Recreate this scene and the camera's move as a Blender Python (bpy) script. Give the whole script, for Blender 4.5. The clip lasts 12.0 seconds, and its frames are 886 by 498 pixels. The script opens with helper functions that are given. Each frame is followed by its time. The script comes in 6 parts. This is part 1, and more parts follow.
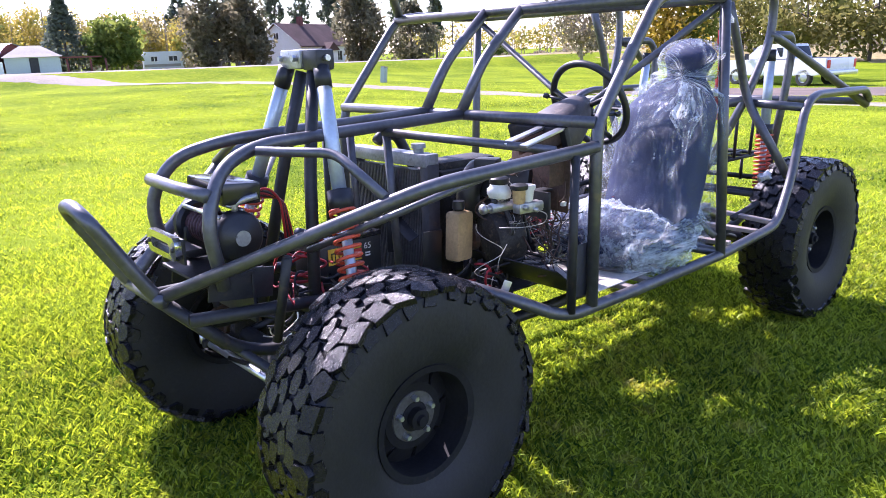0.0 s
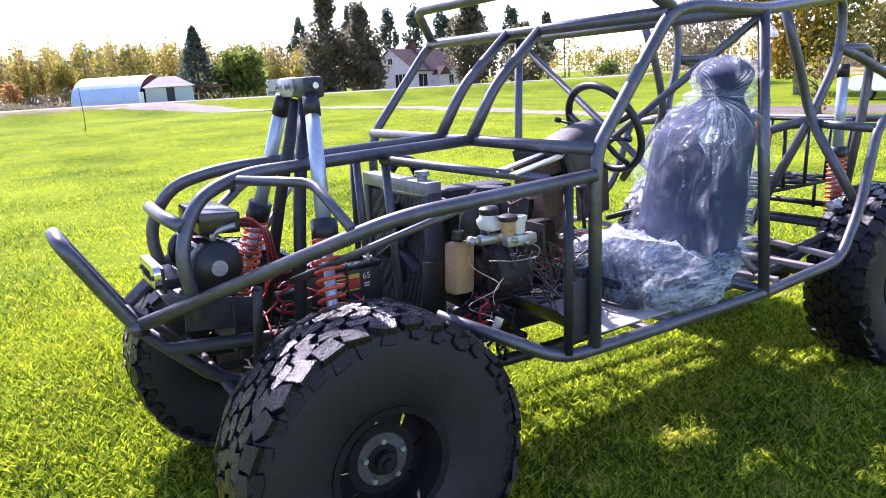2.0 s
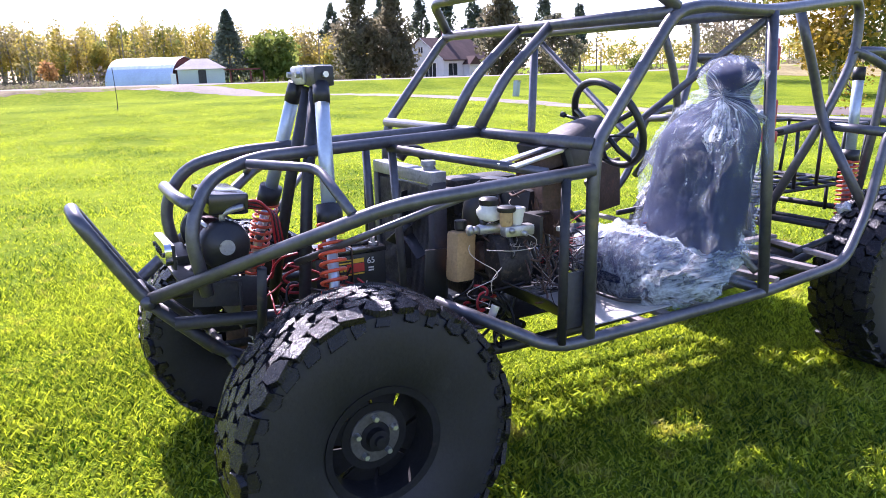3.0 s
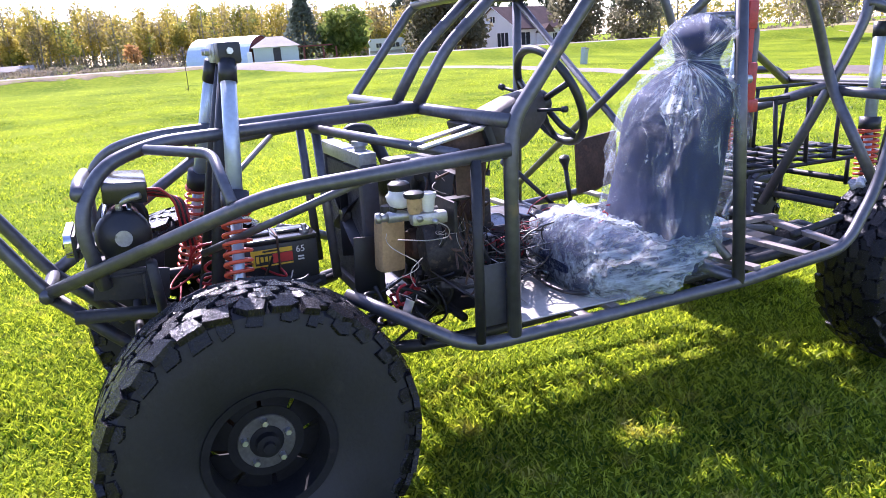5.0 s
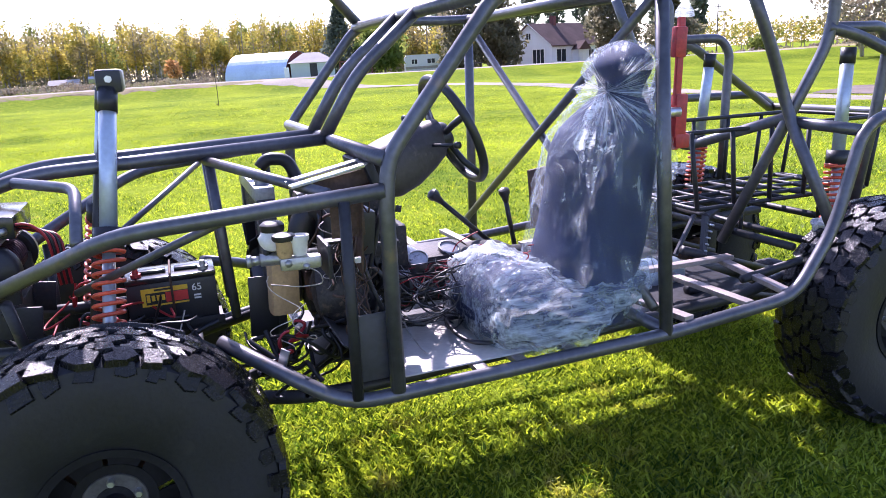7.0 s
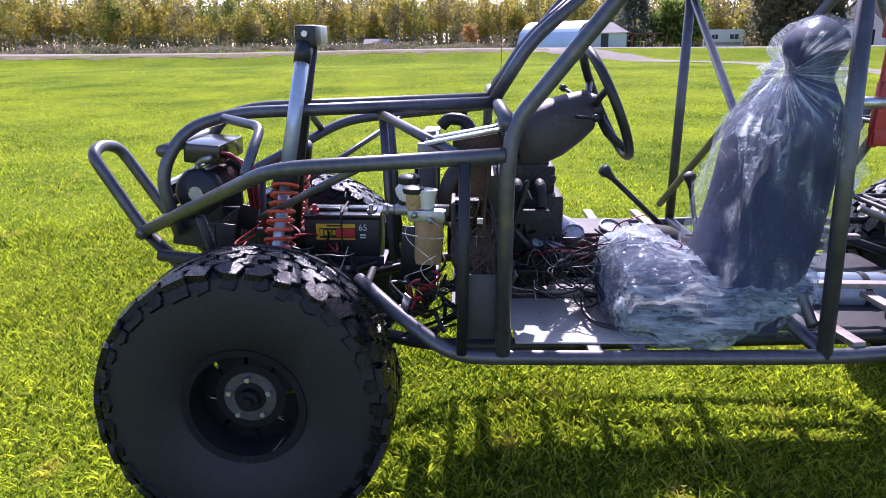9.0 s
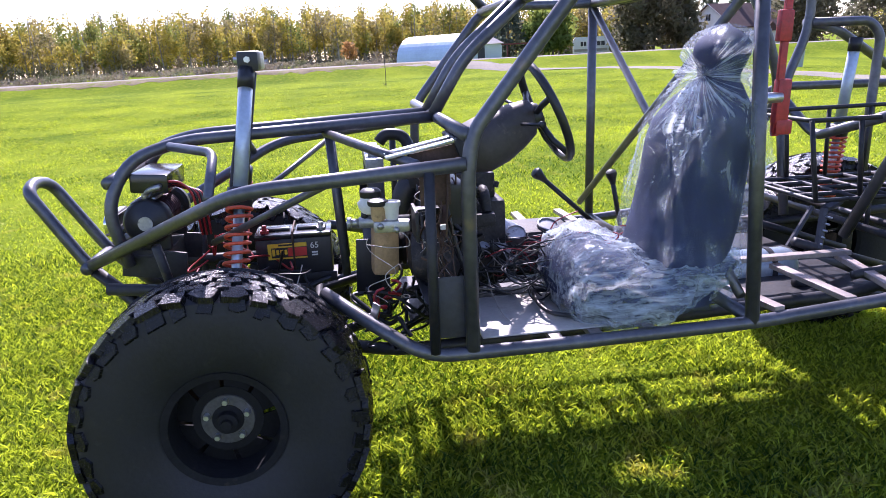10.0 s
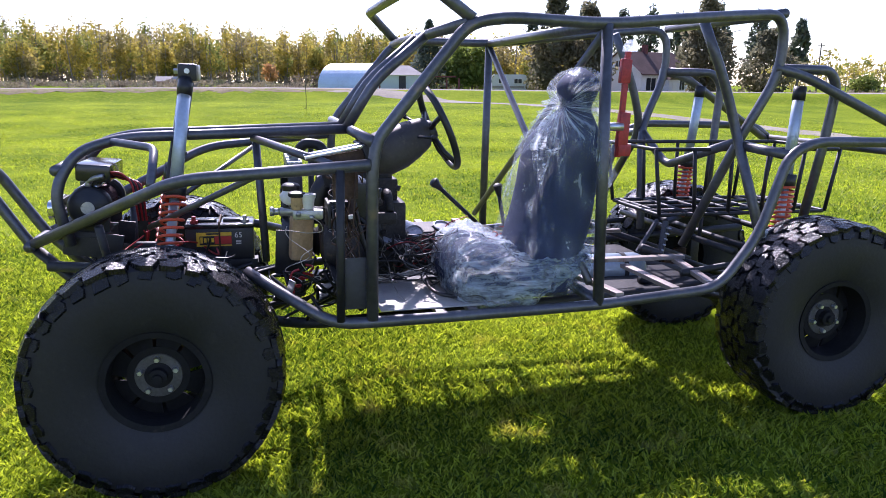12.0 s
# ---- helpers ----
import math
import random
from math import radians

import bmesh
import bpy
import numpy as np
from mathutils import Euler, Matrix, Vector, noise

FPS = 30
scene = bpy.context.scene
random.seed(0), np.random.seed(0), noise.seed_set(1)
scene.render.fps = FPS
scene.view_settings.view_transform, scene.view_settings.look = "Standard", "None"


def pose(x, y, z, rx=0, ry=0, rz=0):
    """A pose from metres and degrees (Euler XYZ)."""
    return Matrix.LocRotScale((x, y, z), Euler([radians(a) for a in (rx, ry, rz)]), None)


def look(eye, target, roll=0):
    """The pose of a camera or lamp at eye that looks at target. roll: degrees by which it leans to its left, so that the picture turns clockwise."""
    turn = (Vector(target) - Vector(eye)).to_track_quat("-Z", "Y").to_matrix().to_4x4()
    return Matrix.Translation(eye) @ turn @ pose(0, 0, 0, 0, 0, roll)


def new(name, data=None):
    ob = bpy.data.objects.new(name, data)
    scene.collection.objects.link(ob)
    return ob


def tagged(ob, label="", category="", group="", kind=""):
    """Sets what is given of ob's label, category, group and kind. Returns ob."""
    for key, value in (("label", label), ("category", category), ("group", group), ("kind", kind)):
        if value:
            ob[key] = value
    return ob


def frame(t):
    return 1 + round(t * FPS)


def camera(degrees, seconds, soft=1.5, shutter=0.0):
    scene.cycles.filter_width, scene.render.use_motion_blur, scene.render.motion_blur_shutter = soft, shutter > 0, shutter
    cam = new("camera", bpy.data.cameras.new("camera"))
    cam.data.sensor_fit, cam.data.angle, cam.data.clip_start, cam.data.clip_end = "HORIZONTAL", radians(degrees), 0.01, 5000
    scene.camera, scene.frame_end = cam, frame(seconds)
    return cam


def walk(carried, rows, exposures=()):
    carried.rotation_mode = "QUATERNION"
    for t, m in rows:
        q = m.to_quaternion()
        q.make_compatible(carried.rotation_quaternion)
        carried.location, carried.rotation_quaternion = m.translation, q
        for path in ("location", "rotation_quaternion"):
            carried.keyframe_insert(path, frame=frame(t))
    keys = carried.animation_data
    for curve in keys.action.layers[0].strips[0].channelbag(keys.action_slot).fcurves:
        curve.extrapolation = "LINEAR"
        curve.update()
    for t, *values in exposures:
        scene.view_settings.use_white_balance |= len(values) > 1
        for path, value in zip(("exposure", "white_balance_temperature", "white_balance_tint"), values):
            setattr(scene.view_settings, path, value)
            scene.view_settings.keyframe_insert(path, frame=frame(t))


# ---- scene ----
cam = camera(63.9, 12.0, soft=0.9)
PATH = [
    (0, (1.906, 0.756, 1.674), (3.159, 2.218, 1.136), -2.1),
    (0.5, (2.038, 0.745, 1.673), (3.264, 2.235, 1.147), -2.5),
    (1, (2.189, 0.743, 1.667), (3.378, 2.263, 1.141), -2.9),
    (1.5, (2.286, 0.69, 1.66), (3.279, 2.35, 1.152), -2.2),
    (2, (2.337, 0.599, 1.662), (3.354, 2.257, 1.195), -3.4),
    (2.5, (2.288, 0.558, 1.659), (3.406, 2.132, 1.135), -1.7),
    (3, (2.372, 0.491, 1.668), (3.327, 2.179, 1.177), -1.8),
    (3.2, (2.46, 0.475, 1.665), (3.384, 2.179, 1.173), -1.7),
    (4.8, (2.93, 0.442, 1.633), (3.675, 2.215, 1.084), -3.8),
    (5, (2.974, 0.438, 1.641), (3.725, 2.207, 1.086), -3.8),
    (5.5, (3.096, 0.449, 1.638), (3.83, 2.227, 1.092), -3.9),
    (6, (3.244, 0.458, 1.643), (3.959, 2.247, 1.106), -3.1),
    (6.5, (3.377, 0.458, 1.647), (4.069, 2.26, 1.122), -3.3),
    (6.7, (3.426, 0.458, 1.653), (4.11, 2.265, 1.136), -3.4),
    (8.3, (3.859, 0.359, 1.636), (4.037, 2.286, 1.134), -3.9),
    (8.5, (3.91, 0.351, 1.63), (3.941, 2.279, 1.097), -3.2),
    (9, (3.909, 0.341, 1.624), (3.85, 2.261, 1.067), -0.8),
    (9.5, (3.731, 0.322, 1.623), (3.857, 2.237, 1.06), -5.1),
    (10, (3.679, 0.219, 1.642), (3.916, 2.133, 1.114), -3.3),
    (10.5, (3.632, 0.083, 1.64), (3.934, 1.989, 1.114), -4.7),
    (11, (3.557, -0.032, 1.647), (4.02, 1.844, 1.129), -3.0),
    (11.5, (3.538, -0.231, 1.637), (4.07, 1.64, 1.172), 1.4),
    (12, (3.64, -0.317, 1.618), (4.115, 1.571, 1.163), 0.3),
]
EXPOSURES = ((0, 1.48, 5850, 38), (1, 1.48, 5850, 38), (1.5, 1.58, 5850, 38), (2.5, 1.23, 5850, 38), (3, 1.43, 5850, 38), (5, 1.48, 5800, 39), (6.5, 1.43, 5800, 39), (8.5, 0.88, 5800, 38), (9, 0.88, 5800, 38), (9.5, 1.13, 5800, 37), (10.5, 1.03, 5800, 37), (11.5, 0.98, 5800, 36), (12, 0.83, 5800, 34))
walk(cam, [(t, look(eye, target, roll)) for t, eye, target, roll in PATH], EXPOSURES)

# ---- light ----
SUN_EL, SUN_AZ = 42.5, 3.0   # degrees: height, and turn from +y towards +x
world = bpy.data.worlds.new("sky")
scene.world = world
world.use_nodes = True
wn, wl = world.node_tree.nodes, world.node_tree.links
sky = wn.new("ShaderNodeTexSky")
sky.sky_type = "NISHITA"
sky.sun_disc = False
sky.sun_elevation = radians(SUN_EL)
sky.sun_rotation = radians(SUN_AZ)
sky.air_density, sky.dust_density, sky.ozone_density = 1.0, 0.6, 1.5
wn["Background"].inputs[1].default_value = 0.135
wl.new(sky.outputs[0], wn["Background"].inputs[0])
sun_data = bpy.data.lights.new("sun", "SUN")
sun_data.energy, sun_data.angle, sun_data.color = 4.8, radians(0.5), (1.0, 0.95, 0.86)
sun_dir = Vector((math.sin(radians(SUN_AZ)) * math.cos(radians(SUN_EL)), math.cos(radians(SUN_AZ)) * math.cos(radians(SUN_EL)), math.sin(radians(SUN_EL))))
sun = new("sun", sun_data)
sun.matrix_world = look(sun_dir * 60, (0, 0, 0))


# ---- materials ----
def material(name, color, rough=0.5, metal=0.0, var=0.25, scale=6.0, fine=60.0, bump=0.2, wear=None, wear_amount=0.5, spec=0.5, coat=0.0, per_object=0.0):
    """A surface with two scales of colour change, fine relief, and worn or dirty patches of a second colour."""
    m = bpy.data.materials.new(name)
    m.use_nodes = True
    n, l = m.node_tree.nodes, m.node_tree.links
    b = n["Principled BSDF"]
    tc = n.new("ShaderNodeTexCoord")
    big = n.new("ShaderNodeTexNoise")
    big.inputs["Scale"].default_value, big.inputs["Detail"].default_value = scale, 5.0
    small = n.new("ShaderNodeTexNoise")
    small.inputs["Scale"].default_value, small.inputs["Detail"].default_value = fine, 3.0
    for t in (big, small):
        l.new(tc.outputs["Object"], t.inputs["Vector"])
    ramp = n.new("ShaderNodeMapRange")
    ramp.inputs[1].default_value, ramp.inputs[2].default_value = 0.3, 0.7
    ramp.inputs[3].default_value, ramp.inputs[4].default_value = 1.0 - var, 1.0 + var
    l.new(big.outputs[0], ramp.inputs[0])
    ramp2 = n.new("ShaderNodeMapRange")
    ramp2.inputs[1].default_value, ramp2.inputs[2].default_value = 0.3, 0.7
    ramp2.inputs[3].default_value, ramp2.inputs[4].default_value = 1.0 - var * 0.6, 1.0 + var * 0.6
    l.new(small.outputs[0], ramp2.inputs[0])
    mul = n.new("ShaderNodeMath")
    mul.operation = "MULTIPLY"
    l.new(ramp.outputs[0], mul.inputs[0]), l.new(ramp2.outputs[0], mul.inputs[1])
    factor = mul.outputs[0]
    if per_object:
        info = n.new("ShaderNodeObjectInfo")
        r3 = n.new("ShaderNodeMapRange")
        r3.inputs[3].default_value, r3.inputs[4].default_value = 1.0 - per_object, 1.0 + per_object
        l.new(info.outputs["Random"], r3.inputs[0])
        m2 = n.new("ShaderNodeMath")
        m2.operation = "MULTIPLY"
        l.new(factor, m2.inputs[0]), l.new(r3.outputs[0], m2.inputs[1])
        factor = m2.outputs[0]
    mix = n.new("ShaderNodeVectorMath")
    mix.operation = "SCALE"
    mix.inputs[0].default_value = color
    l.new(factor, mix.inputs["Scale"])
    out = mix.outputs[0]
    if wear:
        w = n.new("ShaderNodeTexNoise")
        w.inputs["Scale"].default_value, w.inputs["Detail"].default_value, w.inputs["Roughness"].default_value = scale * 2.3, 7.0, 0.65
        l.new(tc.outputs["Object"], w.inputs["Vector"])
        wr = n.new("ShaderNodeMapRange")
        edge = 0.66 - 0.2 * wear_amount
        wr.inputs[1].default_value, wr.inputs[2].default_value = edge, edge + 0.12
        l.new(w.outputs[0], wr.inputs[0])
        wm = n.new("ShaderNodeMix")
        wm.data_type = "RGBA"
        wm.inputs[7].default_value = (*wear, 1)
        l.new(wr.outputs[0], wm.inputs[0]), l.new(out, wm.inputs[6])
        out = wm.outputs[2]
    l.new(out, b.inputs["Base Color"])
    rr = n.new("ShaderNodeMapRange")
    rr.inputs[3].default_value, rr.inputs[4].default_value = max(rough - 0.1, 0.03), min(rough + 0.12, 1.0)
    l.new(big.outputs[0], rr.inputs[0]), l.new(rr.outputs[0], b.inputs["Roughness"])
    b.inputs["Metallic"].default_value = metal
    b.inputs["Specular IOR Level"].default_value = spec
    b.inputs["Coat Weight"].default_value = coat
    if bump:
        bp = n.new("ShaderNodeBump")
        bp.inputs["Strength"].default_value, bp.inputs["Distance"].default_value = bump, 0.004
        l.new(small.outputs[0], bp.inputs["Height"]), l.new(bp.outputs[0], b.inputs["Normal"])
    return m


M_TUBE = material("bare_steel_tube", (0.12, 0.12, 0.13), 0.40, 0.6, 0.25, 4, 40, 0.12, (0.20, 0.16, 0.13), 0.25)
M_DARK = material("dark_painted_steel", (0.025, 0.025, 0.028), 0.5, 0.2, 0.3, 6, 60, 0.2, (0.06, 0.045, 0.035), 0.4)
M_RUST = material("rusty_steel", (0.09, 0.055, 0.04), 0.7, 0.3, 0.4, 8, 80, 0.4, (0.16, 0.08, 0.05), 0.5)
M_GALV = material("bright_zinc_steel", (0.55, 0.57, 0.6), 0.32, 0.9, 0.12, 5, 60, 0.08)
M_DAMPER = material("brushed_damper_tube", (0.46, 0.53, 0.60), 0.34, 0.45, 0.12, 5, 60, 0.08)
M_CHROME = material("polished_steel", (0.7, 0.71, 0.73), 0.15, 1.0, 0.1, 5, 50, 0.05)
M_ALU = material("cast_aluminium", (0.42, 0.42, 0.42), 0.45, 0.85, 0.2, 12, 90, 0.3, (0.12, 0.11, 0.1), 0.35)
M_BLACK = material("black_plastic", (0.018, 0.018, 0.02), 0.42, 0.0, 0.2, 8, 120, 0.15)
M_RUBBER = material("tyre_rubber", (0.011, 0.011, 0.013), 0.62, 0.0, 0.3, 7, 70, 0.35, (0.022, 0.021, 0.021), 0.3)
M_ORANGE = material("orange_red_painted_spring", (0.60, 0.085, 0.035), 0.4, 0.0, 0.2, 15, 90, 0.1, (0.2, 0.05, 0.03), 0.25)
M_RED = material("red_painted_steel", (0.42, 0.03, 0.03), 0.45, 0.0, 0.25, 10, 80, 0.15, (0.12, 0.03, 0.03), 0.3)
M_REDWIRE = material("red_cable_plastic", (0.35, 0.02, 0.025), 0.4, 0.0, 0.15, 20, 90, 0.0)
M_YELLOW = material("yellow_label", (0.75, 0.48, 0.03), 0.4, 0.0, 0.1, 20, 90, 0.0)
M_LABELRED = material("red_label", (0.55, 0.04, 0.03), 0.4, 0.0, 0.1, 20, 90, 0.0)
M_WHITE = material("white_plastic", (0.7, 0.69, 0.64), 0.45, 0.0, 0.1, 12, 90, 0.05, (0.45, 0.4, 0.3), 0.2)
M_TAN = material("aged_tan_plastic", (0.42, 0.28, 0.13), 0.5, 0.0, 0.2, 10, 90, 0.1, (0.22, 0.14, 0.07), 0.4)
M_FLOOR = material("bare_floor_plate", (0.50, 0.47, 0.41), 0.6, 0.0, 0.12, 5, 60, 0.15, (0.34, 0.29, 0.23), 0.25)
M_PLATE = material("primed_bracket_steel", (0.33, 0.28, 0.25), 0.55, 0.35, 0.2, 5, 60, 0.2, (0.2, 0.12, 0.08), 0.4)
M_ENGINE = material("greasy_cast_iron", (0.035, 0.032, 0.03), 0.6, 0.35, 0.5, 14, 90, 0.6, (0.12, 0.09, 0.06), 0.45)
M_GLOSS = material("glossy_black_plastic", (0.016, 0.016, 0.018), 0.16, 0.0, 0.2, 8, 120, 0.05)
M_TANK = material("grey_tank_metal", (0.27, 0.28, 0.30), 0.42, 0.45, 0.25, 9, 80, 0.2, (0.10, 0.09, 0.08), 0.4)
M_SIDE = material("blue_grey_sheet", (0.045, 0.046, 0.058), 0.5, 0.15, 0.25, 7, 60, 0.15, (0.07, 0.055, 0.05), 0.3)
M_WIRE = material("pale_wire_plastic", (0.55, 0.5, 0.44), 0.45, 0.0, 0.4, 20, 90, 0.0, per_object=0.5)
M_SEAT = material("dark_blue_seat_cloth", (0.011, 0.020, 0.066), 0.8, 0.0, 0.2, 10, 200, 0.3)


# ---- mesh helpers ----
def finish(name, bm, mat, parent=None, label="", smooth=True, angle=40):
    me = bpy.data.meshes.new(name)
    if smooth:
        lim = radians(angle)
        for f in bm.faces:
            f.smooth = True
        for e in bm.edges:
            if len(e.link_faces) == 2 and e.calc_face_angle(0) > lim:
                e.smooth = False
    bm.to_mesh(me)
    bm.free()
    if mat:
        me.materials.append(mat)
    ob = new(name, me)
    if parent:
        ob.parent = parent
    if label:
        ob["label"] = label
    return ob


def part(name, bm, mat, parent, label="", smooth=True, angle=40):
    """One mesh object under a thing or under a part."""
    return finish(name, bm, mat, parent, label, smooth, angle)


def thing(name, label, category, group="", at=(0, 0, 0), kind=""):
    ob = new(name)
    ob.location = at
    ob.empty_display_size = 0.05
    return tagged(ob, label, category, group, kind)


def V(*p):
    return Vector(p)


def rounded_path(pts, bend=0.08, steps=5):
    """Points of a line with its corners rounded as a bent tube's are."""
    pts = [Vector(p) for p in pts]
    out = [pts[0]]
    for a, b, c in zip(pts, pts[1:], pts[2:]):
        r = min(bend, (b - a).length * 0.45, (c - b).length * 0.45)
        p, q = b + (a - b).normalized() * r, b + (c - b).normalized() * r
        for i in range(steps + 1):
            t = i / steps
            out.append(p * (1 - t) ** 2 + b * 2 * t * (1 - t) + q * t * t)
    out.append(pts[-1])
    return out


def sweep(bm, path, r, sides=14, caps=True, r_end=None):
    """A tube of radius r along the path, in bm."""
    path = [Vector(p) for p in path]
    rings, side = [], None
    for i, p in enumerate(path):
        d = (path[min(i + 1, len(path) - 1)] - path[max(i - 1, 0)]).normalized()
        if side is None:
            side = d.orthogonal().normalized()
        side = (side - d * side.dot(d)).normalized()
        up = d.cross(side)
        rad = r if r_end is None else r + (r_end - r) * i / (len(path) - 1)
        rings.append([bm.verts.new(p + (side * math.cos(a) + up * math.sin(a)) * rad) for a in (2 * math.pi * k / sides for k in range(sides))])
    for a, b in zip(rings, rings[1:]):
        for k in range(sides):
            bm.faces.new((a[k], a[(k + 1) % sides], b[(k + 1) % sides], b[k]))
    if caps:
        bm.faces.new(rings[0][::-1]), bm.faces.new(rings[-1])
    return bm


def tube(name, pts, r, mat, parent, bend=0.08, sides=14, label=""):
    bm = bmesh.new()
    sweep(bm, rounded_path(pts, bend), r, sides)
    return part(name, bm, mat, parent, label, angle=50)


def box(bm, c, size, rot=None, bevel=0.0):
    """A box, bevelled if asked, in bm, turned by rot (a Matrix or Euler degrees) about its centre."""
    made = bmesh.ops.create_cube(bm, size=1.0)["verts"]
    bmesh.ops.scale(bm, vec=size, verts=made)
    if bevel:
        es = list({e for v in made for e in v.link_edges})
        made = list({v for f in bmesh.ops.bevel(bm, geom=es, offset=bevel, segments=2, affect="EDGES", profile=0.6)["faces"] for v in f.verts} | {v for v in made if v.is_valid})
    m = Matrix.Identity(4) if rot is None else (rot if isinstance(rot, Matrix) else Euler([radians(a) for a in rot]).to_matrix().to_4x4())
    bmesh.ops.transform(bm, matrix=Matrix.Translation(c) @ m, verts=made)
    return made


def boxes(*rows):
    bm = bmesh.new()
    for r in rows:
        box(bm, *r)
    return bm


def lathe(bm, profile, origin, axis, sides=24, close=False):
    """A turned form: profile rows (radius, height along axis)."""
    axis = Vector(axis).normalized()
    s = axis.orthogonal().normalized()
    u = axis.cross(s)
    o = Vector(origin)
    rings = []
    for rad, h in profile:
        if rad < 1e-5:
            rings.append([bm.verts.new(o + axis * h)])
        else:
            rings.append([bm.verts.new(o + axis * h + (s * math.cos(a) + u * math.sin(a)) * rad) for a in (2 * math.pi * k / sides for k in range(sides))])
    for a, b in zip(rings, rings[1:]):
        if len(a) == 1 and len(b) == 1:
            continue
        for k in range(sides):
            j = (k + 1) % sides
            if len(a) == 1:
                bm.faces.new((a[0], b[j], b[k]))
            elif len(b) == 1:
                bm.faces.new((a[k], a[j], b[0]))
            else:
                bm.faces.new((a[k], a[j], b[j], b[k]))
    bmesh.ops.recalc_face_normals(bm, faces=bm.faces[:])
    return bm


def rod(bm, a, b, r, sides=12):
    return sweep(bm, [a, b], r, sides)


def coil(bm, a, b, radius, wire, turns, sides=8, per_turn=18):
    a, b = Vector(a), Vector(b)
    d = (b - a).normalized()
    s = d.orthogonal().normalized()
    u = d.cross(s)
    n = int(turns * per_turn)
    pts = []
    for i in range(n + 1):
        t = i / n
        w = 2 * math.pi * turns * t
        h = min(max((t - 0.06) / 0.88, 0), 1)
        pts.append(a + (b - a) * h + (s * math.cos(w) + u * math.sin(w)) * radius)
    return sweep(bm, pts, wire, sides)

# ---- the land ----
def step01(a, b, v):
    t = np.clip((v - a) / (b - a), 0, 1)
    return t * t * (3 - 2 * t)


def land(x, y):
    """Height of the ground: a flat lawn that falls to the right, a bank, and the raised road."""
    x, y = np.asarray(x, float), np.asarray(y, float)
    r = np.hypot(x - 4, y - 3)
    fall = -0.56 * step01(14, 40, x) * (1 - step01(30, 44, y) * 0.6) * (1 - step01(80, 110, r))
    rise = 0.50 * step01(16, 40, y)
    ridge = 0.66 * step01(40.5, 45, y) * (1 - 0.75 * step01(53, 62, y))
    roll = 0.05 * np.sin(x * 0.19 + 1.0) * np.sin(y * 0.16) * step01(9, 16, r)
    near = 0.012 * np.sin(x * 2.3 + 0.4) * np.sin(y * 1.9 + 1.1) * step01(0.5, 2, np.abs(x - 4.6) + np.abs(y - 3.1))
    far = (0.6 * np.exp(-((x - 18) / 11) ** 2) - 0.7 * step01(28, 60, x)) * step01(53, 80, y) + (0.45 - 0.82 * step01(2, 12, x)) * step01(53, 75, y)
    return 0.03 + fall + rise + ridge + roll + near + far


def height(x, y):
    return float(land(x, y))


def grid_mesh(name, xs, ys, lift, mat, keep=None):
    """A sheet over the land at the crossings of xs and ys."""
    gx, gy = np.meshgrid(xs, ys)
    z = land(gx, gy) + lift
    verts = np.stack([gx, gy, z], -1).reshape(-1, 3)
    w = len(xs)
    faces = [(j * w + i, j * w + i + 1, (j + 1) * w + i + 1, (j + 1) * w + i) for j in range(len(ys) - 1) for i in range(w - 1)]
    me = bpy.data.meshes.new(name)
    me.from_pydata(verts.tolist(), [], faces)
    me.polygons.foreach_set("use_smooth", [True] * len(me.polygons))
    me.materials.append(mat)
    return new(name, me)


def ribbon(name, line, width, lift, mat, rng, rough_edge=0.0, rows=5):
    """A strip along a line over the land, with uneven edges."""
    pts = rounded_path([(p[0], p[1], 0) for p in line], 12, 14)
    fine = [pts[0]]
    for a, b in zip(pts, pts[1:]):
        n = max(1, int((b - a).length / 1.5))
        fine += [a + (b - a) * (k + 1) / n for k in range(n)]
    verts, faces = [], []
    for i, p in enumerate(fine):
        d = (fine[min(i + 1, len(fine) - 1)] - fine[max(i - 1, 0)]).normalized()
        s = V(d.y, -d.x, 0)
        for k in range(rows + 1):
            off = (k / rows - 0.5) * width
            if k in (0, rows):
                off += rng.uniform(-rough_edge, rough_edge)
            q = p + s * off
            verts.append((q.x, q.y, height(q.x, q.y) + (lift if 0 < k < rows else lift * 0.3)))
    for i in range(len(fine) - 1):
        for k in range(rows):
            a = i * (rows + 1) + k
            faces.append((a, a + 1, a + rows + 2, a + rows + 1))
    me = bpy.data.meshes.new(name)
    me.from_pydata(verts, [], faces)
    me.polygons.foreach_set("use_smooth", [True] * len(me.polygons))
    me.materials.append(mat)
    return new(name, me)


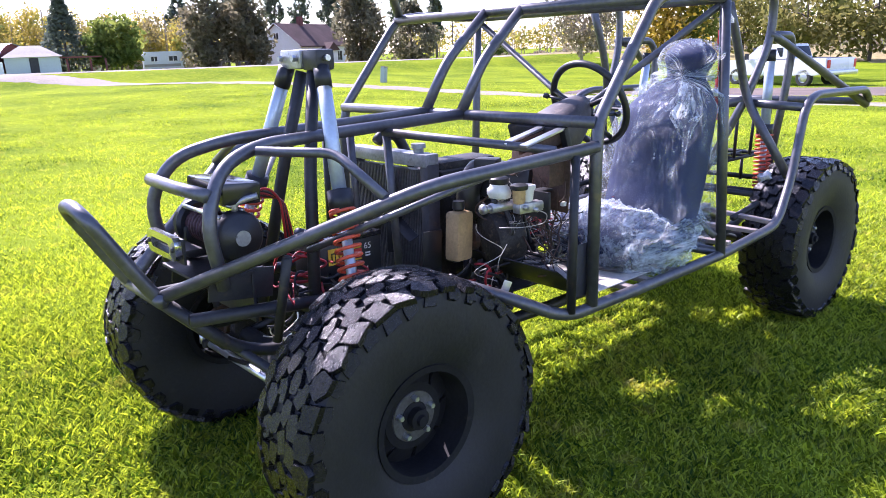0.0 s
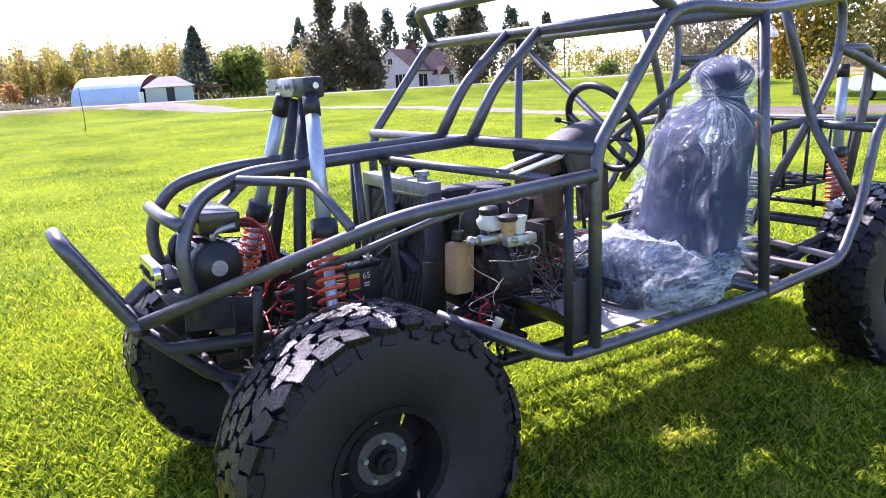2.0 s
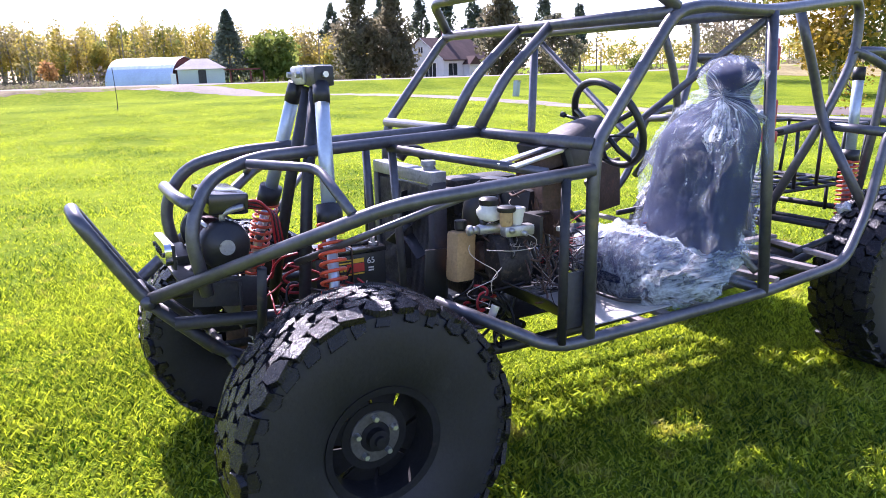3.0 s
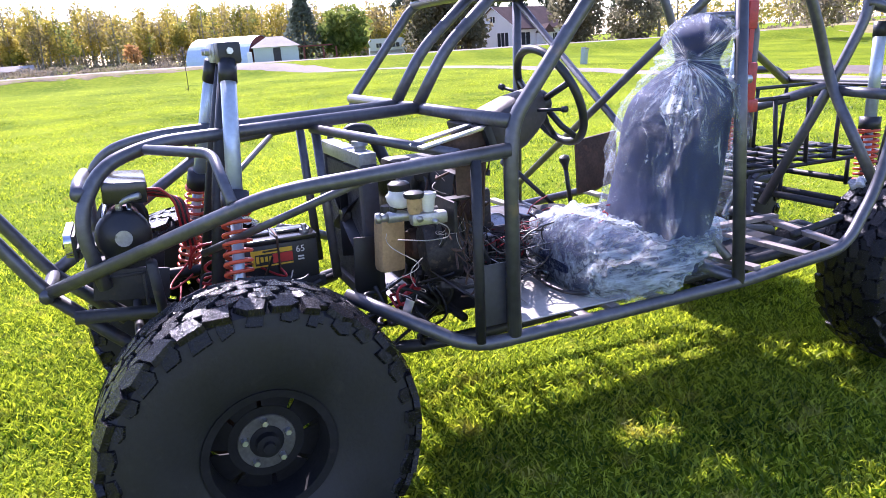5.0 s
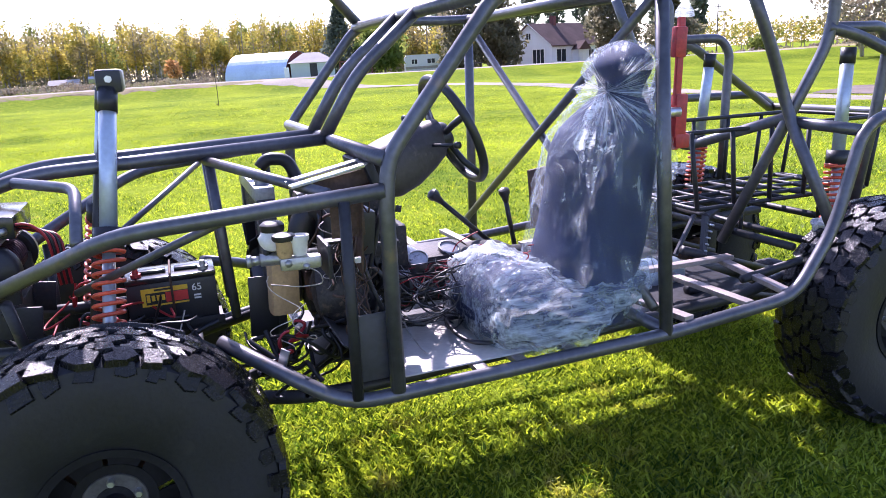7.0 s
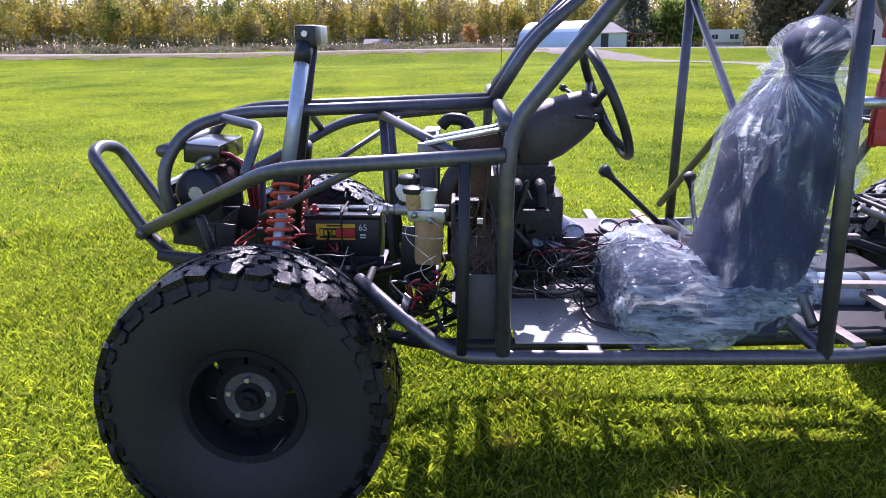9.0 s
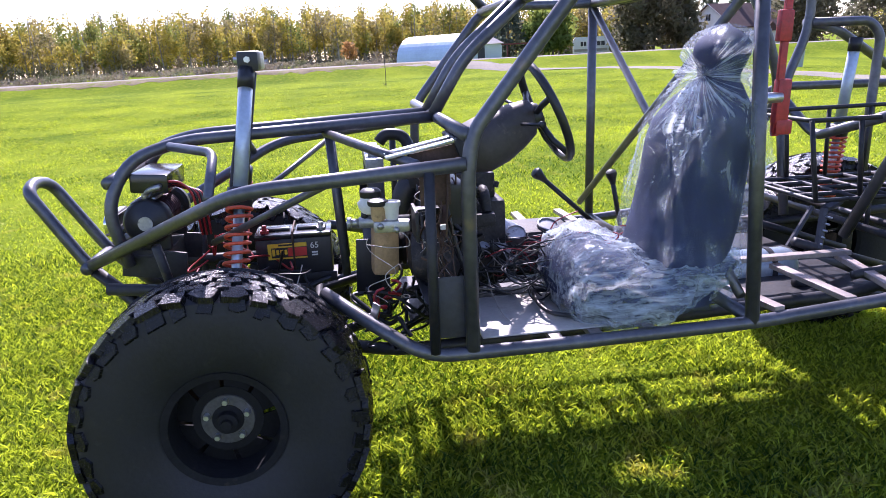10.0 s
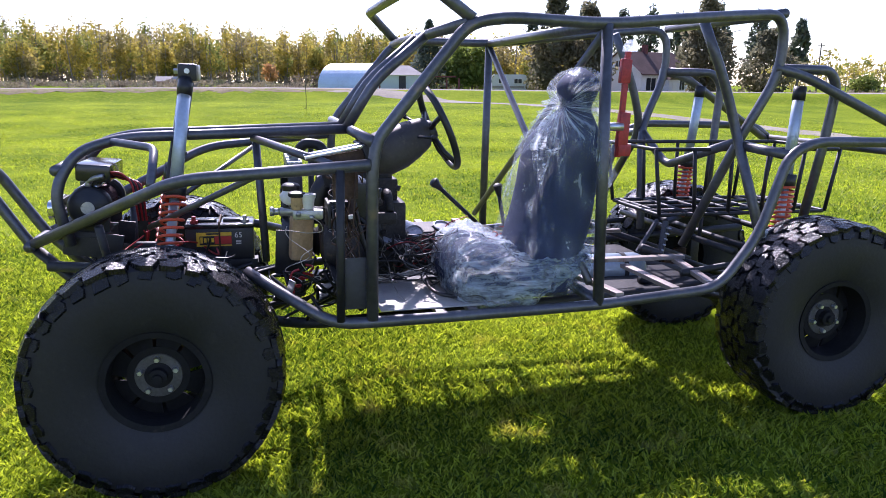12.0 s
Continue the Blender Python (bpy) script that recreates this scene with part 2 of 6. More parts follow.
def grass_material(name, dark, light, brown, blades):
    m = bpy.data.materials.new(name)
    m.use_nodes = True
    n, l = m.node_tree.nodes, m.node_tree.links
    b = n["Principled BSDF"]
    tc = n.new("ShaderNodeTexCoord")
    a1, a2, a3 = (n.new("ShaderNodeTexNoise") for _ in range(3))
    for t, s, d in ((a1, 0.35, 6.0), (a2, 5.0, 6.0), (a3, 45.0, 4.0)):
        t.inputs["Scale"].default_value, t.inputs["Detail"].default_value = s, d
        l.new(tc.outputs["Object"], t.inputs["Vector"])
    add = n.new("ShaderNodeMath")
    add.operation = "ADD"
    l.new(a1.outputs[0], add.inputs[0])
    if blades:
        geo = n.new("ShaderNodeNewGeometry")
        sc = n.new("ShaderNodeMath")
        sc.operation = "MULTIPLY"
        sc.inputs[1].default_value = 0.55
        l.new(geo.outputs["Random Per Island"], sc.inputs[0]), l.new(sc.outputs[0], add.inputs[1])
        lo, hi = 0.48, 0.94
    else:
        av = n.new("ShaderNodeMath")
        av.operation = "MULTIPLY"
        l.new(a2.outputs[0], av.inputs[0]), l.new(a3.outputs[0], av.inputs[1])
        l.new(av.outputs[0], add.inputs[1])
        lo, hi = 0.5, 1.05
    mr = n.new("ShaderNodeMapRange")
    mr.inputs[1].default_value, mr.inputs[2].default_value = lo, hi
    l.new(add.outputs[0], mr.inputs[0])
    mix = n.new("ShaderNodeMix")
    mix.data_type = "RGBA"
    mix.inputs[6].default_value, mix.inputs[7].default_value = (*dark, 1), (*light, 1)
    l.new(mr.outputs[0], mix.inputs[0])
    br = n.new("ShaderNodeMapRange")
    br.inputs[1].default_value, br.inputs[2].default_value = 0.58, 0.72
    br.inputs[4].default_value = 0.55
    l.new(a2.outputs[0], br.inputs[0])
    mix2 = n.new("ShaderNodeMix")
    mix2.data_type = "RGBA"
    mix2.inputs[7].default_value = (*brown, 1)
    l.new(br.outputs[0], mix2.inputs[0]), l.new(mix.outputs[2], mix2.inputs[6])
    l.new(mix2.outputs[2], b.inputs["Base Color"])
    b.inputs["Roughness"].default_value = 0.5 if blades else 0.95
    b.inputs["Specular IOR Level"].default_value = 0.22 if blades else 0.02
    if blades:
        tr = n.new("ShaderNodeBsdfTranslucent")
        warm = n.new("ShaderNodeVectorMath")
        warm.operation = "MULTIPLY"
        warm.inputs[1].default_value = (1.7, 1.6, 0.35)
        l.new(mix2.outputs[2], warm.inputs[0]), l.new(warm.outputs[0], tr.inputs[0])
        ms = n.new("ShaderNodeMixShader")
        ms.inputs[0].default_value = 0.5
        l.new(b.outputs[0], ms.inputs[1]), l.new(tr.outputs[0], ms.inputs[2])
        l.new(ms.outputs[0], n["Material Output"].inputs[0])
    else:
        bp = n.new("ShaderNodeBump")
        bp.inputs["Strength"].default_value, bp.inputs["Distance"].default_value = 0.7, 0.04
        l.new(a3.outputs[0], bp.inputs["Height"]), l.new(bp.outputs[0], b.inputs["Normal"])
    return m


M_LAWN = grass_material("lawn_turf", (0.09, 0.148, 0.009), (0.255, 0.318, 0.014), (0.28, 0.26, 0.045), False)
M_BLADE = grass_material("grass_blade", (0.03, 0.076, 0.008), (0.385, 0.47, 0.065), (0.50, 0.44, 0.17), True)
M_GRAVEL = material("pale_gravel", (0.27, 0.24, 0.19), 0.95, 0, 0.2, 0.5, 9, 0.6, (0.30, 0.26, 0.20), 0.4, spec=0.1)
M_ROAD = material("worn_asphalt", (0.29, 0.26, 0.22), 0.95, 0, 0.12, 0.3, 12, 0.4, (0.20, 0.175, 0.15), 0.4, spec=0.04)
M_VERGE = material("dry_gravel_verge", (0.22, 0.18, 0.11), 0.95, 0, 0.3, 0.9, 9, 0.6, (0.15, 0.18, 0.04), 0.8, spec=0.02)
M_DIRT = material("damp_dirt_track", (0.16, 0.125, 0.10), 0.9, 0, 0.25, 0.8, 9, 0.6, (0.09, 0.075, 0.06), 0.5, spec=0.2)

ease = lambda n, near, span: [near * (span / near) ** (k / n) for k in range(n + 1)]
side = ease(34, 1.0, 900)
xs = [4.5 - v for v in reversed(side)] + [4.5] + [4.5 + v for v in side]
ys = sorted(set([3 - v for v in ease(16, 1.0, 500)] + [3.0] + [3 + v for v in ease(30, 1.0, 37)] + [40.5 + 0.75 * k for k in range(30)] + [64 + v for v in ease(20, 4, 1200)]))
xs = sorted(set(xs + [float(v) for v in range(-40, 60, 4)]))
tagged(grid_mesh("ground", np.array(xs), np.array(ys), 0.0, M_LAWN), "bright green mown lawn that falls towards a ditch", "lawn", kind="structure")
rng = random.Random(11)
tagged(ribbon("road", [(-160, 50), (-40, 48.6), (20, 48.6), (60, 52), (180, 70)], 7.4, 0.03, M_ROAD, rng, 0.1), "pale grey country road on a low bank", "road", kind="structure")
tagged(ribbon("road_verge", [(-160, 45.7), (-40, 44.2), (-8, 44.2), (3, 44.4), (9, 44.6)], 1.7, 0.02, M_VERGE, rng, 0.5), "brown gravel and dead grass along the road", "verge", kind="structure")
tagged(ribbon("driveway", [(4, 45.8), (12, 43.5), (18.5, 36), (22, 24), (24, 12), (24, -6), (20, -40)], 2.0, 0.02, M_GRAVEL, rng, 0.25), "pale gravel driveway that leaves the road", "driveway", kind="structure")
tagged(ribbon("pavement_strip", [(27, 20.5), (30, 14), (35, 6), (42, -8)], 7.0, 0.05, M_DIRT, rng, 0.4), "dark dirt parking strip beside the drive", "dirt track", kind="structure")


M_DRY = material("dry_field_grass", (0.30, 0.25, 0.12), 0.95, 0, 0.3, 0.3, 4, 0.5, (0.20, 0.20, 0.07), 0.5, spec=0.02)
tagged(ribbon("dry_field", [(40, 92), (60, 75), (75, 55), (85, 35), (90, 0)], 40, 0.04, M_DRY, rng, 1.5, 12), "field of dry tan grass beyond the lawn", "field", kind="structure")


def strips(name, verts, faces_per, mat):
    """A mesh of many small alike polygons, from an array of corners."""
    n = len(verts) // faces_per
    me = bpy.data.meshes.new(name)
    me.vertices.add(len(verts))
    me.vertices.foreach_set("co", verts.astype(np.float32).ravel())
    me.loops.add(n * faces_per)
    me.loops.foreach_set("vertex_index", np.arange(n * faces_per, dtype=np.int32))
    me.polygons.add(n)
    me.polygons.foreach_set("loop_start", np.arange(0, n * faces_per, faces_per, dtype=np.int32))
    me.update(calc_edges=True)
    me.materials.append(mat)
    return new(name, me)


def blades(name, count, r0, r1, power, tall, wide, seed, flat=False, arc=(-58, 92)):
    g = np.random.default_rng(seed)
    u = g.random(count)
    k = 2 - power
    r = (r0 ** k + u * (r1 ** k - r0 ** k)) ** (1 / k)
    az = np.radians(g.uniform(*arc, count) + g.normal(0, 9, count))
    r *= np.exp(g.normal(0, 0.12, count))
    x, y = 2.9 + np.sin(az) * r, -0.3 + np.cos(az) * r
    clump = 0.6 + 0.8 * np.clip(np.sin(x * 3.1 + 2 * np.sin(y * 1.7)) * np.sin(y * 3.7 + 2 * np.sin(x * 2.3)) * 0.5 + 0.5, 0, 1)
    h = tall * clump * g.uniform(0.45, 1.2, count)
    t = g.uniform(0, 2 * np.pi, count)
    lean = g.uniform(0.3, 1.5, count) * h
    lt = g.uniform(0, 2 * np.pi, count)
    w = wide * g.uniform(0.6, 1.3, count)
    z = land(x, y) - 0.005
    base = np.stack([x, y, z], -1)
    sidev = np.stack([np.cos(t) * w, np.sin(t) * w, np.zeros(count)], -1)
    mid = base + np.stack([np.cos(lt) * lean * 0.35, np.sin(lt) * lean * 0.35, h * 0.6], -1)
    tip = base + np.stack([np.cos(lt) * lean, np.sin(lt) * lean, h], -1)
    if flat:
        return strips(name, np.stack([base - sidev, base + sidev, tip], 1).reshape(-1, 3), 3, M_BLADE)
    quad = np.stack([base - sidev, base + sidev, mid + sidev * 0.7, tip, mid - sidev * 0.7], 1)
    return strips(name, quad.reshape(-1, 3), 5, M_BLADE)


tagged(blades("grass", 370000, 0.1, 7.0, 0.4, 0.042, 0.0055, 3), "short uneven blades of sunlit green grass", "grass", kind="stuff")
tagged(blades("grass", 450000, 6.0, 34.0, 0.9, 0.04, 0.009, 4, True), "short uneven blades of sunlit green grass", "grass", kind="stuff")
tagged(blades("grass", 330000, 0.05, 12.0, 0.6, 0.036, 0.0085, 5, True, (96, 298)), "short uneven blades of sunlit green grass", "grass", kind="stuff")


# ---- trees ----
def leaf_material(name, c1, c2, c3, trans=0.65):
    m = bpy.data.materials.new(name)
    m.use_nodes = True
    n, l = m.node_tree.nodes, m.node_tree.links
    b = n["Principled BSDF"]
    geo, tc = n.new("ShaderNodeNewGeometry"), n.new("ShaderNodeTexCoord")
    nz = n.new("ShaderNodeTexNoise")
    nz.inputs["Scale"].default_value, nz.inputs["Detail"].default_value = 0.22, 2.0
    l.new(tc.outputs["Object"], nz.inputs["Vector"])
    ramp = n.new("ShaderNodeValToRGB")
    e = ramp.color_ramp.elements
    e[0].position, e[0].color, e[1].position, e[1].color = 0.36, (*c1, 1), 0.62, (*c3, 1)
    mid = e.new(0.5)
    mid.color = (*c2, 1)
    l.new(nz.outputs[0], ramp.inputs[0])
    mr = n.new("ShaderNodeMapRange")
    mr.inputs[3].default_value, mr.inputs[4].default_value = 0.75, 1.25
    l.new(geo.outputs["Random Per Island"], mr.inputs[0])
    vm = n.new("ShaderNodeVectorMath")
    vm.operation = "SCALE"
    l.new(ramp.outputs[0], vm.inputs[0]), l.new(mr.outputs[0], vm.inputs["Scale"])
    l.new(vm.outputs[0], b.inputs["Base Color"])
    b.inputs["Roughness"].default_value = 0.7
    b.inputs["Specular IOR Level"].default_value = 0.2
    tr = n.new("ShaderNodeBsdfTranslucent")
    l.new(vm.outputs[0], tr.inputs[0])
    ms = n.new("ShaderNodeMixShader")
    ms.inputs[0].default_value = trans
    l.new(b.outputs[0], ms.inputs[1]), l.new(tr.outputs[0], ms.inputs[2]), l.new(ms.outputs[0], n["Material Output"].inputs[0])
    return m


M_AUTUMN = leaf_material("autumn_leaves", (0.24, 0.27, 0.07), (0.50, 0.40, 0.07), (0.33, 0.28, 0.13), 0.5)
M_YELLOW_L = leaf_material("yellow_leaves", (0.34, 0.24, 0.02), (0.30, 0.20, 0.03), (0.14, 0.16, 0.03), 0.5)
M_ORANGE_L = leaf_material("orange_leaves", (0.48, 0.20, 0.06), (0.52, 0.26, 0.07), (0.40, 0.22, 0.09), 0.6)
M_WILLOW = leaf_material("willow_leaves", (0.14, 0.17, 0.04), (0.24, 0.23, 0.06), (0.19, 0.17, 0.06), 0.55)
M_GREEN_L = leaf_material("green_leaves", (0.10, 0.16, 0.04), (0.14, 0.20, 0.05), (0.20, 0.24, 0.05), 0.6)
M_NEEDLE = leaf_material("dark_needles", (0.11, 0.14, 0.105), (0.13, 0.16, 0.115), (0.15, 0.17, 0.12), 0.6)
M_CEDAR = leaf_material("cedar_foliage", (0.15, 0.15, 0.095), (0.18, 0.17, 0.10), (0.20, 0.18, 0.11), 0.65)
M_BRUSH = leaf_material("dry_brush", (0.22, 0.18, 0.13), (0.30, 0.25, 0.16), (0.19, 0.19, 0.10), 0.4)
M_BARK = material("grey_bark", (0.13, 0.11, 0.09), 0.9, 0, 0.35, 3, 30, 0.8, spec=0.1)
M_BIRCH = material("pale_bark", (0.30, 0.27, 0.22), 0.9, 0, 0.35, 3, 20, 0.6, (0.1, 0.09, 0.08), 0.4, spec=0.1)


def leaf_cards(points, size, g):
    """Small bent leaf clumps, one four-cornered piece at each point."""
    n = len(points)
    a = g.normal(size=(n, 3))
    a /= np.linalg.norm(a, axis=1)[:, None]
    b = np.cross(a, g.normal(size=(n, 3)))
    b /= np.linalg.norm(b, axis=1)[:, None]
    s = (size * g.uniform(0.6, 1.4, n))[:, None]
    return np.stack([points - a * s, points - b * s * 0.5, points + a * s, points + b * s * 0.6], 1).reshape(-1, 3)


def crown_points(g, kind, base, h, w, count):
    """Places of leaf clumps: on limbs' ends, in lumps with gaps between them."""
    x, y, z = base
    if kind == "spruce":
        t = g.random(count) ** 0.75
        lev = np.floor(t * 16) / 16 + g.normal(0, 0.012, count)
        r = (1.03 - lev) * w * 0.5 * g.uniform(0.15, 1, count) ** 0.6
        ang = np.floor(g.random(count) * 9) / 9 * 6.283 + lev * 17 + g.normal(0, 0.16, count)
        zz = z + h * 0.06 + lev * h * 0.95 - r * 0.22 + g.normal(0, 0.02 * h * 0.3, count)
        return np.stack([x + np.cos(ang) * r, y + np.sin(ang) * r, zz], -1)
    lumps = 90 if kind != "pine" else 42
    c = g.normal(size=(lumps, 3))
    c /= np.linalg.norm(c, axis=1)[:, None]
    c *= g.uniform(0.45, 0.92, lumps)[:, None]
    if kind == "cedar":
        c[:, 2] = g.uniform(-0.95, 0.9, lumps)
        taper = np.clip(1.0 - np.abs(c[:, 2] + 0.3) ** 2.0, 0.16, 1)
        c[:, :2] *= taper[:, None]
        rad = 0.24
    elif kind == "pine":
        c[:, :2] *= np.clip(1.15 - (c[:, 2:] + 1) * 0.5, 0.2, 1)
        rad = 0.17
    elif kind == "birch":
        taper = np.clip(1.05 - np.abs(c[:, 2]) ** 2, 0.3, 1)
        c[:, :2] *= taper[:, None]
        rad = 0.3
    else:
        rad = 0.3
    pick = g.integers(0, lumps, count)
    p = g.normal(size=(count, 3))
    p /= np.linalg.norm(p, axis=1)[:, None]
    p = c[pick] + p * (rad * g.uniform(0.3, 1, count) ** 0.5)[:, None]
    low = {"cedar": 0.06, "round": 0.04, "pine": 0.3, "birch": 0.1}[kind]
    zc = z + h * (low + (1 - low) * 0.5)
    return np.stack([x + p[:, 0] * w * 0.5, y + p[:, 1] * w * 0.5, zc + p[:, 2] * h * (1 - low) * 0.5], -1)


def limbs(bm, base, h, w, kind, rng):
    x, y, z = base
    r = h * 0.018 + 0.03
    top = 0.95 if kind in ("spruce", "pine") else 0.75
    pts = [V(x + rng.uniform(-1, 1) * h * 0.01 * k, y + rng.uniform(-1, 1) * h * 0.01 * k, z - 0.1 + (h * top + 0.1) * k / 5) for k in range(6)]
    sweep(bm, pts, r, 7, True, r * 0.25)
    for i in range(7 if kind != "spruce" else 4):
        k = rng.uniform(0.3, 0.8)
        p = pts[0].lerp(pts[-1], k)
        a = rng.uniform(0, 6.28)
        q = p + V(math.cos(a) * w * 0.36, math.sin(a) * w * 0.36, h * rng.uniform(0.05, 0.16))
        sweep(bm, [p, p.lerp(q, 0.5) + V(0, 0, h * 0.015), q], r * 0.4, 5, False, r * 0.12)
    return bm


def tree(name, kind, at, h, w, count, size, mat, label, bark=None, seed=0, group=""):
    base = (at[0], at[1], height(*at))
    g, rg = np.random.default_rng(seed + 100), random.Random(seed)
    t = thing(name, label, "tree", group)
    part("trunk", limbs(bmesh.new(), base, h, w, kind, rg), bark or M_BARK, t)
    ob = strips("crown", leaf_cards(crown_points(g, kind, base, h, w, count), size, g), 4, mat)
    ob.parent = t
    return t


def polar(az, d):
    """A place at that bearing (degrees from +y to +x) and distance from where the camera stands."""
    return (3.0 + d * math.sin(radians(az)), 0.2 + d * math.cos(radians(az)))


tree("spruce_tree", "spruce", polar(13.4, 100), 9.4, 7.6, 2400, 0.30, M_NEEDLE, "tall pointed spruce with drooping dark branches", seed=1)
tree("leafy_tree", "round", polar(16.8, 99), 6.8, 7.2, 3200, 0.34, M_GREEN_L, "broad round green leafy tree beside a shed", seed=2)
tree("cedar_tree", "cedar", polar(23.1, 104), 13.5, 9.2, 5200, 0.34, M_CEDAR, "big dense dark green cedar in front of a house", seed=3, group="cedars by the house")
tree("cedar_tree", "cedar", polar(25.7, 106), 12.5, 8.0, 4600, 0.34, M_CEDAR, "big dense dark green cedar in front of a house", seed=4, group="cedars by the house")
tree("cedar_tree", "cedar", polar(34.2, 108), 13.5, 10.0, 5200, 0.34, M_CEDAR, "big dense dark green cedar beside a house", seed=5, group="cedars by the house")
tree("cedar_tree", "cedar", polar(38.2, 118), 9.5, 11.0, 3400, 0.34, M_CEDAR, "broad dark green cedar beside a house", seed=6, group="cedars by the house")
for i, (az, d, h, w) in enumerate(((21.2, 140, 15, 6), (25.0, 150, 17, 7), (28.0, 146, 16.5, 6.5), (30.0, 150, 17.5, 7), (32.2, 148, 16.5, 7), (34.8, 150, 17, 7), (37.5, 152, 16.5, 7), (40.2, 150, 14.5, 6))):
    tree("pine_tree", "pine", polar(az, d), h, w, 1000, 0.45, M_NEEDLE, "tall thin dark pine behind a house", seed=20 + i, group="pines behind the house")
tree("leafy_tree", "round", polar(44.5, 105), 3.4, 3.6, 900, 0.25, M_GREEN_L, "small round green bush tree in dry field", seed=7)
tree("maple_tree", "birch", polar(57.3, 46), 9.8, 8.6, 7500, 0.17, M_YELLOW_L, "maple with thin yellow autumn leaves", M_BIRCH, seed=8)
tree("maple_tree", "birch", polar(50.8, 62), 6.8, 7.0, 3000, 0.16, M_BRUSH, "nearly bare tree with few brown leaves", M_BIRCH, seed=9)
tree("maple_sapling", "birch", polar(57.8, 21), 2.1, 1.1, 260, 0.05, M_YELLOW_L, "young maple with green and yellow leaves", seed=10)
for i, (az, d, h, w) in enumerate(((62.5, 78, 7.5, 9), (66.5, 72, 7.0, 8), (70.5, 70, 8.0, 9), (75, 70, 8, 9))):
    tree("willow_tree", "round", polar(az, d), h, w, 2200, 0.26, M_WILLOW, "bushy yellow-green willow at the field edge", seed=40 + i, group="willows at the field edge")


tree("birch_tree", "birch", polar(-24.6, 66), 4.2, 2.6, 900, 0.16, M_YELLOW_L, "small bright yellow autumn birch beside the road", M_BIRCH, seed=71)
tree("maple_bush", "birch", polar(1.2, 84), 2.6, 2.0, 500, 0.16, M_ORANGE_L, "small orange-red autumn maple bush", seed=72)


def woods(name, rows, mat, label, seed, kind="birch", per=420, size=0.30):
    """A far wood: trunks and crowns of many trees in one mesh each, as nobody could count them."""
    g, rg = np.random.default_rng(seed), random.Random(seed)
    bm, cards = bmesh.new(), []
    for az, d, h, w in rows:
        at = polar(az, d)
        base = (at[0], at[1], height(*at))
        r = 0.07 + h * 0.008
        for _ in range(2):
            ox, oy = rg.uniform(-0.9, 0.9), rg.uniform(-0.9, 0.9)
            sweep(bm, [(at[0] + ox, at[1] + oy, base[2] - 0.2), (at[0] + ox * 1.3, at[1] + oy, base[2] + h * 0.5), (at[0] + ox * 1.6, at[1] + oy, base[2] + h * 0.93)], r, 5, False, r * 0.3)
        cards.append(leaf_cards(crown_points(g, kind, base, h, w, per), size, g))
    trunk = finish(name + "_trunks", bm, M_BIRCH)
    tagged(trunk, "thin pale trunks of a distant autumn wood", "woods", kind="stuff")
    return tagged(strips(name, np.concatenate(cards), 4, mat), label, "woods", kind="stuff")


rg = random.Random(5)
rows = []
for az in np.arange(-62, 24, 0.62):
    for d in (118, 132, 150):
        a = az + rg.uniform(-0.35, 0.35)
        rows.append((a, d + rg.uniform(-7, 7), rg.uniform(5.6, 10.4) * d / 128, rg.uniform(3.2, 5.4)))
woods("autumn_wood", rows, M_AUTUMN, "distant wood of yellow and brown autumn trees", 51, "birch", 760, 0.23)
rows = [(az + rg.uniform(-0.4, 0.4), rg.uniform(112, 117), rg.uniform(1.2, 3.0), rg.uniform(2, 4)) for az in np.arange(-62, 24, 0.7)]
woods("undergrowth", rows, M_BRUSH, "low brown and green brush before a wood", 52, "round", 160, 0.18)
rows = [(az + rg.uniform(-0.4, 0.4), rg.uniform(60, 76), rg.uniform(0.3, 0.9), rg.uniform(1.6, 3.4)) for az in np.arange(-62, 4, 0.5)]
woods("roadside_brush", rows, M_BRUSH, "low grey-brown brush behind the road", 56, "round", 220, 0.10)
rows = [(az + rg.uniform(-0.6, 0.6), rg.uniform(230, 300), rg.uniform(9, 14), rg.uniform(7, 11)) for az in np.arange(38, 84, 0.8)]
woods("far_wood", rows, M_AUTUMN, "far brown and green wood beyond a field", 53, "round", 200, 0.6)
rows = [(az + rg.uniform(-0.6, 0.6), rg.uniform(84, 125), rg.uniform(0.7, 1.5), rg.uniform(3, 6)) for az in np.arange(41, 84, 0.35)]
woods("dry_field_brush", rows, M_BRUSH, "tall dry weeds along a field edge", 54, "round", 90, 0.2)

# ---- buildings and things along the road ----
M_SIDING = material("white_siding", (0.72, 0.73, 0.75), 0.7, 0, 0.06, 0.5, 6, 0.1, spec=0.2)
M_SHED = material("pale_green_siding", (0.50, 0.56, 0.53), 0.7, 0, 0.06, 0.5, 6, 0.1, spec=0.2)
M_ROOF = material("brown_shingles", (0.10, 0.066, 0.06), 0.85, 0, 0.2, 0.6, 8, 0.4, spec=0.1)
M_GREYROOF = material("grey_shingles", (0.38, 0.35, 0.32), 0.85, 0, 0.15, 0.6, 8, 0.4, spec=0.1)
M_PANE = material("dark_window_glass", (0.03, 0.035, 0.045), 0.18, 0, 0.1, 1, 8, 0.0, spec=0.25)
M_TRIM = material("white_trim", (0.75, 0.75, 0.74), 0.6, 0, 0.05, 1, 8, 0.05)
M_HANGAR = material("blue_white_steel_sheet", (0.50, 0.60, 0.72), 0.45, 0.2, 0.1, 0.4, 5, 0.1)
M_REDWOOD = material("dark_red_boards", (0.16, 0.05, 0.045), 0.8, 0, 0.2, 0.5, 6, 0.3)
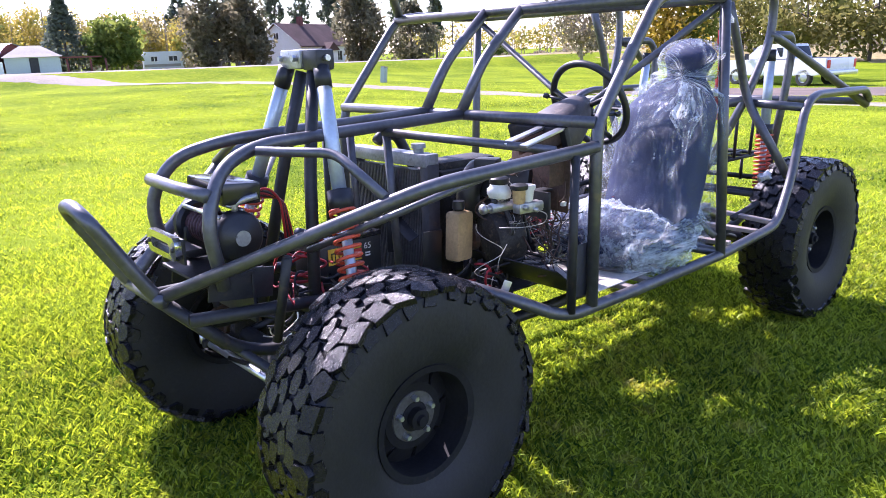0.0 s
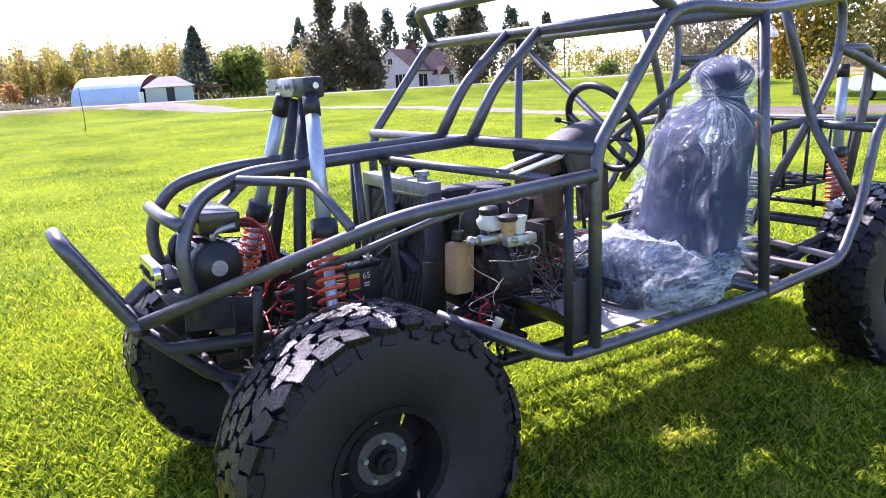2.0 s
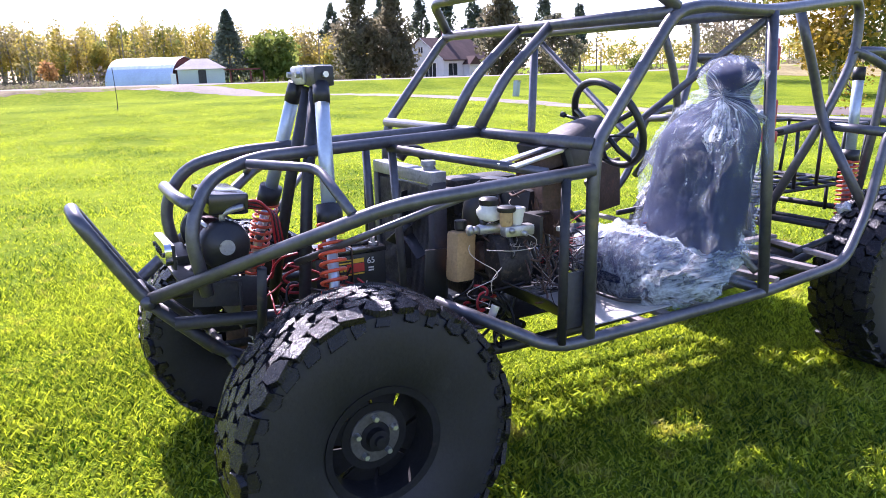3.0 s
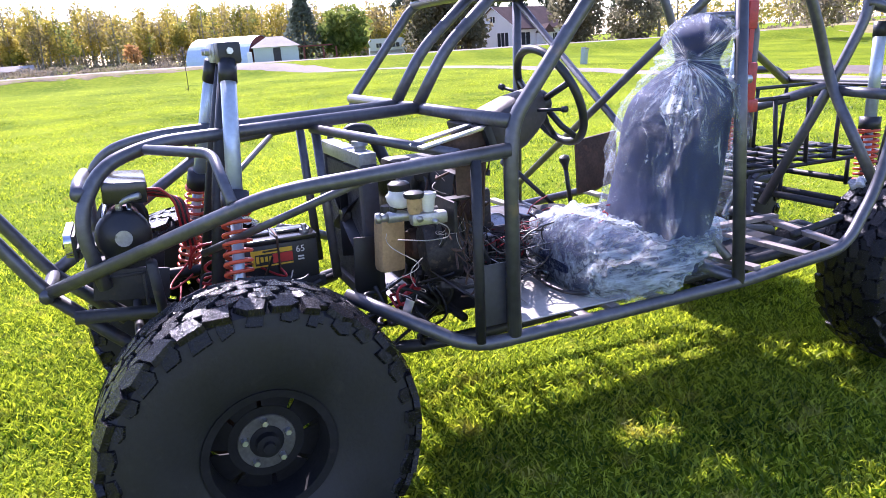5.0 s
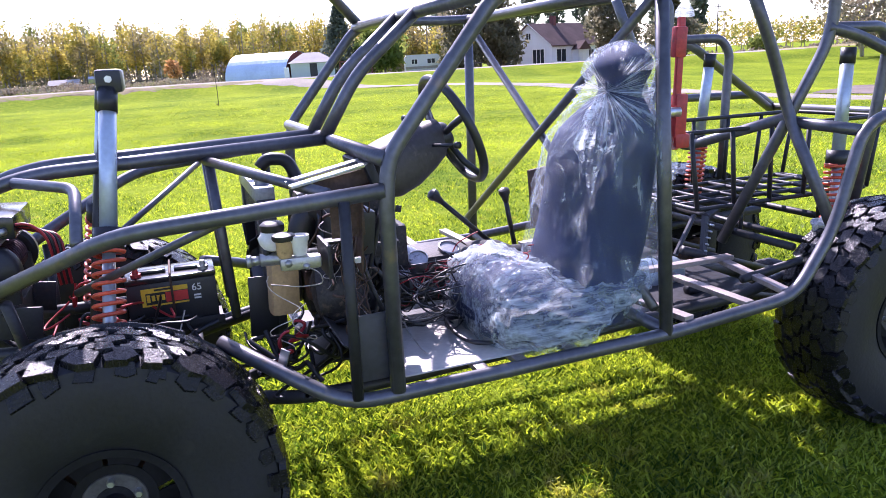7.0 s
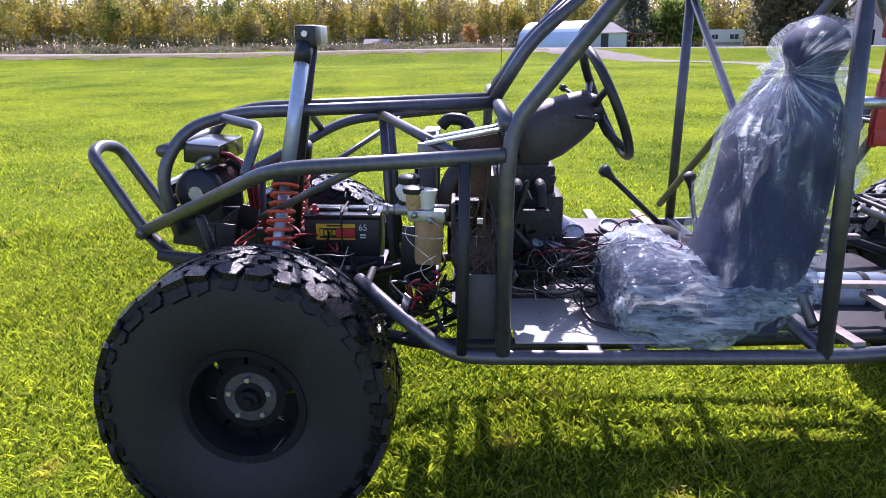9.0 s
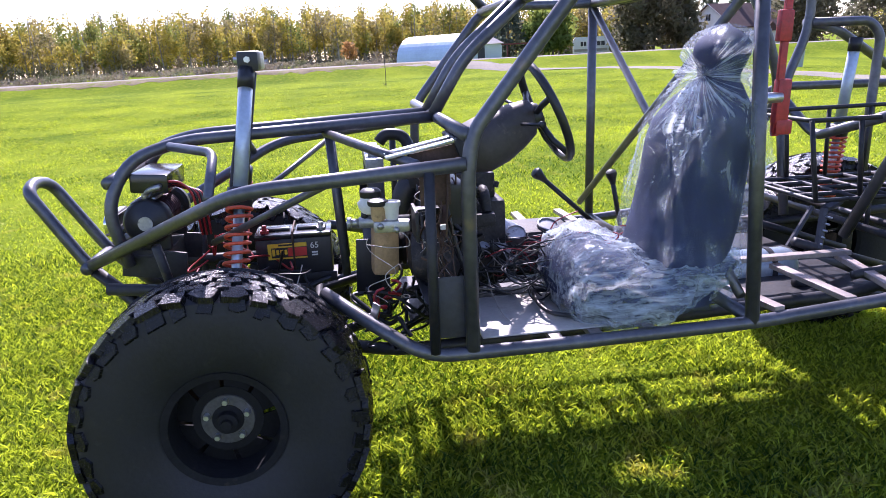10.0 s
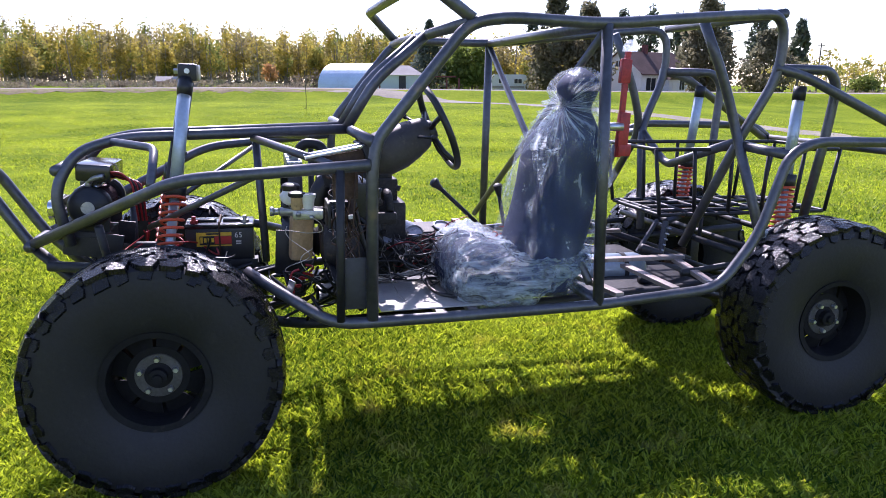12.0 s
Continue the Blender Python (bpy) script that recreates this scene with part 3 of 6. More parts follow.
M_TRUCK = material("white_car_paint", (0.72, 0.74, 0.76), 0.25, 0, 0.04, 1, 20, 0.0, coat=0.5)
M_TYRE2 = material("plain_tyre_rubber", (0.02, 0.02, 0.02), 0.7, 0, 0.2, 5, 50, 0.1)


def prism(profile, x0, x1):
    """A solid with a (y, z) profile drawn out along x."""
    bm = bmesh.new()
    a = [bm.verts.new((x0, y, z)) for y, z in profile]
    b = [bm.verts.new((x1, y, z)) for y, z in profile]
    n = len(profile)
    for k in range(n):
        bm.faces.new((a[k], a[(k + 1) % n], b[(k + 1) % n], b[k]))
    bm.faces.new(a[::-1]), bm.faces.new(b)
    bmesh.ops.recalc_face_normals(bm, faces=bm.faces[:])
    return bm


def window(parent, at, w, h, rot, split=2):
    """A window on a wall whose outside looks to the window's own -y."""
    o = new("window")
    o.parent = parent
    o.matrix_basis = Matrix.Translation(at) @ Matrix.Rotation(radians(rot), 4, "Z")
    part("frame", boxes(((0, -0.03, h / 2 + 0.05), (w + 0.2, 0.08, 0.1)), ((0, -0.03, -h / 2 - 0.05), (w + 0.2, 0.1, 0.1)), ((-w / 2 - 0.05, -0.03, 0), (0.1, 0.08, h)), ((w / 2 + 0.05, -0.03, 0), (0.1, 0.08, h)), *[((-w / 2 + w * k / split, -0.03, 0), (0.07, 0.06, h)) for k in range(1, split)]), M_TRIM, o, smooth=False)
    for k in range(split):
        part("pane", boxes(((-w / 2 + w * (k + 0.5) / split, -0.005, 0), (w / split - 0.05, 0.02, h))), M_PANE, o, smooth=False)


def house():
    at = polar(27.9, 114)
    t = thing("house", "small white farmhouse with a brown gable roof", "house", at=(at[0], at[1], height(*at)))
    t.rotation_euler = (0, 0, radians(-68.5))
    w, d, e, p = 9.0, 12.5, 3.5, 6.7
    part("wall", prism([(0, 0), (d, 0), (d, e), (0, e)], -w / 2, w / 2), M_SIDING, t, smooth=False)
    # gable roof with its ridge along y; the gable end looks to -y
    bm = bmesh.new()
    for s in (-1, 1):
        a = [bm.verts.new(v) for v in ((0, -0.35, p + 0.12), (s * (w / 2 + 0.4), -0.35, e - 0.14), (s * (w / 2 + 0.4), d + 0.35, e - 0.14), (0, d + 0.35, p + 0.12), (0, -0.35, p - 0.05), (s * (w / 2 + 0.4), -0.35, e - 0.3), (s * (w / 2 + 0.4), d + 0.35, e - 0.3), (0, d + 0.35, p - 0.05))]
        for f in ((0, 1, 2, 3), (7, 6, 5, 4), (0, 4, 5, 1), (1, 5, 6, 2), (2, 6, 7, 3)):
            bm.faces.new([a[k] for k in f])
    bmesh.ops.recalc_face_normals(bm, faces=bm.faces[:])
    roof = part("roof", bm, M_ROOF, t, smooth=False)
    for y in (0.0, d):
        bm = bmesh.new()
        vs = [bm.verts.new((-w / 2, y, e)), bm.verts.new((w / 2, y, e)), bm.verts.new((0, y, p))]
        vs2 = [bm.verts.new((-w / 2, y + 0.1, e)), bm.verts.new((w / 2, y + 0.1, e)), bm.verts.new((0, y + 0.1, p))]
        bm.faces.new(vs), bm.faces.new(vs2[::-1])
        part("gable", bm, M_SIDING, t, smooth=False)
    part("chimney", boxes(((0.2, d * 0.45, p + 0.4), (0.7, 0.7, 1.5))), M_REDWOOD, roof, smooth=False)
    part("barge_board", boxes(((-w / 4 - 0.1, -0.38, (p + e) / 2), (0.1, 0.06, 5.6), (0, 54, 0)), ((w / 4 + 0.1, -0.38, (p + e) / 2), (0.1, 0.06, 5.6), (0, -54, 0))), M_TRIM, t, smooth=False)
    window(t, (-2.4, 0, 2.1), 0.9, 1.1, 0)
    window(t, (1.9, 0, 1.9), 2.2, 2.0, 0, 3)
    window(t, (0, 0, 4.9), 0.9, 0.9, 0)
    window(t, (w / 2, 2.2, 1.9), 2.2, 1.8, 90, 2)
    window(t, (w / 2, 9.6, 1.8), 1.4, 1.4, 90, 2)
    # entrance porch on the long side
    part("porch_wall", boxes(((w / 2 + 0.6, 6.2, 1.3), (1.2, 2.6, 2.6))), M_SIDING, t, smooth=False)
    part("porch_roof", prism([(4.6, 2.6), (7.8, 2.6), (6.2, 3.9)], w / 2 - 0.9, w / 2 + 1.5), M_ROOF, t, smooth=False)
    part("door", boxes(((w / 2 + 1.22, 6.2, 1.05), (0.05, 0.95, 2.1))), M_TRIM, t, smooth=False)


def arch_hangar():
    at = polar(9.65, 99)
    at = (at[0] - 2.0, at[1] + 2.33)
    t = thing("arched_shed", "blue-white arched steel shed with a dark red front", "shed", at=(at[0], at[1], height(*at) - 0.1))
    t.rotation_euler = (0, 0, radians(-39))
    r, h, n = 4.0, 3.35, 20
    prof = [(-r * math.cos(math.pi * k / n), h * math.sin(math.pi * k / n)) for k in range(n + 1)]
    bm = bmesh.new()
    rows = []
    for i in range(25):
        x = -5 + 9 * i / 24
        s = 1.0 + (0.004 if i % 2 else 0.0)
        rows.append([bm.verts.new((x, y * s, z * s)) for y, z in prof])
    for a, b in zip(rows, rows[1:]):
        for k in range(n):
            bm.faces.new((a[k], a[k + 1], b[k + 1], b[k]))
    part("arched_roof", bm, M_HANGAR, t, smooth=False)
    for x in (3.7, -4.7):
        bm = bmesh.new()
        bm.faces.new([bm.verts.new((x, y * 0.99, z * 0.99)) for y, z in prof])
        part("end_wall", bm, M_REDWOOD, t, smooth=False)
    part("door", boxes(((3.75, 0.3, 1.2), (0.08, 2.8, 2.4))), M_DARK, t, smooth=False)


def low_shed():
    at = polar(11.25, 93)
    t = thing("garage", "low pale green garage with a hipped grey roof", "garage", at=(at[0], at[1], height(*at)))
    t.rotation_euler = (0, 0, radians(-10))
    part("wall", boxes(((0, 2.5, 0.9), (5.4, 5, 1.8))), M_SHED, t, smooth=False)
    bm = bmesh.new()
    b = [bm.verts.new(v) for v in ((-3.0, -0.3, 1.75), (3.0, -0.3, 1.75), (3.0, 5.3, 1.75), (-3.0, 5.3, 1.75), (-1.0, 2.5, 3.0), (1.0, 2.5, 3.0))]
    for f in ((0, 1, 5, 4), (1, 2, 5), (2, 3, 4, 5), (3, 0, 4), (3, 2, 1, 0)):
        bm.faces.new([b[k] for k in f])
    part("roof", bm, M_GREYROOF, t, smooth=False)
    part("door", boxes(((0.1, -0.03, 0.85), (0.9, 0.06, 1.6))), M_DARK, t, smooth=False)
    part("lean_to", boxes(((4.8, 2.2, 1.6), (4.4, 4.4, 0.16)), ((3.4, 0.4, 0.7), (0.2, 0.2, 1.4)), ((5.8, 0.4, 0.7), (0.2, 0.2, 1.4)), ((7.4, 0.4, 0.7), (0.2, 0.2, 1.4))), M_REDWOOD, t, smooth=False)
    part("fridge", boxes(((-3.2, -0.4, 0.65), (0.6, 0.6, 1.3), None, 0.05)), M_TRIM, t, smooth=False)


def travel_trailer():
    at = polar(19.7, 106)
    t = thing("travel_trailer", "white travel trailer parked beside the trees", "trailer", at=(at[0], at[1], height(*at)))
    t.rotation_euler = (0, 0, radians(-16))
    prof = [(-2.6, 0.55), (2.5, 0.55), (2.75, 1.2), (2.45, 2.55), (2.1, 2.75), (-2.3, 2.75), (-2.6, 2.4)]
    bm = bmesh.new()
    a, b = [bm.verts.new((x, 0, z)) for x, z in prof], [bm.verts.new((x, 2.2, z)) for x, z in prof]
    for k in range(len(prof)):
        j = (k + 1) % len(prof)
        bm.faces.new((a[k], a[j], b[j], b[k]))
    bm.faces.new(a[::-1]), bm.faces.new(b)
    bmesh.ops.recalc_face_normals(bm, faces=bm.faces[:])
    part("body", bm, M_SIDING, t, smooth=False)
    part("side_stripe", boxes(((-0.2, -0.02, 0.95), (4.6, 0.04, 0.35))), M_GREYROOF, t, smooth=False)
    window(t, (1.2, -0.02, 1.8), 1.1, 0.6, 0, 2)
    window(t, (-1.2, -0.02, 1.8), 0.8, 0.6, 0, 2)
    for x in (-0.7, 0.2):
        bm = bmesh.new()
        lathe(bm, [(0.0, -0.12), (0.3, -0.12), (0.34, -0.08), (0.34, 0.08), (0.3, 0.12), (0.0, 0.12)], (x, 0.15, 0.34), (0, 1, 0), 18)
        part("wheel", bm, M_TYRE2, t)
    part("hitch", boxes(((3.3, 1.1, 0.5), (1.4, 0.12, 0.1)), ((3.9, 1.1, 0.25), (0.08, 0.08, 0.5))), M_DARK, t, smooth=False)


def pickup():
    at = (37.3, 16.5)
    t = thing("pickup_truck", "white crew-cab pickup truck parked on grass", "truck", at=(at[0], at[1], height(*at)))
    t.rotation_euler = (0, 0, radians(-105))
    def side(prof, hw, name, mat, inset=0.0):
        bm = bmesh.new()
        a, b = [bm.verts.new((x, -hw + (inset if z > 1.2 else 0), z)) for x, z in prof], [bm.verts.new((x, hw - (inset if z > 1.2 else 0), z)) for x, z in prof]
        for k in range(len(prof)):
            j = (k + 1) % len(prof)
            bm.faces.new((a[k], a[j], b[j], b[k]))
        bm.faces.new(a[::-1]), bm.faces.new(b)
        bmesh.ops.recalc_face_normals(bm, faces=bm.faces[:])
        bmesh.ops.bevel(bm, geom=bm.edges[:], offset=0.03, segments=2, affect="EDGES")
        return part(name, bm, mat, t)
    side([(-3.0, 0.55), (-2.95, 1.0), (-2.8, 1.15), (-1.6, 1.22), (-1.55, 1.2), (0.95, 1.2), (0.95, 1.25), (2.95, 1.25), (3.0, 0.6), (2.4, 0.5), (-2.6, 0.45)], 0.98, "body", M_TRUCK)
    side([(-1.55, 1.19), (-0.85, 1.84), (-0.6, 1.9), (0.65, 1.88), (0.95, 1.24)], 0.92, "cab", M_TRUCK, 0.13)
    part("bed_floor", boxes(((1.95, 0, 1.252), (1.8, 1.6, 0.01))), M_DARK, t, smooth=False)
    for x0, x1 in ((-1.15, -0.35), (-0.22, 0.55)):
        part("side_window", boxes((((x0 + x1) / 2, -0.80, 1.53), (x1 - x0, 0.03, 0.42), (0, 0, 0), 0.01)), M_PANE, t)
        part("side_window", boxes((((x0 + x1) / 2, 0.80, 1.53), (x1 - x0, 0.03, 0.42), (0, 0, 0), 0.01)), M_PANE, t)
    part("windscreen", boxes(((-1.22, 0, 1.53), (0.03, 1.5, 0.72), (0, 47, 0), 0.01)), M_PANE, t)
    part("rear_window", boxes(((0.83, 0, 1.55), (0.03, 1.4, 0.5), (0, -25, 0), 0.01)), M_PANE, t)
    part("bumper", boxes(((-3.08, 0, 0.62), (0.16, 1.9, 0.22), None, 0.04)), M_GALV, t)
    part("bumper", boxes(((3.08, 0, 0.62), (0.16, 1.9, 0.2), None, 0.04)), M_GALV, t)
    part("tailgate", boxes(((3.0, 0, 0.95), (0.05, 1.6, 0.5), None, 0.01)), M_TRUCK, t)
    for y in (-0.85, 0.85):
        part("tail_light", boxes(((3.0, y, 1.0), (0.06, 0.16, 0.35), None, 0.01)), M_LABELRED, t)
        part("headlight", boxes(((-2.98, y * 0.85, 0.92), (0.08, 0.35, 0.2), None, 0.02)), M_CHROME, t)
        part("mirror", boxes(((-1.25, y * 1.28, 1.35), (0.1, 0.22, 0.28), None, 0.03)), M_BLACK, t)
    for x in (-1.95, 1.85):
        for y in (-0.86, 0.86):
            wz = new("wheel")
            wz.parent = t
            bm = bmesh.new()
            lathe(bm, [(0.22, -0.12), (0.36, -0.12), (0.40, -0.08), (0.40, 0.08), (0.36, 0.12), (0.22, 0.12), (0.22, -0.12)], (x, y, 0.40), (0, 1, 0), 24)
            part("tyre", bm, M_TYRE2, wz)
            bm = bmesh.new()
            lathe(bm, [(0.0, -0.09), (0.1, -0.1), (0.2, -0.07), (0.22, -0.11), (0.22, 0.11), (0.2, 0.07), (0.1, 0.1), (0.0, 0.09)], (x, y, 0.40), (0, 1, 0), 20)
            part("rim", bm, M_GALV, wz)
            part("wheel_arch", boxes(((x, y * 1.075, 0.80), (1.0, 0.10, 0.14), None, 0.04)), M_DARK, t)


house(), arch_hangar(), low_shed(), travel_trailer(), pickup()


def grounded(name, label, category, at):
    return thing(name, label, category, at=(at[0], at[1], height(*at)))


t = grounded("marker_stake", "thin dark bent marker stake in the lawn", "stake", (5.59, 33.0))
bm = bmesh.new()
sweep(bm, [(0, 0, -0.1), (0.02, 0, 0.6), (0.0, 0, 1.5), (-0.01, 0, 1.72)], 0.014, 6)
sweep(bm, rounded_path([(0.02, 0, 0.22), (-0.05, 0, 0.02), (-0.12, 0, 0.16)], 0.05), 0.008, 5)
part("stake_rod", bm, M_DARK, t)
t = grounded("utility_box", "grey-green leaning utility box on the lawn", "utility box", polar(34.6, 37))
part("box_body", boxes(((0, 0, 0.36), (0.34, 0.22, 0.78), (0, 10, 25), 0.02)), material("grey_green_paint", (0.34, 0.40, 0.38), 0.6, 0, 0.1, 3, 30, 0.1), t)
part("box_cap", boxes(((0.065, 0, 0.76), (0.37, 0.25, 0.05), (0, 10, 25), 0.015)), M_GREYROOF, t)
t = grounded("utility_pole", "thin wooden utility pole at the field edge", "pole", polar(41.5, 150))
bm = bmesh.new()
sweep(bm, [(0, 0, -0.2), (0, 0, 9.5)], 0.14, 8, True, 0.10)
part("pole_shaft", bm, M_BARK, t)
part("cross_arm", boxes(((0, 0, 9.0), (1.6, 0.1, 0.12))), M_BARK, t)
t = grounded("far_hut", "small grey hut at the edge of the wood", "hut", polar(-6.2, 108))
part("wall", boxes(((0, 1.4, 0.25), (3.2, 2.4, 0.5))), M_REDWOOD, t, smooth=False)
part("roof", prism([(-0.2, 0.45), (3.0, 0.45), (1.4, 1.15)], -1.9, 1.9), M_GREYROOF, t, smooth=False)
for i, (az, d, w) in enumerate(((-1.2, 104, 3.4), (1.6, 105, 3.0), (3.4, 104, 2.4), (23.9, 100, 1.5), (25.2, 101, 1.2))):
    t = grounded("brush_pile" if i < 3 else "picnic_table", "heap of grey branches beside the road" if i < 3 else "weathered wooden table frame under trees", "brush pile" if i < 3 else "table", polar(az, d))
    bm = bmesh.new()
    rg = random.Random(60 + i)
    if i < 3:
        for _ in range(60):
            a = V(rg.uniform(-w, w), rg.uniform(-0.8, 0.8), rg.uniform(0, 0.3))
            rod(bm, a, a + V(rg.uniform(-1.3, 1.3), rg.uniform(-0.5, 0.5), rg.uniform(0.0, 0.6)), rg.uniform(0.02, 0.06), 5)
        part("branch_heap", bm, M_BARK, t)
    else:
        part("table_top", boxes(((0, 0, 1.35), (w, 0.8, 0.12))), M_BARK, t)
        for s in (-0.4, 0.4):
            part("table_leg", boxes(((s * w, 0, 0.65), (0.16, 0.5, 1.3))), M_BARK, t)

# ---- the buggy: frame ----
YC = 3.17   # the middle plane of the buggy
R1, R2, R3 = 0.0235, 0.017, 0.011
# the frame rides slightly nose-up on its front springs
PIVOT = Matrix.Translation((3.0, 0, 0.9))
STANCE = Matrix.Translation((-0.012, 0.02, 0)) @ PIVOT @ Matrix.Rotation(radians(0.8), 4, "Y") @ PIVOT.inverted()
setting = set(scene.objects)


def far(p):
    return (p[0], 2 * YC - p[1], p[2])


buggy = thing("dune_buggy", "unfinished off-road buggy with a bare bent steel tube frame", "buggy", at=(4.5, YC, 0))
buggy.location = (0, 0, 0)


def both(name, pts, r, mat=M_TUBE, bend=0.08):
    """A tube of the near side and its mirror on the far side."""
    tube(name, pts, r, mat, buggy, bend)
    tube(name, [far(p) for p in pts], r, mat, buggy, bend)


HEAD = (4.415, 2.355, 1.86)
B_TOP, B_BOT = (5.0, 2.39, 1.88), (5.012, 2.328, 0.722)
ROOF_REAR = (6.04, 2.66, 1.985)
REAR_SILL = (5.60, 2.335, 0.765)
TAIL_UP = (5.93, 2.385, 1.355)
CROSS = (5.89, 2.70, 1.39)
# door frame: sill, pillar and windscreen post are one bent tube
both("side_frame", [(3.56, 2.62, 0.86), (3.73, 2.44, 0.785), (3.89, 2.345, 0.70), (4.3, 2.335, 0.707), B_BOT, REAR_SILL, (5.81, 2.37, 1.0), TAIL_UP, (6.08, 2.40, 1.41), (6.9, 2.43, 1.40), (7.0, 2.44, 1.33)], R1, bend=0.10)
both("windscreen_post", [(4.04, 2.335, 0.715), (4.04, 2.335, 1.30), (4.06, 2.345, 1.42), HEAD, (4.56, 2.35, 1.885), B_TOP, (5.6, 2.54, 1.945), ROOF_REAR, (6.05, 2.66, 1.72), CROSS, (5.80, 2.95, 0.82)], R1, bend=0.13)
both("door_pillar", [B_TOP, B_BOT], R1)
both("inner_door_post", [(3.92, 2.335, 1.31), (3.915, 2.335, 0.715)], R2, M_DARK)
both("side_rail", [(4.035, 2.33, 1.33), (3.33, 2.44, 1.268), (2.65, 3.03, 0.915)], R1, bend=0.12)
tube("dash_bar", [(4.045, 2.345, 1.415), far((4.045, 2.345, 1.415))], R1, M_TUBE, buggy)
tube("header_bar", [HEAD, far(HEAD)], R1, M_TUBE, buggy)
tube("rear_roof_bar", [ROOF_REAR, far(ROOF_REAR)], R1, M_TUBE, buggy)
# hood rails run from the dash bar to the nose hoop
both("hood_rail", [(4.03, 3.05, 1.42), (3.05, 3.04, 1.38), (2.87, 2.965, 1.325), (2.785, 2.91, 1.16), (2.83, 2.93, 0.93)], R1, bend=0.15)
both("screen_strut", [(4.03, 3.05, 1.43), (4.16, 3.05, 1.64), (4.41, 3.055, 1.86)], R1, bend=0.08)
both("nose_loop", [(3.02, 2.99, 1.365), (3.21, 2.795, 1.355), (3.222, 2.535, 1.235)], R2, bend=0.05)
both("hood_brace", [(3.60, 3.045, 1.378), (3.89, 2.40, 1.325)], R2)
both("hood_post", [(3.61, 3.04, 1.38), (3.64, 3.03, 0.80)], R2)
both("lower_brace", [(3.15, 2.92, 1.0), (3.60, 2.43, 1.275)], R3 * 1.2)
tube("nose_cross_tube", [(2.80, 2.92, 1.25), (2.79, 3.17, 1.25), (2.80, 3.42, 1.25)], R1, M_TUBE, buggy, bend=0.06)
# bumper: two bars joined at the top, running down under the nose
tube("bumper_bar", [(2.86, 3.04, 0.69), (2.645, 3.04, 0.91), (2.465, 3.05, 1.215), (2.455, 3.15, 1.24), (2.465, 3.28, 1.215), (2.645, 3.30, 0.91), (2.86, 3.30, 0.69)], R1, M_TUBE, buggy, bend=0.07)
tube("nose_cross_tube", [(2.645, 3.0, 0.91), (2.645, 3.34, 0.91)], R1, M_TUBE, buggy)
# lower chassis rails
both("chassis_rail", [(2.65, 3.04, 0.905), (2.90, 3.0, 0.66), (3.45, 2.83, 0.61), (3.8, 2.64, 0.61), (4.1, 2.60, 0.63), (5.6, 2.62, 0.68), (6.6, 2.8, 0.78)], R1, M_DARK, bend=0.1)
for xx, zz in ((2.9, 0.66), (3.5, 0.62), (4.05, 0.635), (4.62, 0.65)):
    tube("chassis_cross", [(xx, 2.75, zz), (xx, 2 * YC - 2.75, zz)], R2, M_DARK, buggy)
tube("chassis_cross", [(5.012, 2.325, 0.735), far((5.012, 2.325, 0.735))], R1, M_TUBE, buggy)
# cross brace of the main hoop
tube("hoop_bar", [B_TOP, far(B_TOP)], R1, M_TUBE, buggy)
tube("hoop_brace", [(5.0, 2.40, 1.86), (4.93, 3.93, 0.84)], R2, M_TUBE, buggy)
tube("hoop_brace", [far((5.0, 2.40, 1.86)), (4.97, 2.34, 0.82)], R2, M_TUBE, buggy)
# rear cage
both("rear_post", [(5.66, 2.73, 1.94), (5.80, 2.72, 1.66), CROSS, (5.84, 2.40, 0.98)], R1, bend=0.12)
tube("rear_cross_tube", [CROSS, (5.97, 3.45, 1.19), far(CROSS)], R1, M_TUBE, buggy, bend=0.08)
both("tail_brace", [(6.02, 2.66, 1.74), (6.2, 2.66, 1.70), (7.0, 2.45, 1.30)], R1, bend=0.06)
both("shock_hoop", [(6.05, 2.67, 1.735), (6.36, 2.69, 1.735), (6.42, 2.70, 1.66), (6.40, 2.71, 1.40), (6.36, 2.75, 0.95)], R1, bend=0.08)
tube("tail_bar", [(7.0, 2.44, 1.32), far((7.0, 2.44, 1.32))], R1, M_TUBE, buggy)
both("tail_link", [(5.90, 2.68, 1.37), (5.94, 2.40, 1.35)], R1)

# ---- wheels ----
def tyre_profile():
    return [(0.20, -0.13), (0.25, -0.160), (0.34, -0.180), (0.41, -0.178), (0.452, -0.166), (0.470, -0.135), (0.474, -0.08), (0.476, 0.0), (0.474, 0.08), (0.470, 0.135), (0.452, 0.166), (0.41, 0.178), (0.34, 0.180), (0.25, 0.160), (0.20, 0.13), (0.195, 0.0), (0.20, -0.13)]


LUG_SHAPES = (
    ((-.50, -.30), (-.10, -.52), (.50, -.36), (.46, .12), (.14, .20), (.10, .50), (-.42, .42)),
    ((-.50, -.48), (.30, -.46), (.52, .00), (.36, .50), (-.20, .46), (-.44, .04)),
    ((-.52, -.20), (.00, -.50), (.50, -.40), (.50, .30), (.10, .52), (-.36, .44)),
    ((-.50, -.50), (.42, -.44), (.50, .48), (.02, .40), (-.34, .50)),
    ((-.48, -.44), (.10, -.50), (.14, -.22), (.50, -.26), (.44, .44), (-.30, .50)))


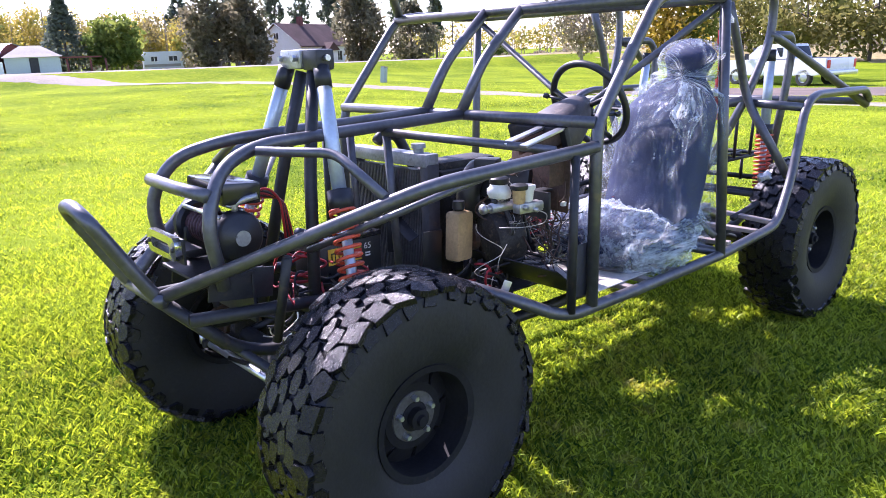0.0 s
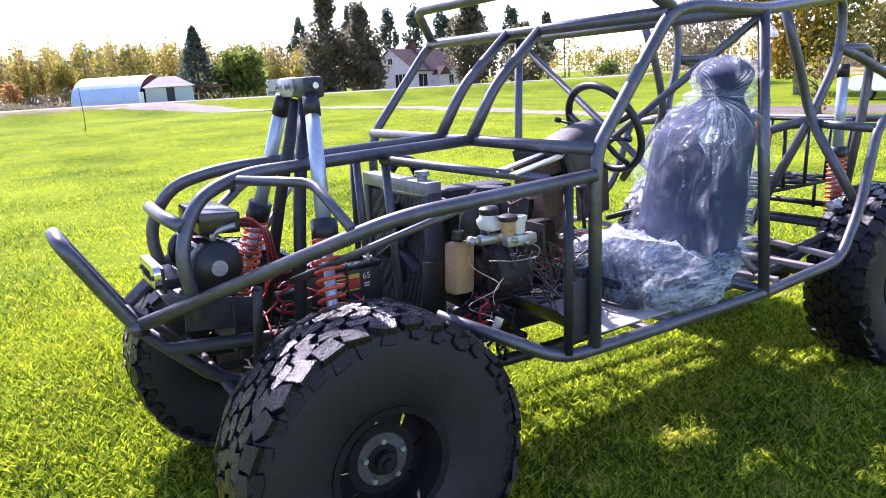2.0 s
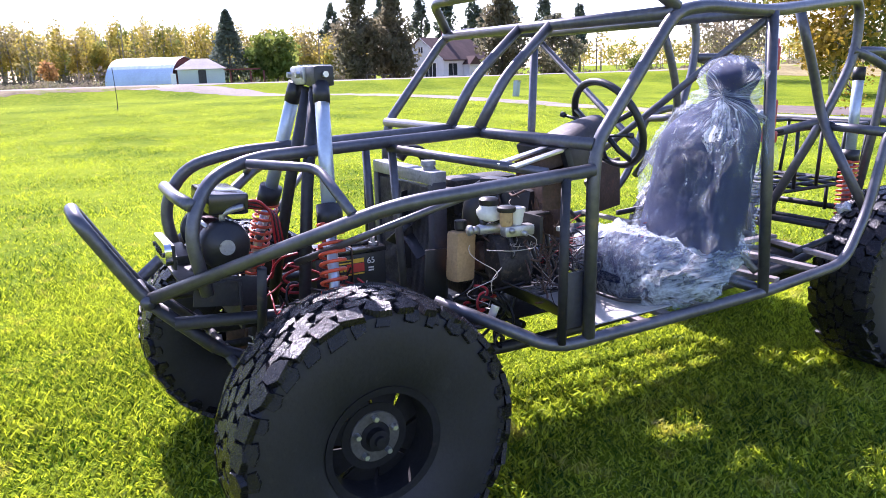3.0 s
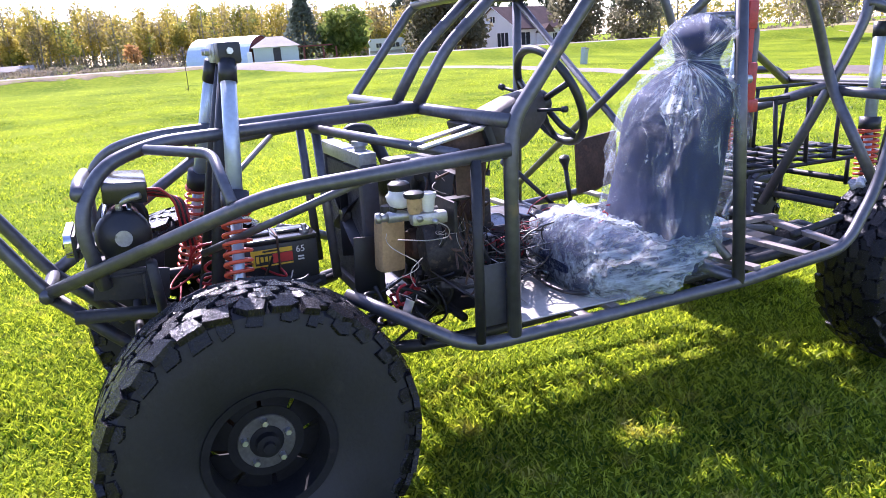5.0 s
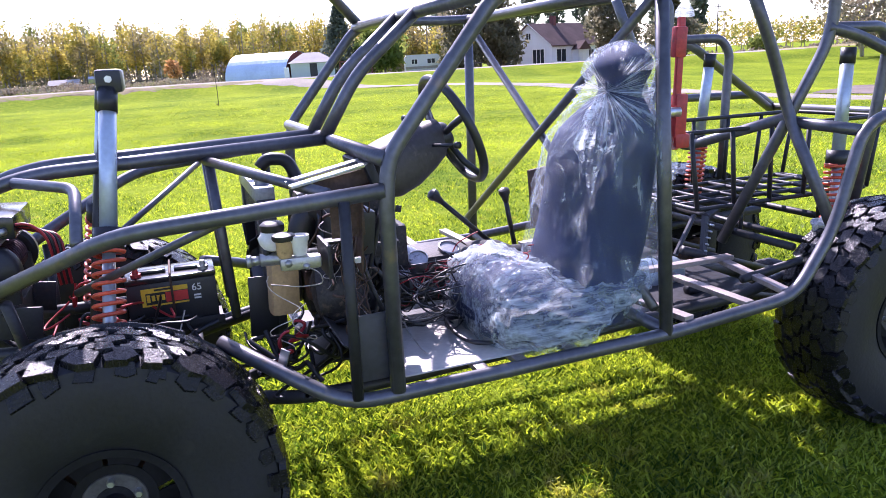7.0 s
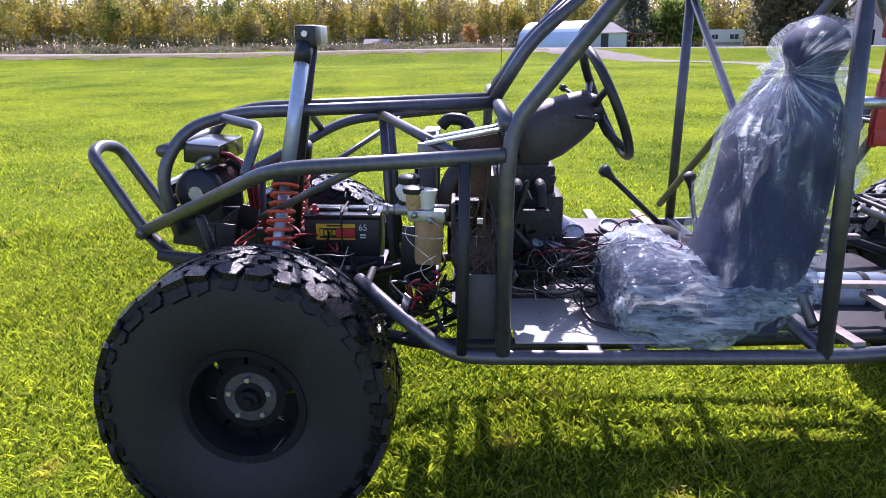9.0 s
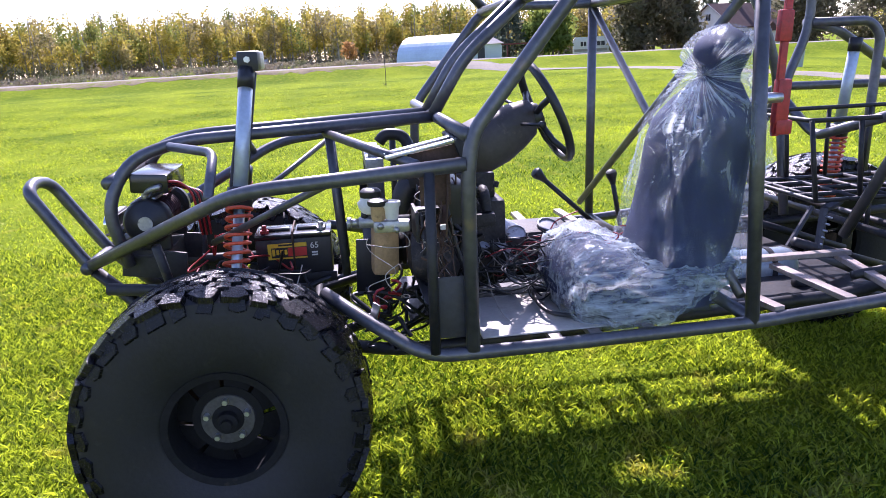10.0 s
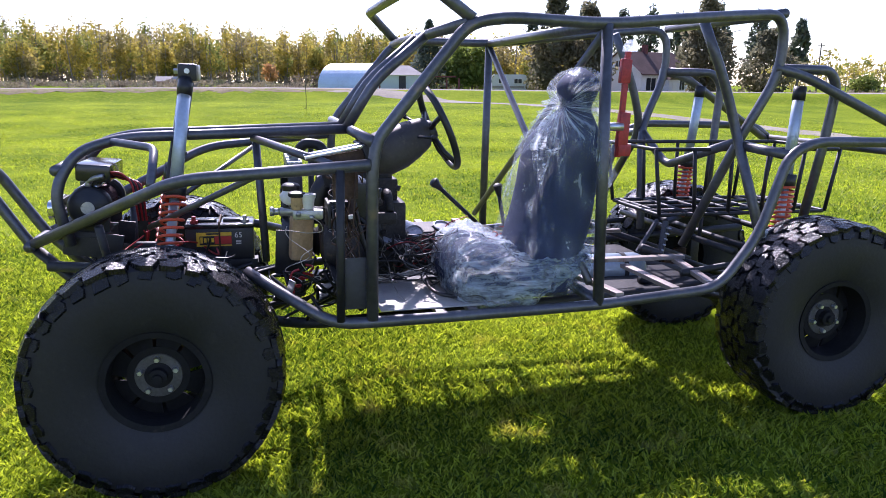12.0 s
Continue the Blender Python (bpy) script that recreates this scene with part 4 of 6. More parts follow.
def make_lug(shape, h=0.02):
    """One tread lug: a flat, sharp-edged rubber slab with slightly leaning sides."""
    bm = bmesh.new()
    low = [bm.verts.new((x * 1.06, y * 1.06, -h)) for x, y in shape]
    top = [bm.verts.new((x * 0.97, y * 0.97, 0)) for x, y in shape]
    n = len(shape)
    for k in range(n):
        bm.faces.new((low[k], low[(k + 1) % n], top[(k + 1) % n], top[k]))
    bm.faces.new(top)
    return bm


def make_tyre():
    bm = bmesh.new()
    lathe(bm, tyre_profile(), (0, 0, 0), (0, 1, 0), 80)
    return bm


def lug_places():
    """The tread: staggered rows of lugs, and shoulder lugs that wrap down the side."""
    rng = random.Random(7)
    n = 33
    out = []
    for i in range(n):
        for sgn in (-1, 1):
            a0 = 2 * math.pi * (i + (0.5 if sgn > 0 else 0)) / n
            for yy, w, ln, rad, tilt, da in ((0.142, 0.074, 0.086, 0.483, 13, 0.0), (0.081, 0.062, 0.084, 0.4875, 3, 0.08), (0.027, 0.052, 0.082, 0.489, 0, 0.14)):
                m = Matrix.Rotation(a0 + da + rng.uniform(-0.01, 0.01), 4, "Y") @ Matrix.Translation((0, sgn * yy, rad + rng.uniform(-0.0015, 0.001))) @ Matrix.Rotation(radians(-tilt * sgn + rng.uniform(-2.5, 2.5)), 4, "X") @ Matrix.Rotation(radians(rng.uniform(-20, 20)), 4, "Z") @ Matrix.Rotation(radians(rng.uniform(-2.5, 2.5)), 4, "Y")
                out.append((rng.randrange(5), m @ Matrix.Diagonal((ln * rng.choice((1, -1)), w, 1, 1))))
            drop = rng.uniform(-0.006, 0.004)
            m = Matrix.Rotation(a0 + 0.02 + rng.uniform(-0.02, 0.02), 4, "Y") @ Matrix.Translation((0, sgn * (0.1765 + drop * 0.3), 0.448 + drop)) @ Matrix.Rotation(radians(-64 * sgn + rng.uniform(-4, 4)), 4, "X") @ Matrix.Rotation(radians(rng.uniform(-16, 16)), 4, "Z")
            out.append((rng.randrange(5), m @ Matrix.Diagonal((0.064 * rng.uniform(0.75, 1.15), 0.052 * rng.uniform(0.8, 1.2), 0.7, 1))))
    return out


def make_rim():
    """A steel rim with a dished disc that has round holes near its edge."""
    bm = bmesh.new()
    lathe(bm, [(0.205, -0.14), (0.205, -0.125), (0.19, -0.12), (0.185, 0.0), (0.19, 0.12), (0.205, 0.125), (0.205, 0.14), (0.18, 0.135), (0.175, 0.0), (0.18, -0.135), (0.205, -0.14)], (0, 0, 0), (0, 1, 0), 48)
    # dished disc in wedges, with gaps left open between them
    n = 8
    for i in range(n):
        a0, a1 = 2 * math.pi * i / n, 2 * math.pi * (i + 0.86) / n
        steps = 5
        inner, outer, inner2, outer2 = [], [], [], []
        for k in range(steps + 1):
            a = a0 + (a1 - a0) * k / steps
            d = V(math.sin(a), 0, math.cos(a))
            inner.append(bm.verts.new(d * 0.115 + V(0, -0.045, 0))), outer.append(bm.verts.new(d * 0.18 + V(0, -0.01, 0)))
            inner2.append(bm.verts.new(d * 0.115 + V(0, -0.037, 0))), outer2.append(bm.verts.new(d * 0.18 + V(0, -0.002, 0)))
        for k in range(steps):
            bm.faces.new((inner[k], inner[k + 1], outer[k + 1], outer[k])), bm.faces.new((outer2[k], outer2[k + 1], inner2[k + 1], inner2[k]))
        for k in (0, steps):
            bm.faces.new((inner[k], outer[k], outer2[k], inner2[k]))
    lathe(bm, [(0.04, -0.05), (0.118, -0.047), (0.118, -0.036), (0.04, -0.036), (0.04, -0.05)], (0, 0, 0), (0, 1, 0), 32)
    return bm


def make_hub():
    bm = bmesh.new()
    lathe(bm, [(0.0, -0.11), (0.018, -0.11), (0.02, -0.095), (0.036, -0.092), (0.036, -0.06), (0.052, -0.056), (0.055, -0.05), (0.055, -0.03), (0.0, -0.03)], (0, 0, 0), (0, 1, 0), 28)
    return bm


def make_flange():
    bm = bmesh.new()
    lathe(bm, [(0.05, -0.053), (0.088, -0.053), (0.09, -0.05), (0.09, -0.046), (0.05, -0.046), (0.05, -0.053)], (0, 0, 0), (0, 1, 0), 32)
    return bm


wheel_meshes = {}
lug_meshes = []
M_FLANGE = material("dull_grey_flange", (0.10, 0.097, 0.095), 0.6, 0.4, 0.25, 12, 90, 0.3, (0.06, 0.05, 0.045), 0.4)
M_RIM = material("black_wheel_paint", (0.012, 0.012, 0.013), 0.7, 0.0, 0.3, 8, 60, 0.2, (0.03, 0.025, 0.02), 0.3, spec=0.2)
M_LUG = material("worn_tread_rubber", (0.007, 0.007, 0.009), 0.24, 0.0, 0.35, 9, 160, 0.35, (0.028, 0.027, 0.027), 0.35, spec=0.32, per_object=0.3)


def wheel(centre, flip=False, turn=0.0, spin=0.0):
    """A wheel about the y axis; its outer face looks to -y, or to +y if flipped."""
    w = new("wheel")
    w.parent = buggy
    w.matrix_basis = STANCE.inverted() @ Matrix.Translation(centre) @ Matrix.Rotation(radians(turn + (180 if flip else 0)), 4, "Z") @ Matrix.Rotation(radians(spin), 4, "Y") @ Matrix.Diagonal((0.985, 0.88, 0.985, 1))
    if not wheel_meshes:
        for nm, make, mat in (("tyre", make_tyre, M_RUBBER), ("rim", make_rim, M_RIM), ("hub", make_hub, M_RIM), ("hub_flange", make_flange, M_FLANGE)):
            ob = part(nm, make(), mat, w, "", angle=30)
            wheel_meshes[nm] = ob.data
        bm = bmesh.new()
        lathe(bm, [(0.0, -0.078), (0.009, -0.078), (0.011, -0.074), (0.011, -0.05), (0.0, -0.05)], (0, 0, 0), (0, 1, 0), 6)
        nut = part("wheel_nut", bm, M_GALV, w, smooth=False)
        wheel_meshes["wheel_nut"] = nut.data
        nut.location = (0, 0, 0.07)
        first = 1
    else:
        for nm in ("tyre", "rim", "hub", "hub_flange"):
            ob = new(nm, wheel_meshes[nm])
            ob.parent = w
        first = 0
    for k in range(first, 5):
        a = 2 * math.pi * k / 5
        ob = new("wheel_nut", wheel_meshes["wheel_nut"])
        ob.parent = w
        ob.location = (0.07 * math.sin(a), 0, 0.07 * math.cos(a))
    for k in range(0 if lug_meshes else 5):
        ob = part("tread_lug", make_lug(LUG_SHAPES[k]), M_LUG, w, smooth=False)
        lug_meshes.append(ob.data)
        bpy.data.objects.remove(ob)
    for k, m in lug_places():
        ob = new("tread_lug", lug_meshes[k])
        ob.parent = w
        ob.matrix_basis = m
    return w


wheel((3.20, 2.49, 0.508), turn=0)
wheel((3.15, 3.85, 0.508), flip=True, turn=0, spin=20)
wheel((6.27, 2.50, 0.508), spin=40)
wheel((6.27, 3.84, 0.508), flip=True, spin=63)


# ---- springs and dampers ----
def shock(top, bottom, frac=0.53):
    """A long-travel damper: bright tube above, collar, coil spring over the lower body."""
    s = new("shock_absorber")
    s.parent = buggy
    top, bottom = Vector(top), Vector(bottom)
    at = lambda t: top + (bottom - top) * t
    bm = bmesh.new()
    rod(bm, at(0.04), at(frac), 0.027, 20)
    part("damper_tube", bm, M_DAMPER, s)
    bm = bmesh.new()
    sweep(bm, [at(0.03), at(0.11)], 0.031, 20)
    part("top_cap", bm, M_BLACK, s)
    bm = bmesh.new()
    sweep(bm, [at(frac - 0.035), at(frac + 0.045)], 0.047, 22)
    part("spring_collar", bm, M_BLACK, s)
    bm = bmesh.new()
    rod(bm, at(frac), at(1.0), 0.02, 16)
    part("damper_body", bm, M_DAMPER, s)
    bm = bmesh.new()
    coil(bm, at(frac + 0.04), at(0.985), 0.0445, 0.0066, 14)
    part("coil_spring", bm, M_ORANGE, s)
    return s


shock((3.33, 3.045, 1.665), (3.22, 2.72, 0.74))
shock((3.31, 3.235, 1.665), (3.12, 3.55, 0.76))
shock((6.25, 2.75, 1.68), (6.19, 2.71, 0.84), 0.58)
shock(far((6.25, 2.75, 1.68)), far((6.19, 2.71, 0.84)), 0.58)
# the front tower: two posts and the top bracket
tube("shock_tower_post", [(3.325, 3.09, 1.62), (3.25, 3.035, 1.27), (3.16, 2.92, 0.70)], R1, M_DARK, buggy)
tube("shock_tower_post", [(3.325, 3.17, 1.62), (3.25, 3.236, 1.26), (3.16, 3.34, 0.70)], R1, M_DARK, buggy)
part("shock_top_bracket", boxes(((3.33, 3.19, 1.665), (0.085, 0.15, 0.07), None, 0.01)), M_ALU, buggy)
part("shock_top_bracket", boxes(((3.335, 3.065, 1.662), (0.08, 0.10, 0.075), None, 0.012)), M_BLACK, buggy)
for xx, yy in ((3.283, 3.14), (3.283, 3.24), (3.335, 3.012)):
    bm = bmesh.new()
    rod(bm, (xx, yy, 1.668), (xx - 0.016 if yy > 3.1 else xx, yy if yy > 3.1 else yy - 0.016, 1.668), 0.012, 6)
    part("bracket_bolt", bm, M_GALV, buggy, smooth=False)

# ---- on and in the frame: visor hoop, floor, axles ----
tube("visor_hoop", [(4.43, 2.36, 1.875), (4.27, 2.42, 2.0), (4.24, 2.5, 2.01), (4.24, 3.76, 2.01), (4.27, 3.84, 2.0), far((4.43, 2.36, 1.875))], R1, M_TUBE, buggy, bend=0.07)
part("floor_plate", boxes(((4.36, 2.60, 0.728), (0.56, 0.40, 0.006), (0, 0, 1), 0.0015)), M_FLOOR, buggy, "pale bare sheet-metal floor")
# far floor and rear belly plates are added to make the ground shadow solid
part("floor_plate", boxes(((4.52, 3.47, 0.735), (0.94, 0.30, 0.006), None, 0.0015)), M_DARK, buggy, "dark hidden floor sheet of the far side, added to cast shade")
part("skid_plate", boxes(((5.40, 3.13, 0.675), (0.76, 0.96, 0.006), None, 0.0015)), M_DARK, buggy, "dark belly plate under the rear frame, added to cast shade")
part("skid_plate", boxes(((4.25, 3.13, 0.64), (0.75, 0.62, 0.006), None, 0.0015)), M_DARK, buggy, "dark belly plate under the engine")
part("toe_board", boxes(((3.985, 2.66, 0.80), (0.23, 0.54, 0.005), (0, 38, 0), 0.0015)), M_DARK, buggy, "dark sheet-metal toe board")
part("pedal_bracket", boxes(((3.985, 2.56, 1.20), (0.006, 0.30, 0.24), (0, 4, 0), 0.0015), ((3.95, 2.44, 1.25), (0.10, 0.006, 0.13), None, 0.0015)), M_RUST, buggy, "rusty brown sheet-metal pedal bracket")
part("footwell_side", boxes(((3.975, 2.36, 0.86), (0.115, 0.004, 0.21), None, 0.001)), M_SIDE, buggy, "blue-grey sheet-metal footwell side")
part("fuse_box", boxes(((3.97, 2.425, 1.115), (0.022, 0.016, 0.016), None, 0.002)), M_WHITE, buggy, "small white fuse holder")
for x0, y0, x1, y1, z in ((4.55, 3.32, 4.56, 3.93, 0.80), (4.82, 3.32, 4.80, 3.93, 0.80), (4.30, 3.32, 4.31, 3.93, 0.80), (5.37, 2.78, 5.39, 2.34, 0.768), (5.66, 2.78, 5.57, 2.35, 0.785), (5.06, 2.78, 5.12, 2.34, 0.757), (5.02, 2.79, 5.70, 2.78, 0.80), (5.37, 3.90, 5.37, 3.45, 0.79), (5.02, 3.45, 5.70, 3.46, 0.80), (4.33, 2.80, 4.33, 2.34, 0.713), (4.47, 2.95, 4.47, 2.34, 0.713), (4.66, 2.95, 4.66, 2.34, 0.714)):
    a, b = V(x0, y0, z), V(x1, y1, z)
    d = b - a
    part("floor_bar", boxes((tuple((a + b) / 2), (d.length, 0.042, 0.02), (0, 0, math.degrees(math.atan2(d.y, d.x))), 0.002)), M_PLATE, buggy, "flat bar in reddish primer")
for cx, tyre_y in ((3.17, 2.72), (6.27, 2.73)):
    ax = new("axle")
    ax.parent = buggy
    bm = bmesh.new()
    rod(bm, (cx, tyre_y - 0.08, 0.49), (cx, 2 * YC - tyre_y + 0.08, 0.49), 0.042, 18)
    part("axle_tube", bm, M_DARK, ax)
    bm = bmesh.new()
    lathe(bm, [(0.0, -0.15), (0.05, -0.14), (0.105, -0.09), (0.13, -0.02), (0.13, 0.02), (0.105, 0.09), (0.05, 0.14), (0.0, 0.15)], (cx, YC - 0.06, 0.5), (1, 0, 0), 24)
    part("differential", bm, M_ENGINE, ax)
    for s in (tyre_y, 2 * YC - tyre_y):
        part("shock_mount", boxes(((cx + 0.03, s + (0.02 if s < YC else -0.02), 0.62), (0.06, 0.05, 0.2), None, 0.006)), M_DARK, ax)
        bm = bmesh.new()
        lathe(bm, [(0.0, -0.03), (0.13, -0.03), (0.135, -0.02), (0.135, 0.01), (0.06, 0.02), (0.06, 0.05), (0.0, 0.05)], (cx, s - 0.06 if s < YC else s + 0.06, 0.49), (0, 1 if s < YC else -1, 0), 28)
        part("brake_disc", bm, M_RUST, ax)
bm = bmesh.new()
rod(bm, (3.02, 2.72, 0.50), (3.0, 3.54, 0.50), 0.016)
part("steering_rod", bm, M_GALV, buggy)
both("link_arm", [(3.15, 2.80, 0.50), (3.75, 2.86, 0.66)], 0.02, M_DARK)
both("link_arm", [(6.12, 2.82, 0.52), (5.45, 2.75, 0.70)], 0.022, M_DARK)
both("link_arm", [(6.15, 2.95, 0.62), (5.5, 2.85, 0.84)], 0.02, M_DARK)
both("lower_rear_rail", [(5.55, 2.55, 0.78), (6.1, 2.6, 0.82), (6.5, 2.75, 0.86)], R2, M_DARK)
for xx, yy, zz in ((5.86, 2.6, 0.86), (6.05, 2.66, 0.84), (6.42, 2.74, 0.86)):
    tube("rear_cross_bar", [(xx, yy, zz), (xx, 2 * YC - yy, zz)], R2, M_DARK, buggy)
part("nose_plate", boxes(((2.86, 3.13, 0.955), (0.20, 0.34, 0.012), None, 0.003), ((2.95, 3.13, 0.86), (0.012, 0.34, 0.18), None, 0.003)), M_DARK, buggy)
for yy in (2.97, 3.29):
    part("winch_mount", boxes(((2.91, yy, 0.92), (0.24, 0.008, 0.11), (0, 8, 0), 0.003)), M_DARK, buggy)
both("nose_stay", [(2.98, 2.76, 1.04), (3.0, 2.92, 0.70)], R2, M_DARK)
tube("nose_bar", [(2.72, 2.98, 0.83), (3.45, 2.88, 0.79)], R1, M_DARK, buggy)
tube("nose_bar", [far((2.72, 2.98, 0.83)), far((3.45, 2.88, 0.79))], R1, M_DARK, buggy)
part("battery_tray", boxes(((3.43, 3.165, 0.772), (0.34, 0.22, 0.006), None, 0.001), ((3.43, 3.06, 0.79), (0.34, 0.006, 0.04), None, 0.001)), M_DARK, buggy)
# bright chip added in place of a white highlight on the rail
part("rail_glint_chip", boxes(((3.73, 2.50, 0.815), (0.03, 0.006, 0.07), (0, 20, -40), 0.001)), M_GALV, buggy)


# ---- steering ----
def steering():
    s = new("steering_wheel")
    s.parent = buggy
    c, nrm = V(4.365, 2.625, 1.455), V(0.90, 0.0, 0.40).normalized()
    u = V(0, 1, 0)
    w = nrm.cross(u).normalized()
    at = lambda a, r: c + (u * math.cos(a) + w * math.sin(a)) * r
    bm = bmesh.new()
    ring = [at(2 * math.pi * k / 48, 0.182) for k in range(49)]
    sweep(bm, ring, 0.0145, 12, False)
    bmesh.ops.remove_doubles(bm, verts=bm.verts[:], dist=0.0005)
    part("rim_grip", bm, M_BLACK, s)
    for a in (0.35, math.pi - 0.35, -math.pi / 2 - 0.45, -math.pi / 2 + 0.45):
        bm = bmesh.new()
        sweep(bm, [at(a, 0.03) - nrm * 0.035, at(a, 0.11) - nrm * 0.025, at(a, 0.178)], 0.011, 10)
        part("spoke", bm, M_BLACK, s)
    bm = bmesh.new()
    lathe(bm, [(0.0, 0.0), (0.035, -0.002), (0.045, -0.015), (0.045, -0.05), (0.02, -0.06), (0.02, -0.2)], c - nrm * 0.015, nrm, 24)
    part("wheel_hub", bm, M_BLACK, s)
    bm = bmesh.new()
    rows = ((4.06, 1.345, 0.05, 0.075), (4.085, 1.338, 0.078, 0.10), (4.14, 1.35, 0.09, 0.108), (4.21, 1.38, 0.088, 0.095), (4.27, 1.41, 0.075, 0.072), (4.315, 1.435, 0.06, 0.05), (4.33, 1.445, 0.03, 0.025))
    rings = []
    for x, z, hz, hy in rows:
        rings.append([bm.verts.new((x + 0.25 * (-math.sin(a)) * hz, 2.625 + math.copysign(abs(math.cos(a)) ** 0.6, math.cos(a)) * hy, z + math.copysign(abs(math.sin(a)) ** 0.7, math.sin(a)) * hz)) for a in (2 * math.pi * k / 20 for k in range(20))])
    for a, b in zip(rings, rings[1:]):
        for k in range(20):
            bm.faces.new((a[k], a[(k + 1) % 20], b[(k + 1) % 20], b[k]))
    bm.faces.new(rings[0][::-1]), bm.faces.new(rings[-1])
    bmesh.ops.recalc_face_normals(bm, faces=bm.faces[:])
    part("column_cover", bm, material("faded_dark_plastic", (0.05, 0.042, 0.042), 0.55, 0, 0.3, 8, 60, 0.25, (0.14, 0.11, 0.09), 0.4), s, "scuffed dark plastic column cover")
    bm = bmesh.new()
    rod(bm, (4.26, 2.53, 1.42), (4.30, 2.44, 1.425), 0.006)
    rod(bm, (4.30, 2.44, 1.425), (4.305, 2.425, 1.426), 0.011)
    part("stalk", bm, M_BLACK, s)
    bm = bmesh.new()
    rod(bm, (4.28, 2.68, 1.47), (4.25, 2.75, 1.49), 0.006)
    rod(bm, (4.25, 2.75, 1.49), (4.243, 2.766, 1.495), 0.011)
    part("stalk", bm, M_BLACK, s)


steering()
# dash brackets: two flat bars under the dash bar
for yy in (2.485, 2.585):
    part("dash_bracket", boxes(((3.92, yy, 1.366), (0.25, 0.034, 0.010), (0, -10.5, 4), 0.002)), M_GALV, buggy)
part("dash_panel", boxes(((4.05, 2.62, 1.345), (0.03, 0.30, 0.10), (0, -20, 0), 0.01)), M_DARK, buggy)
bm = bmesh.new()
for yy in (2.50, 2.58):
    box(bm, (3.965, yy, 1.335), (0.16, 0.004, 0.055), (0, -10, 0))
    box(bm, (4.01, yy, 1.30), (0.09, 0.004, 0.05), (0, -10, 0))
part("column_bracket", bm, M_RUST, buggy, "rusty brown steel column bracket", smooth=False)


def lever(base, knob, group):
    t = new("gear_lever")
    t.parent = buggy
    base, knob = Vector(base), Vector(knob)
    bm = bmesh.new()
    sweep(bm, [base, base.lerp(knob, 0.9)], 0.011, 10)
    part("lever_rod", bm, M_BLACK, t)
    d = (knob - base).normalized()
    bm = bmesh.new()
    lathe(bm, [(0.0, -0.035), (0.012, -0.034), (0.017, -0.01), (0.026, 0.012), (0.024, 0.028), (0.012, 0.036), (0.0, 0.037)], knob, d, 18)
    part("lever_knob", bm, M_BLACK, t)


lever((4.75, 3.20, 0.90), (4.50, 3.185, 1.13), "")
lever((4.93, 3.33, 0.84), (4.87, 3.295, 1.082), "")


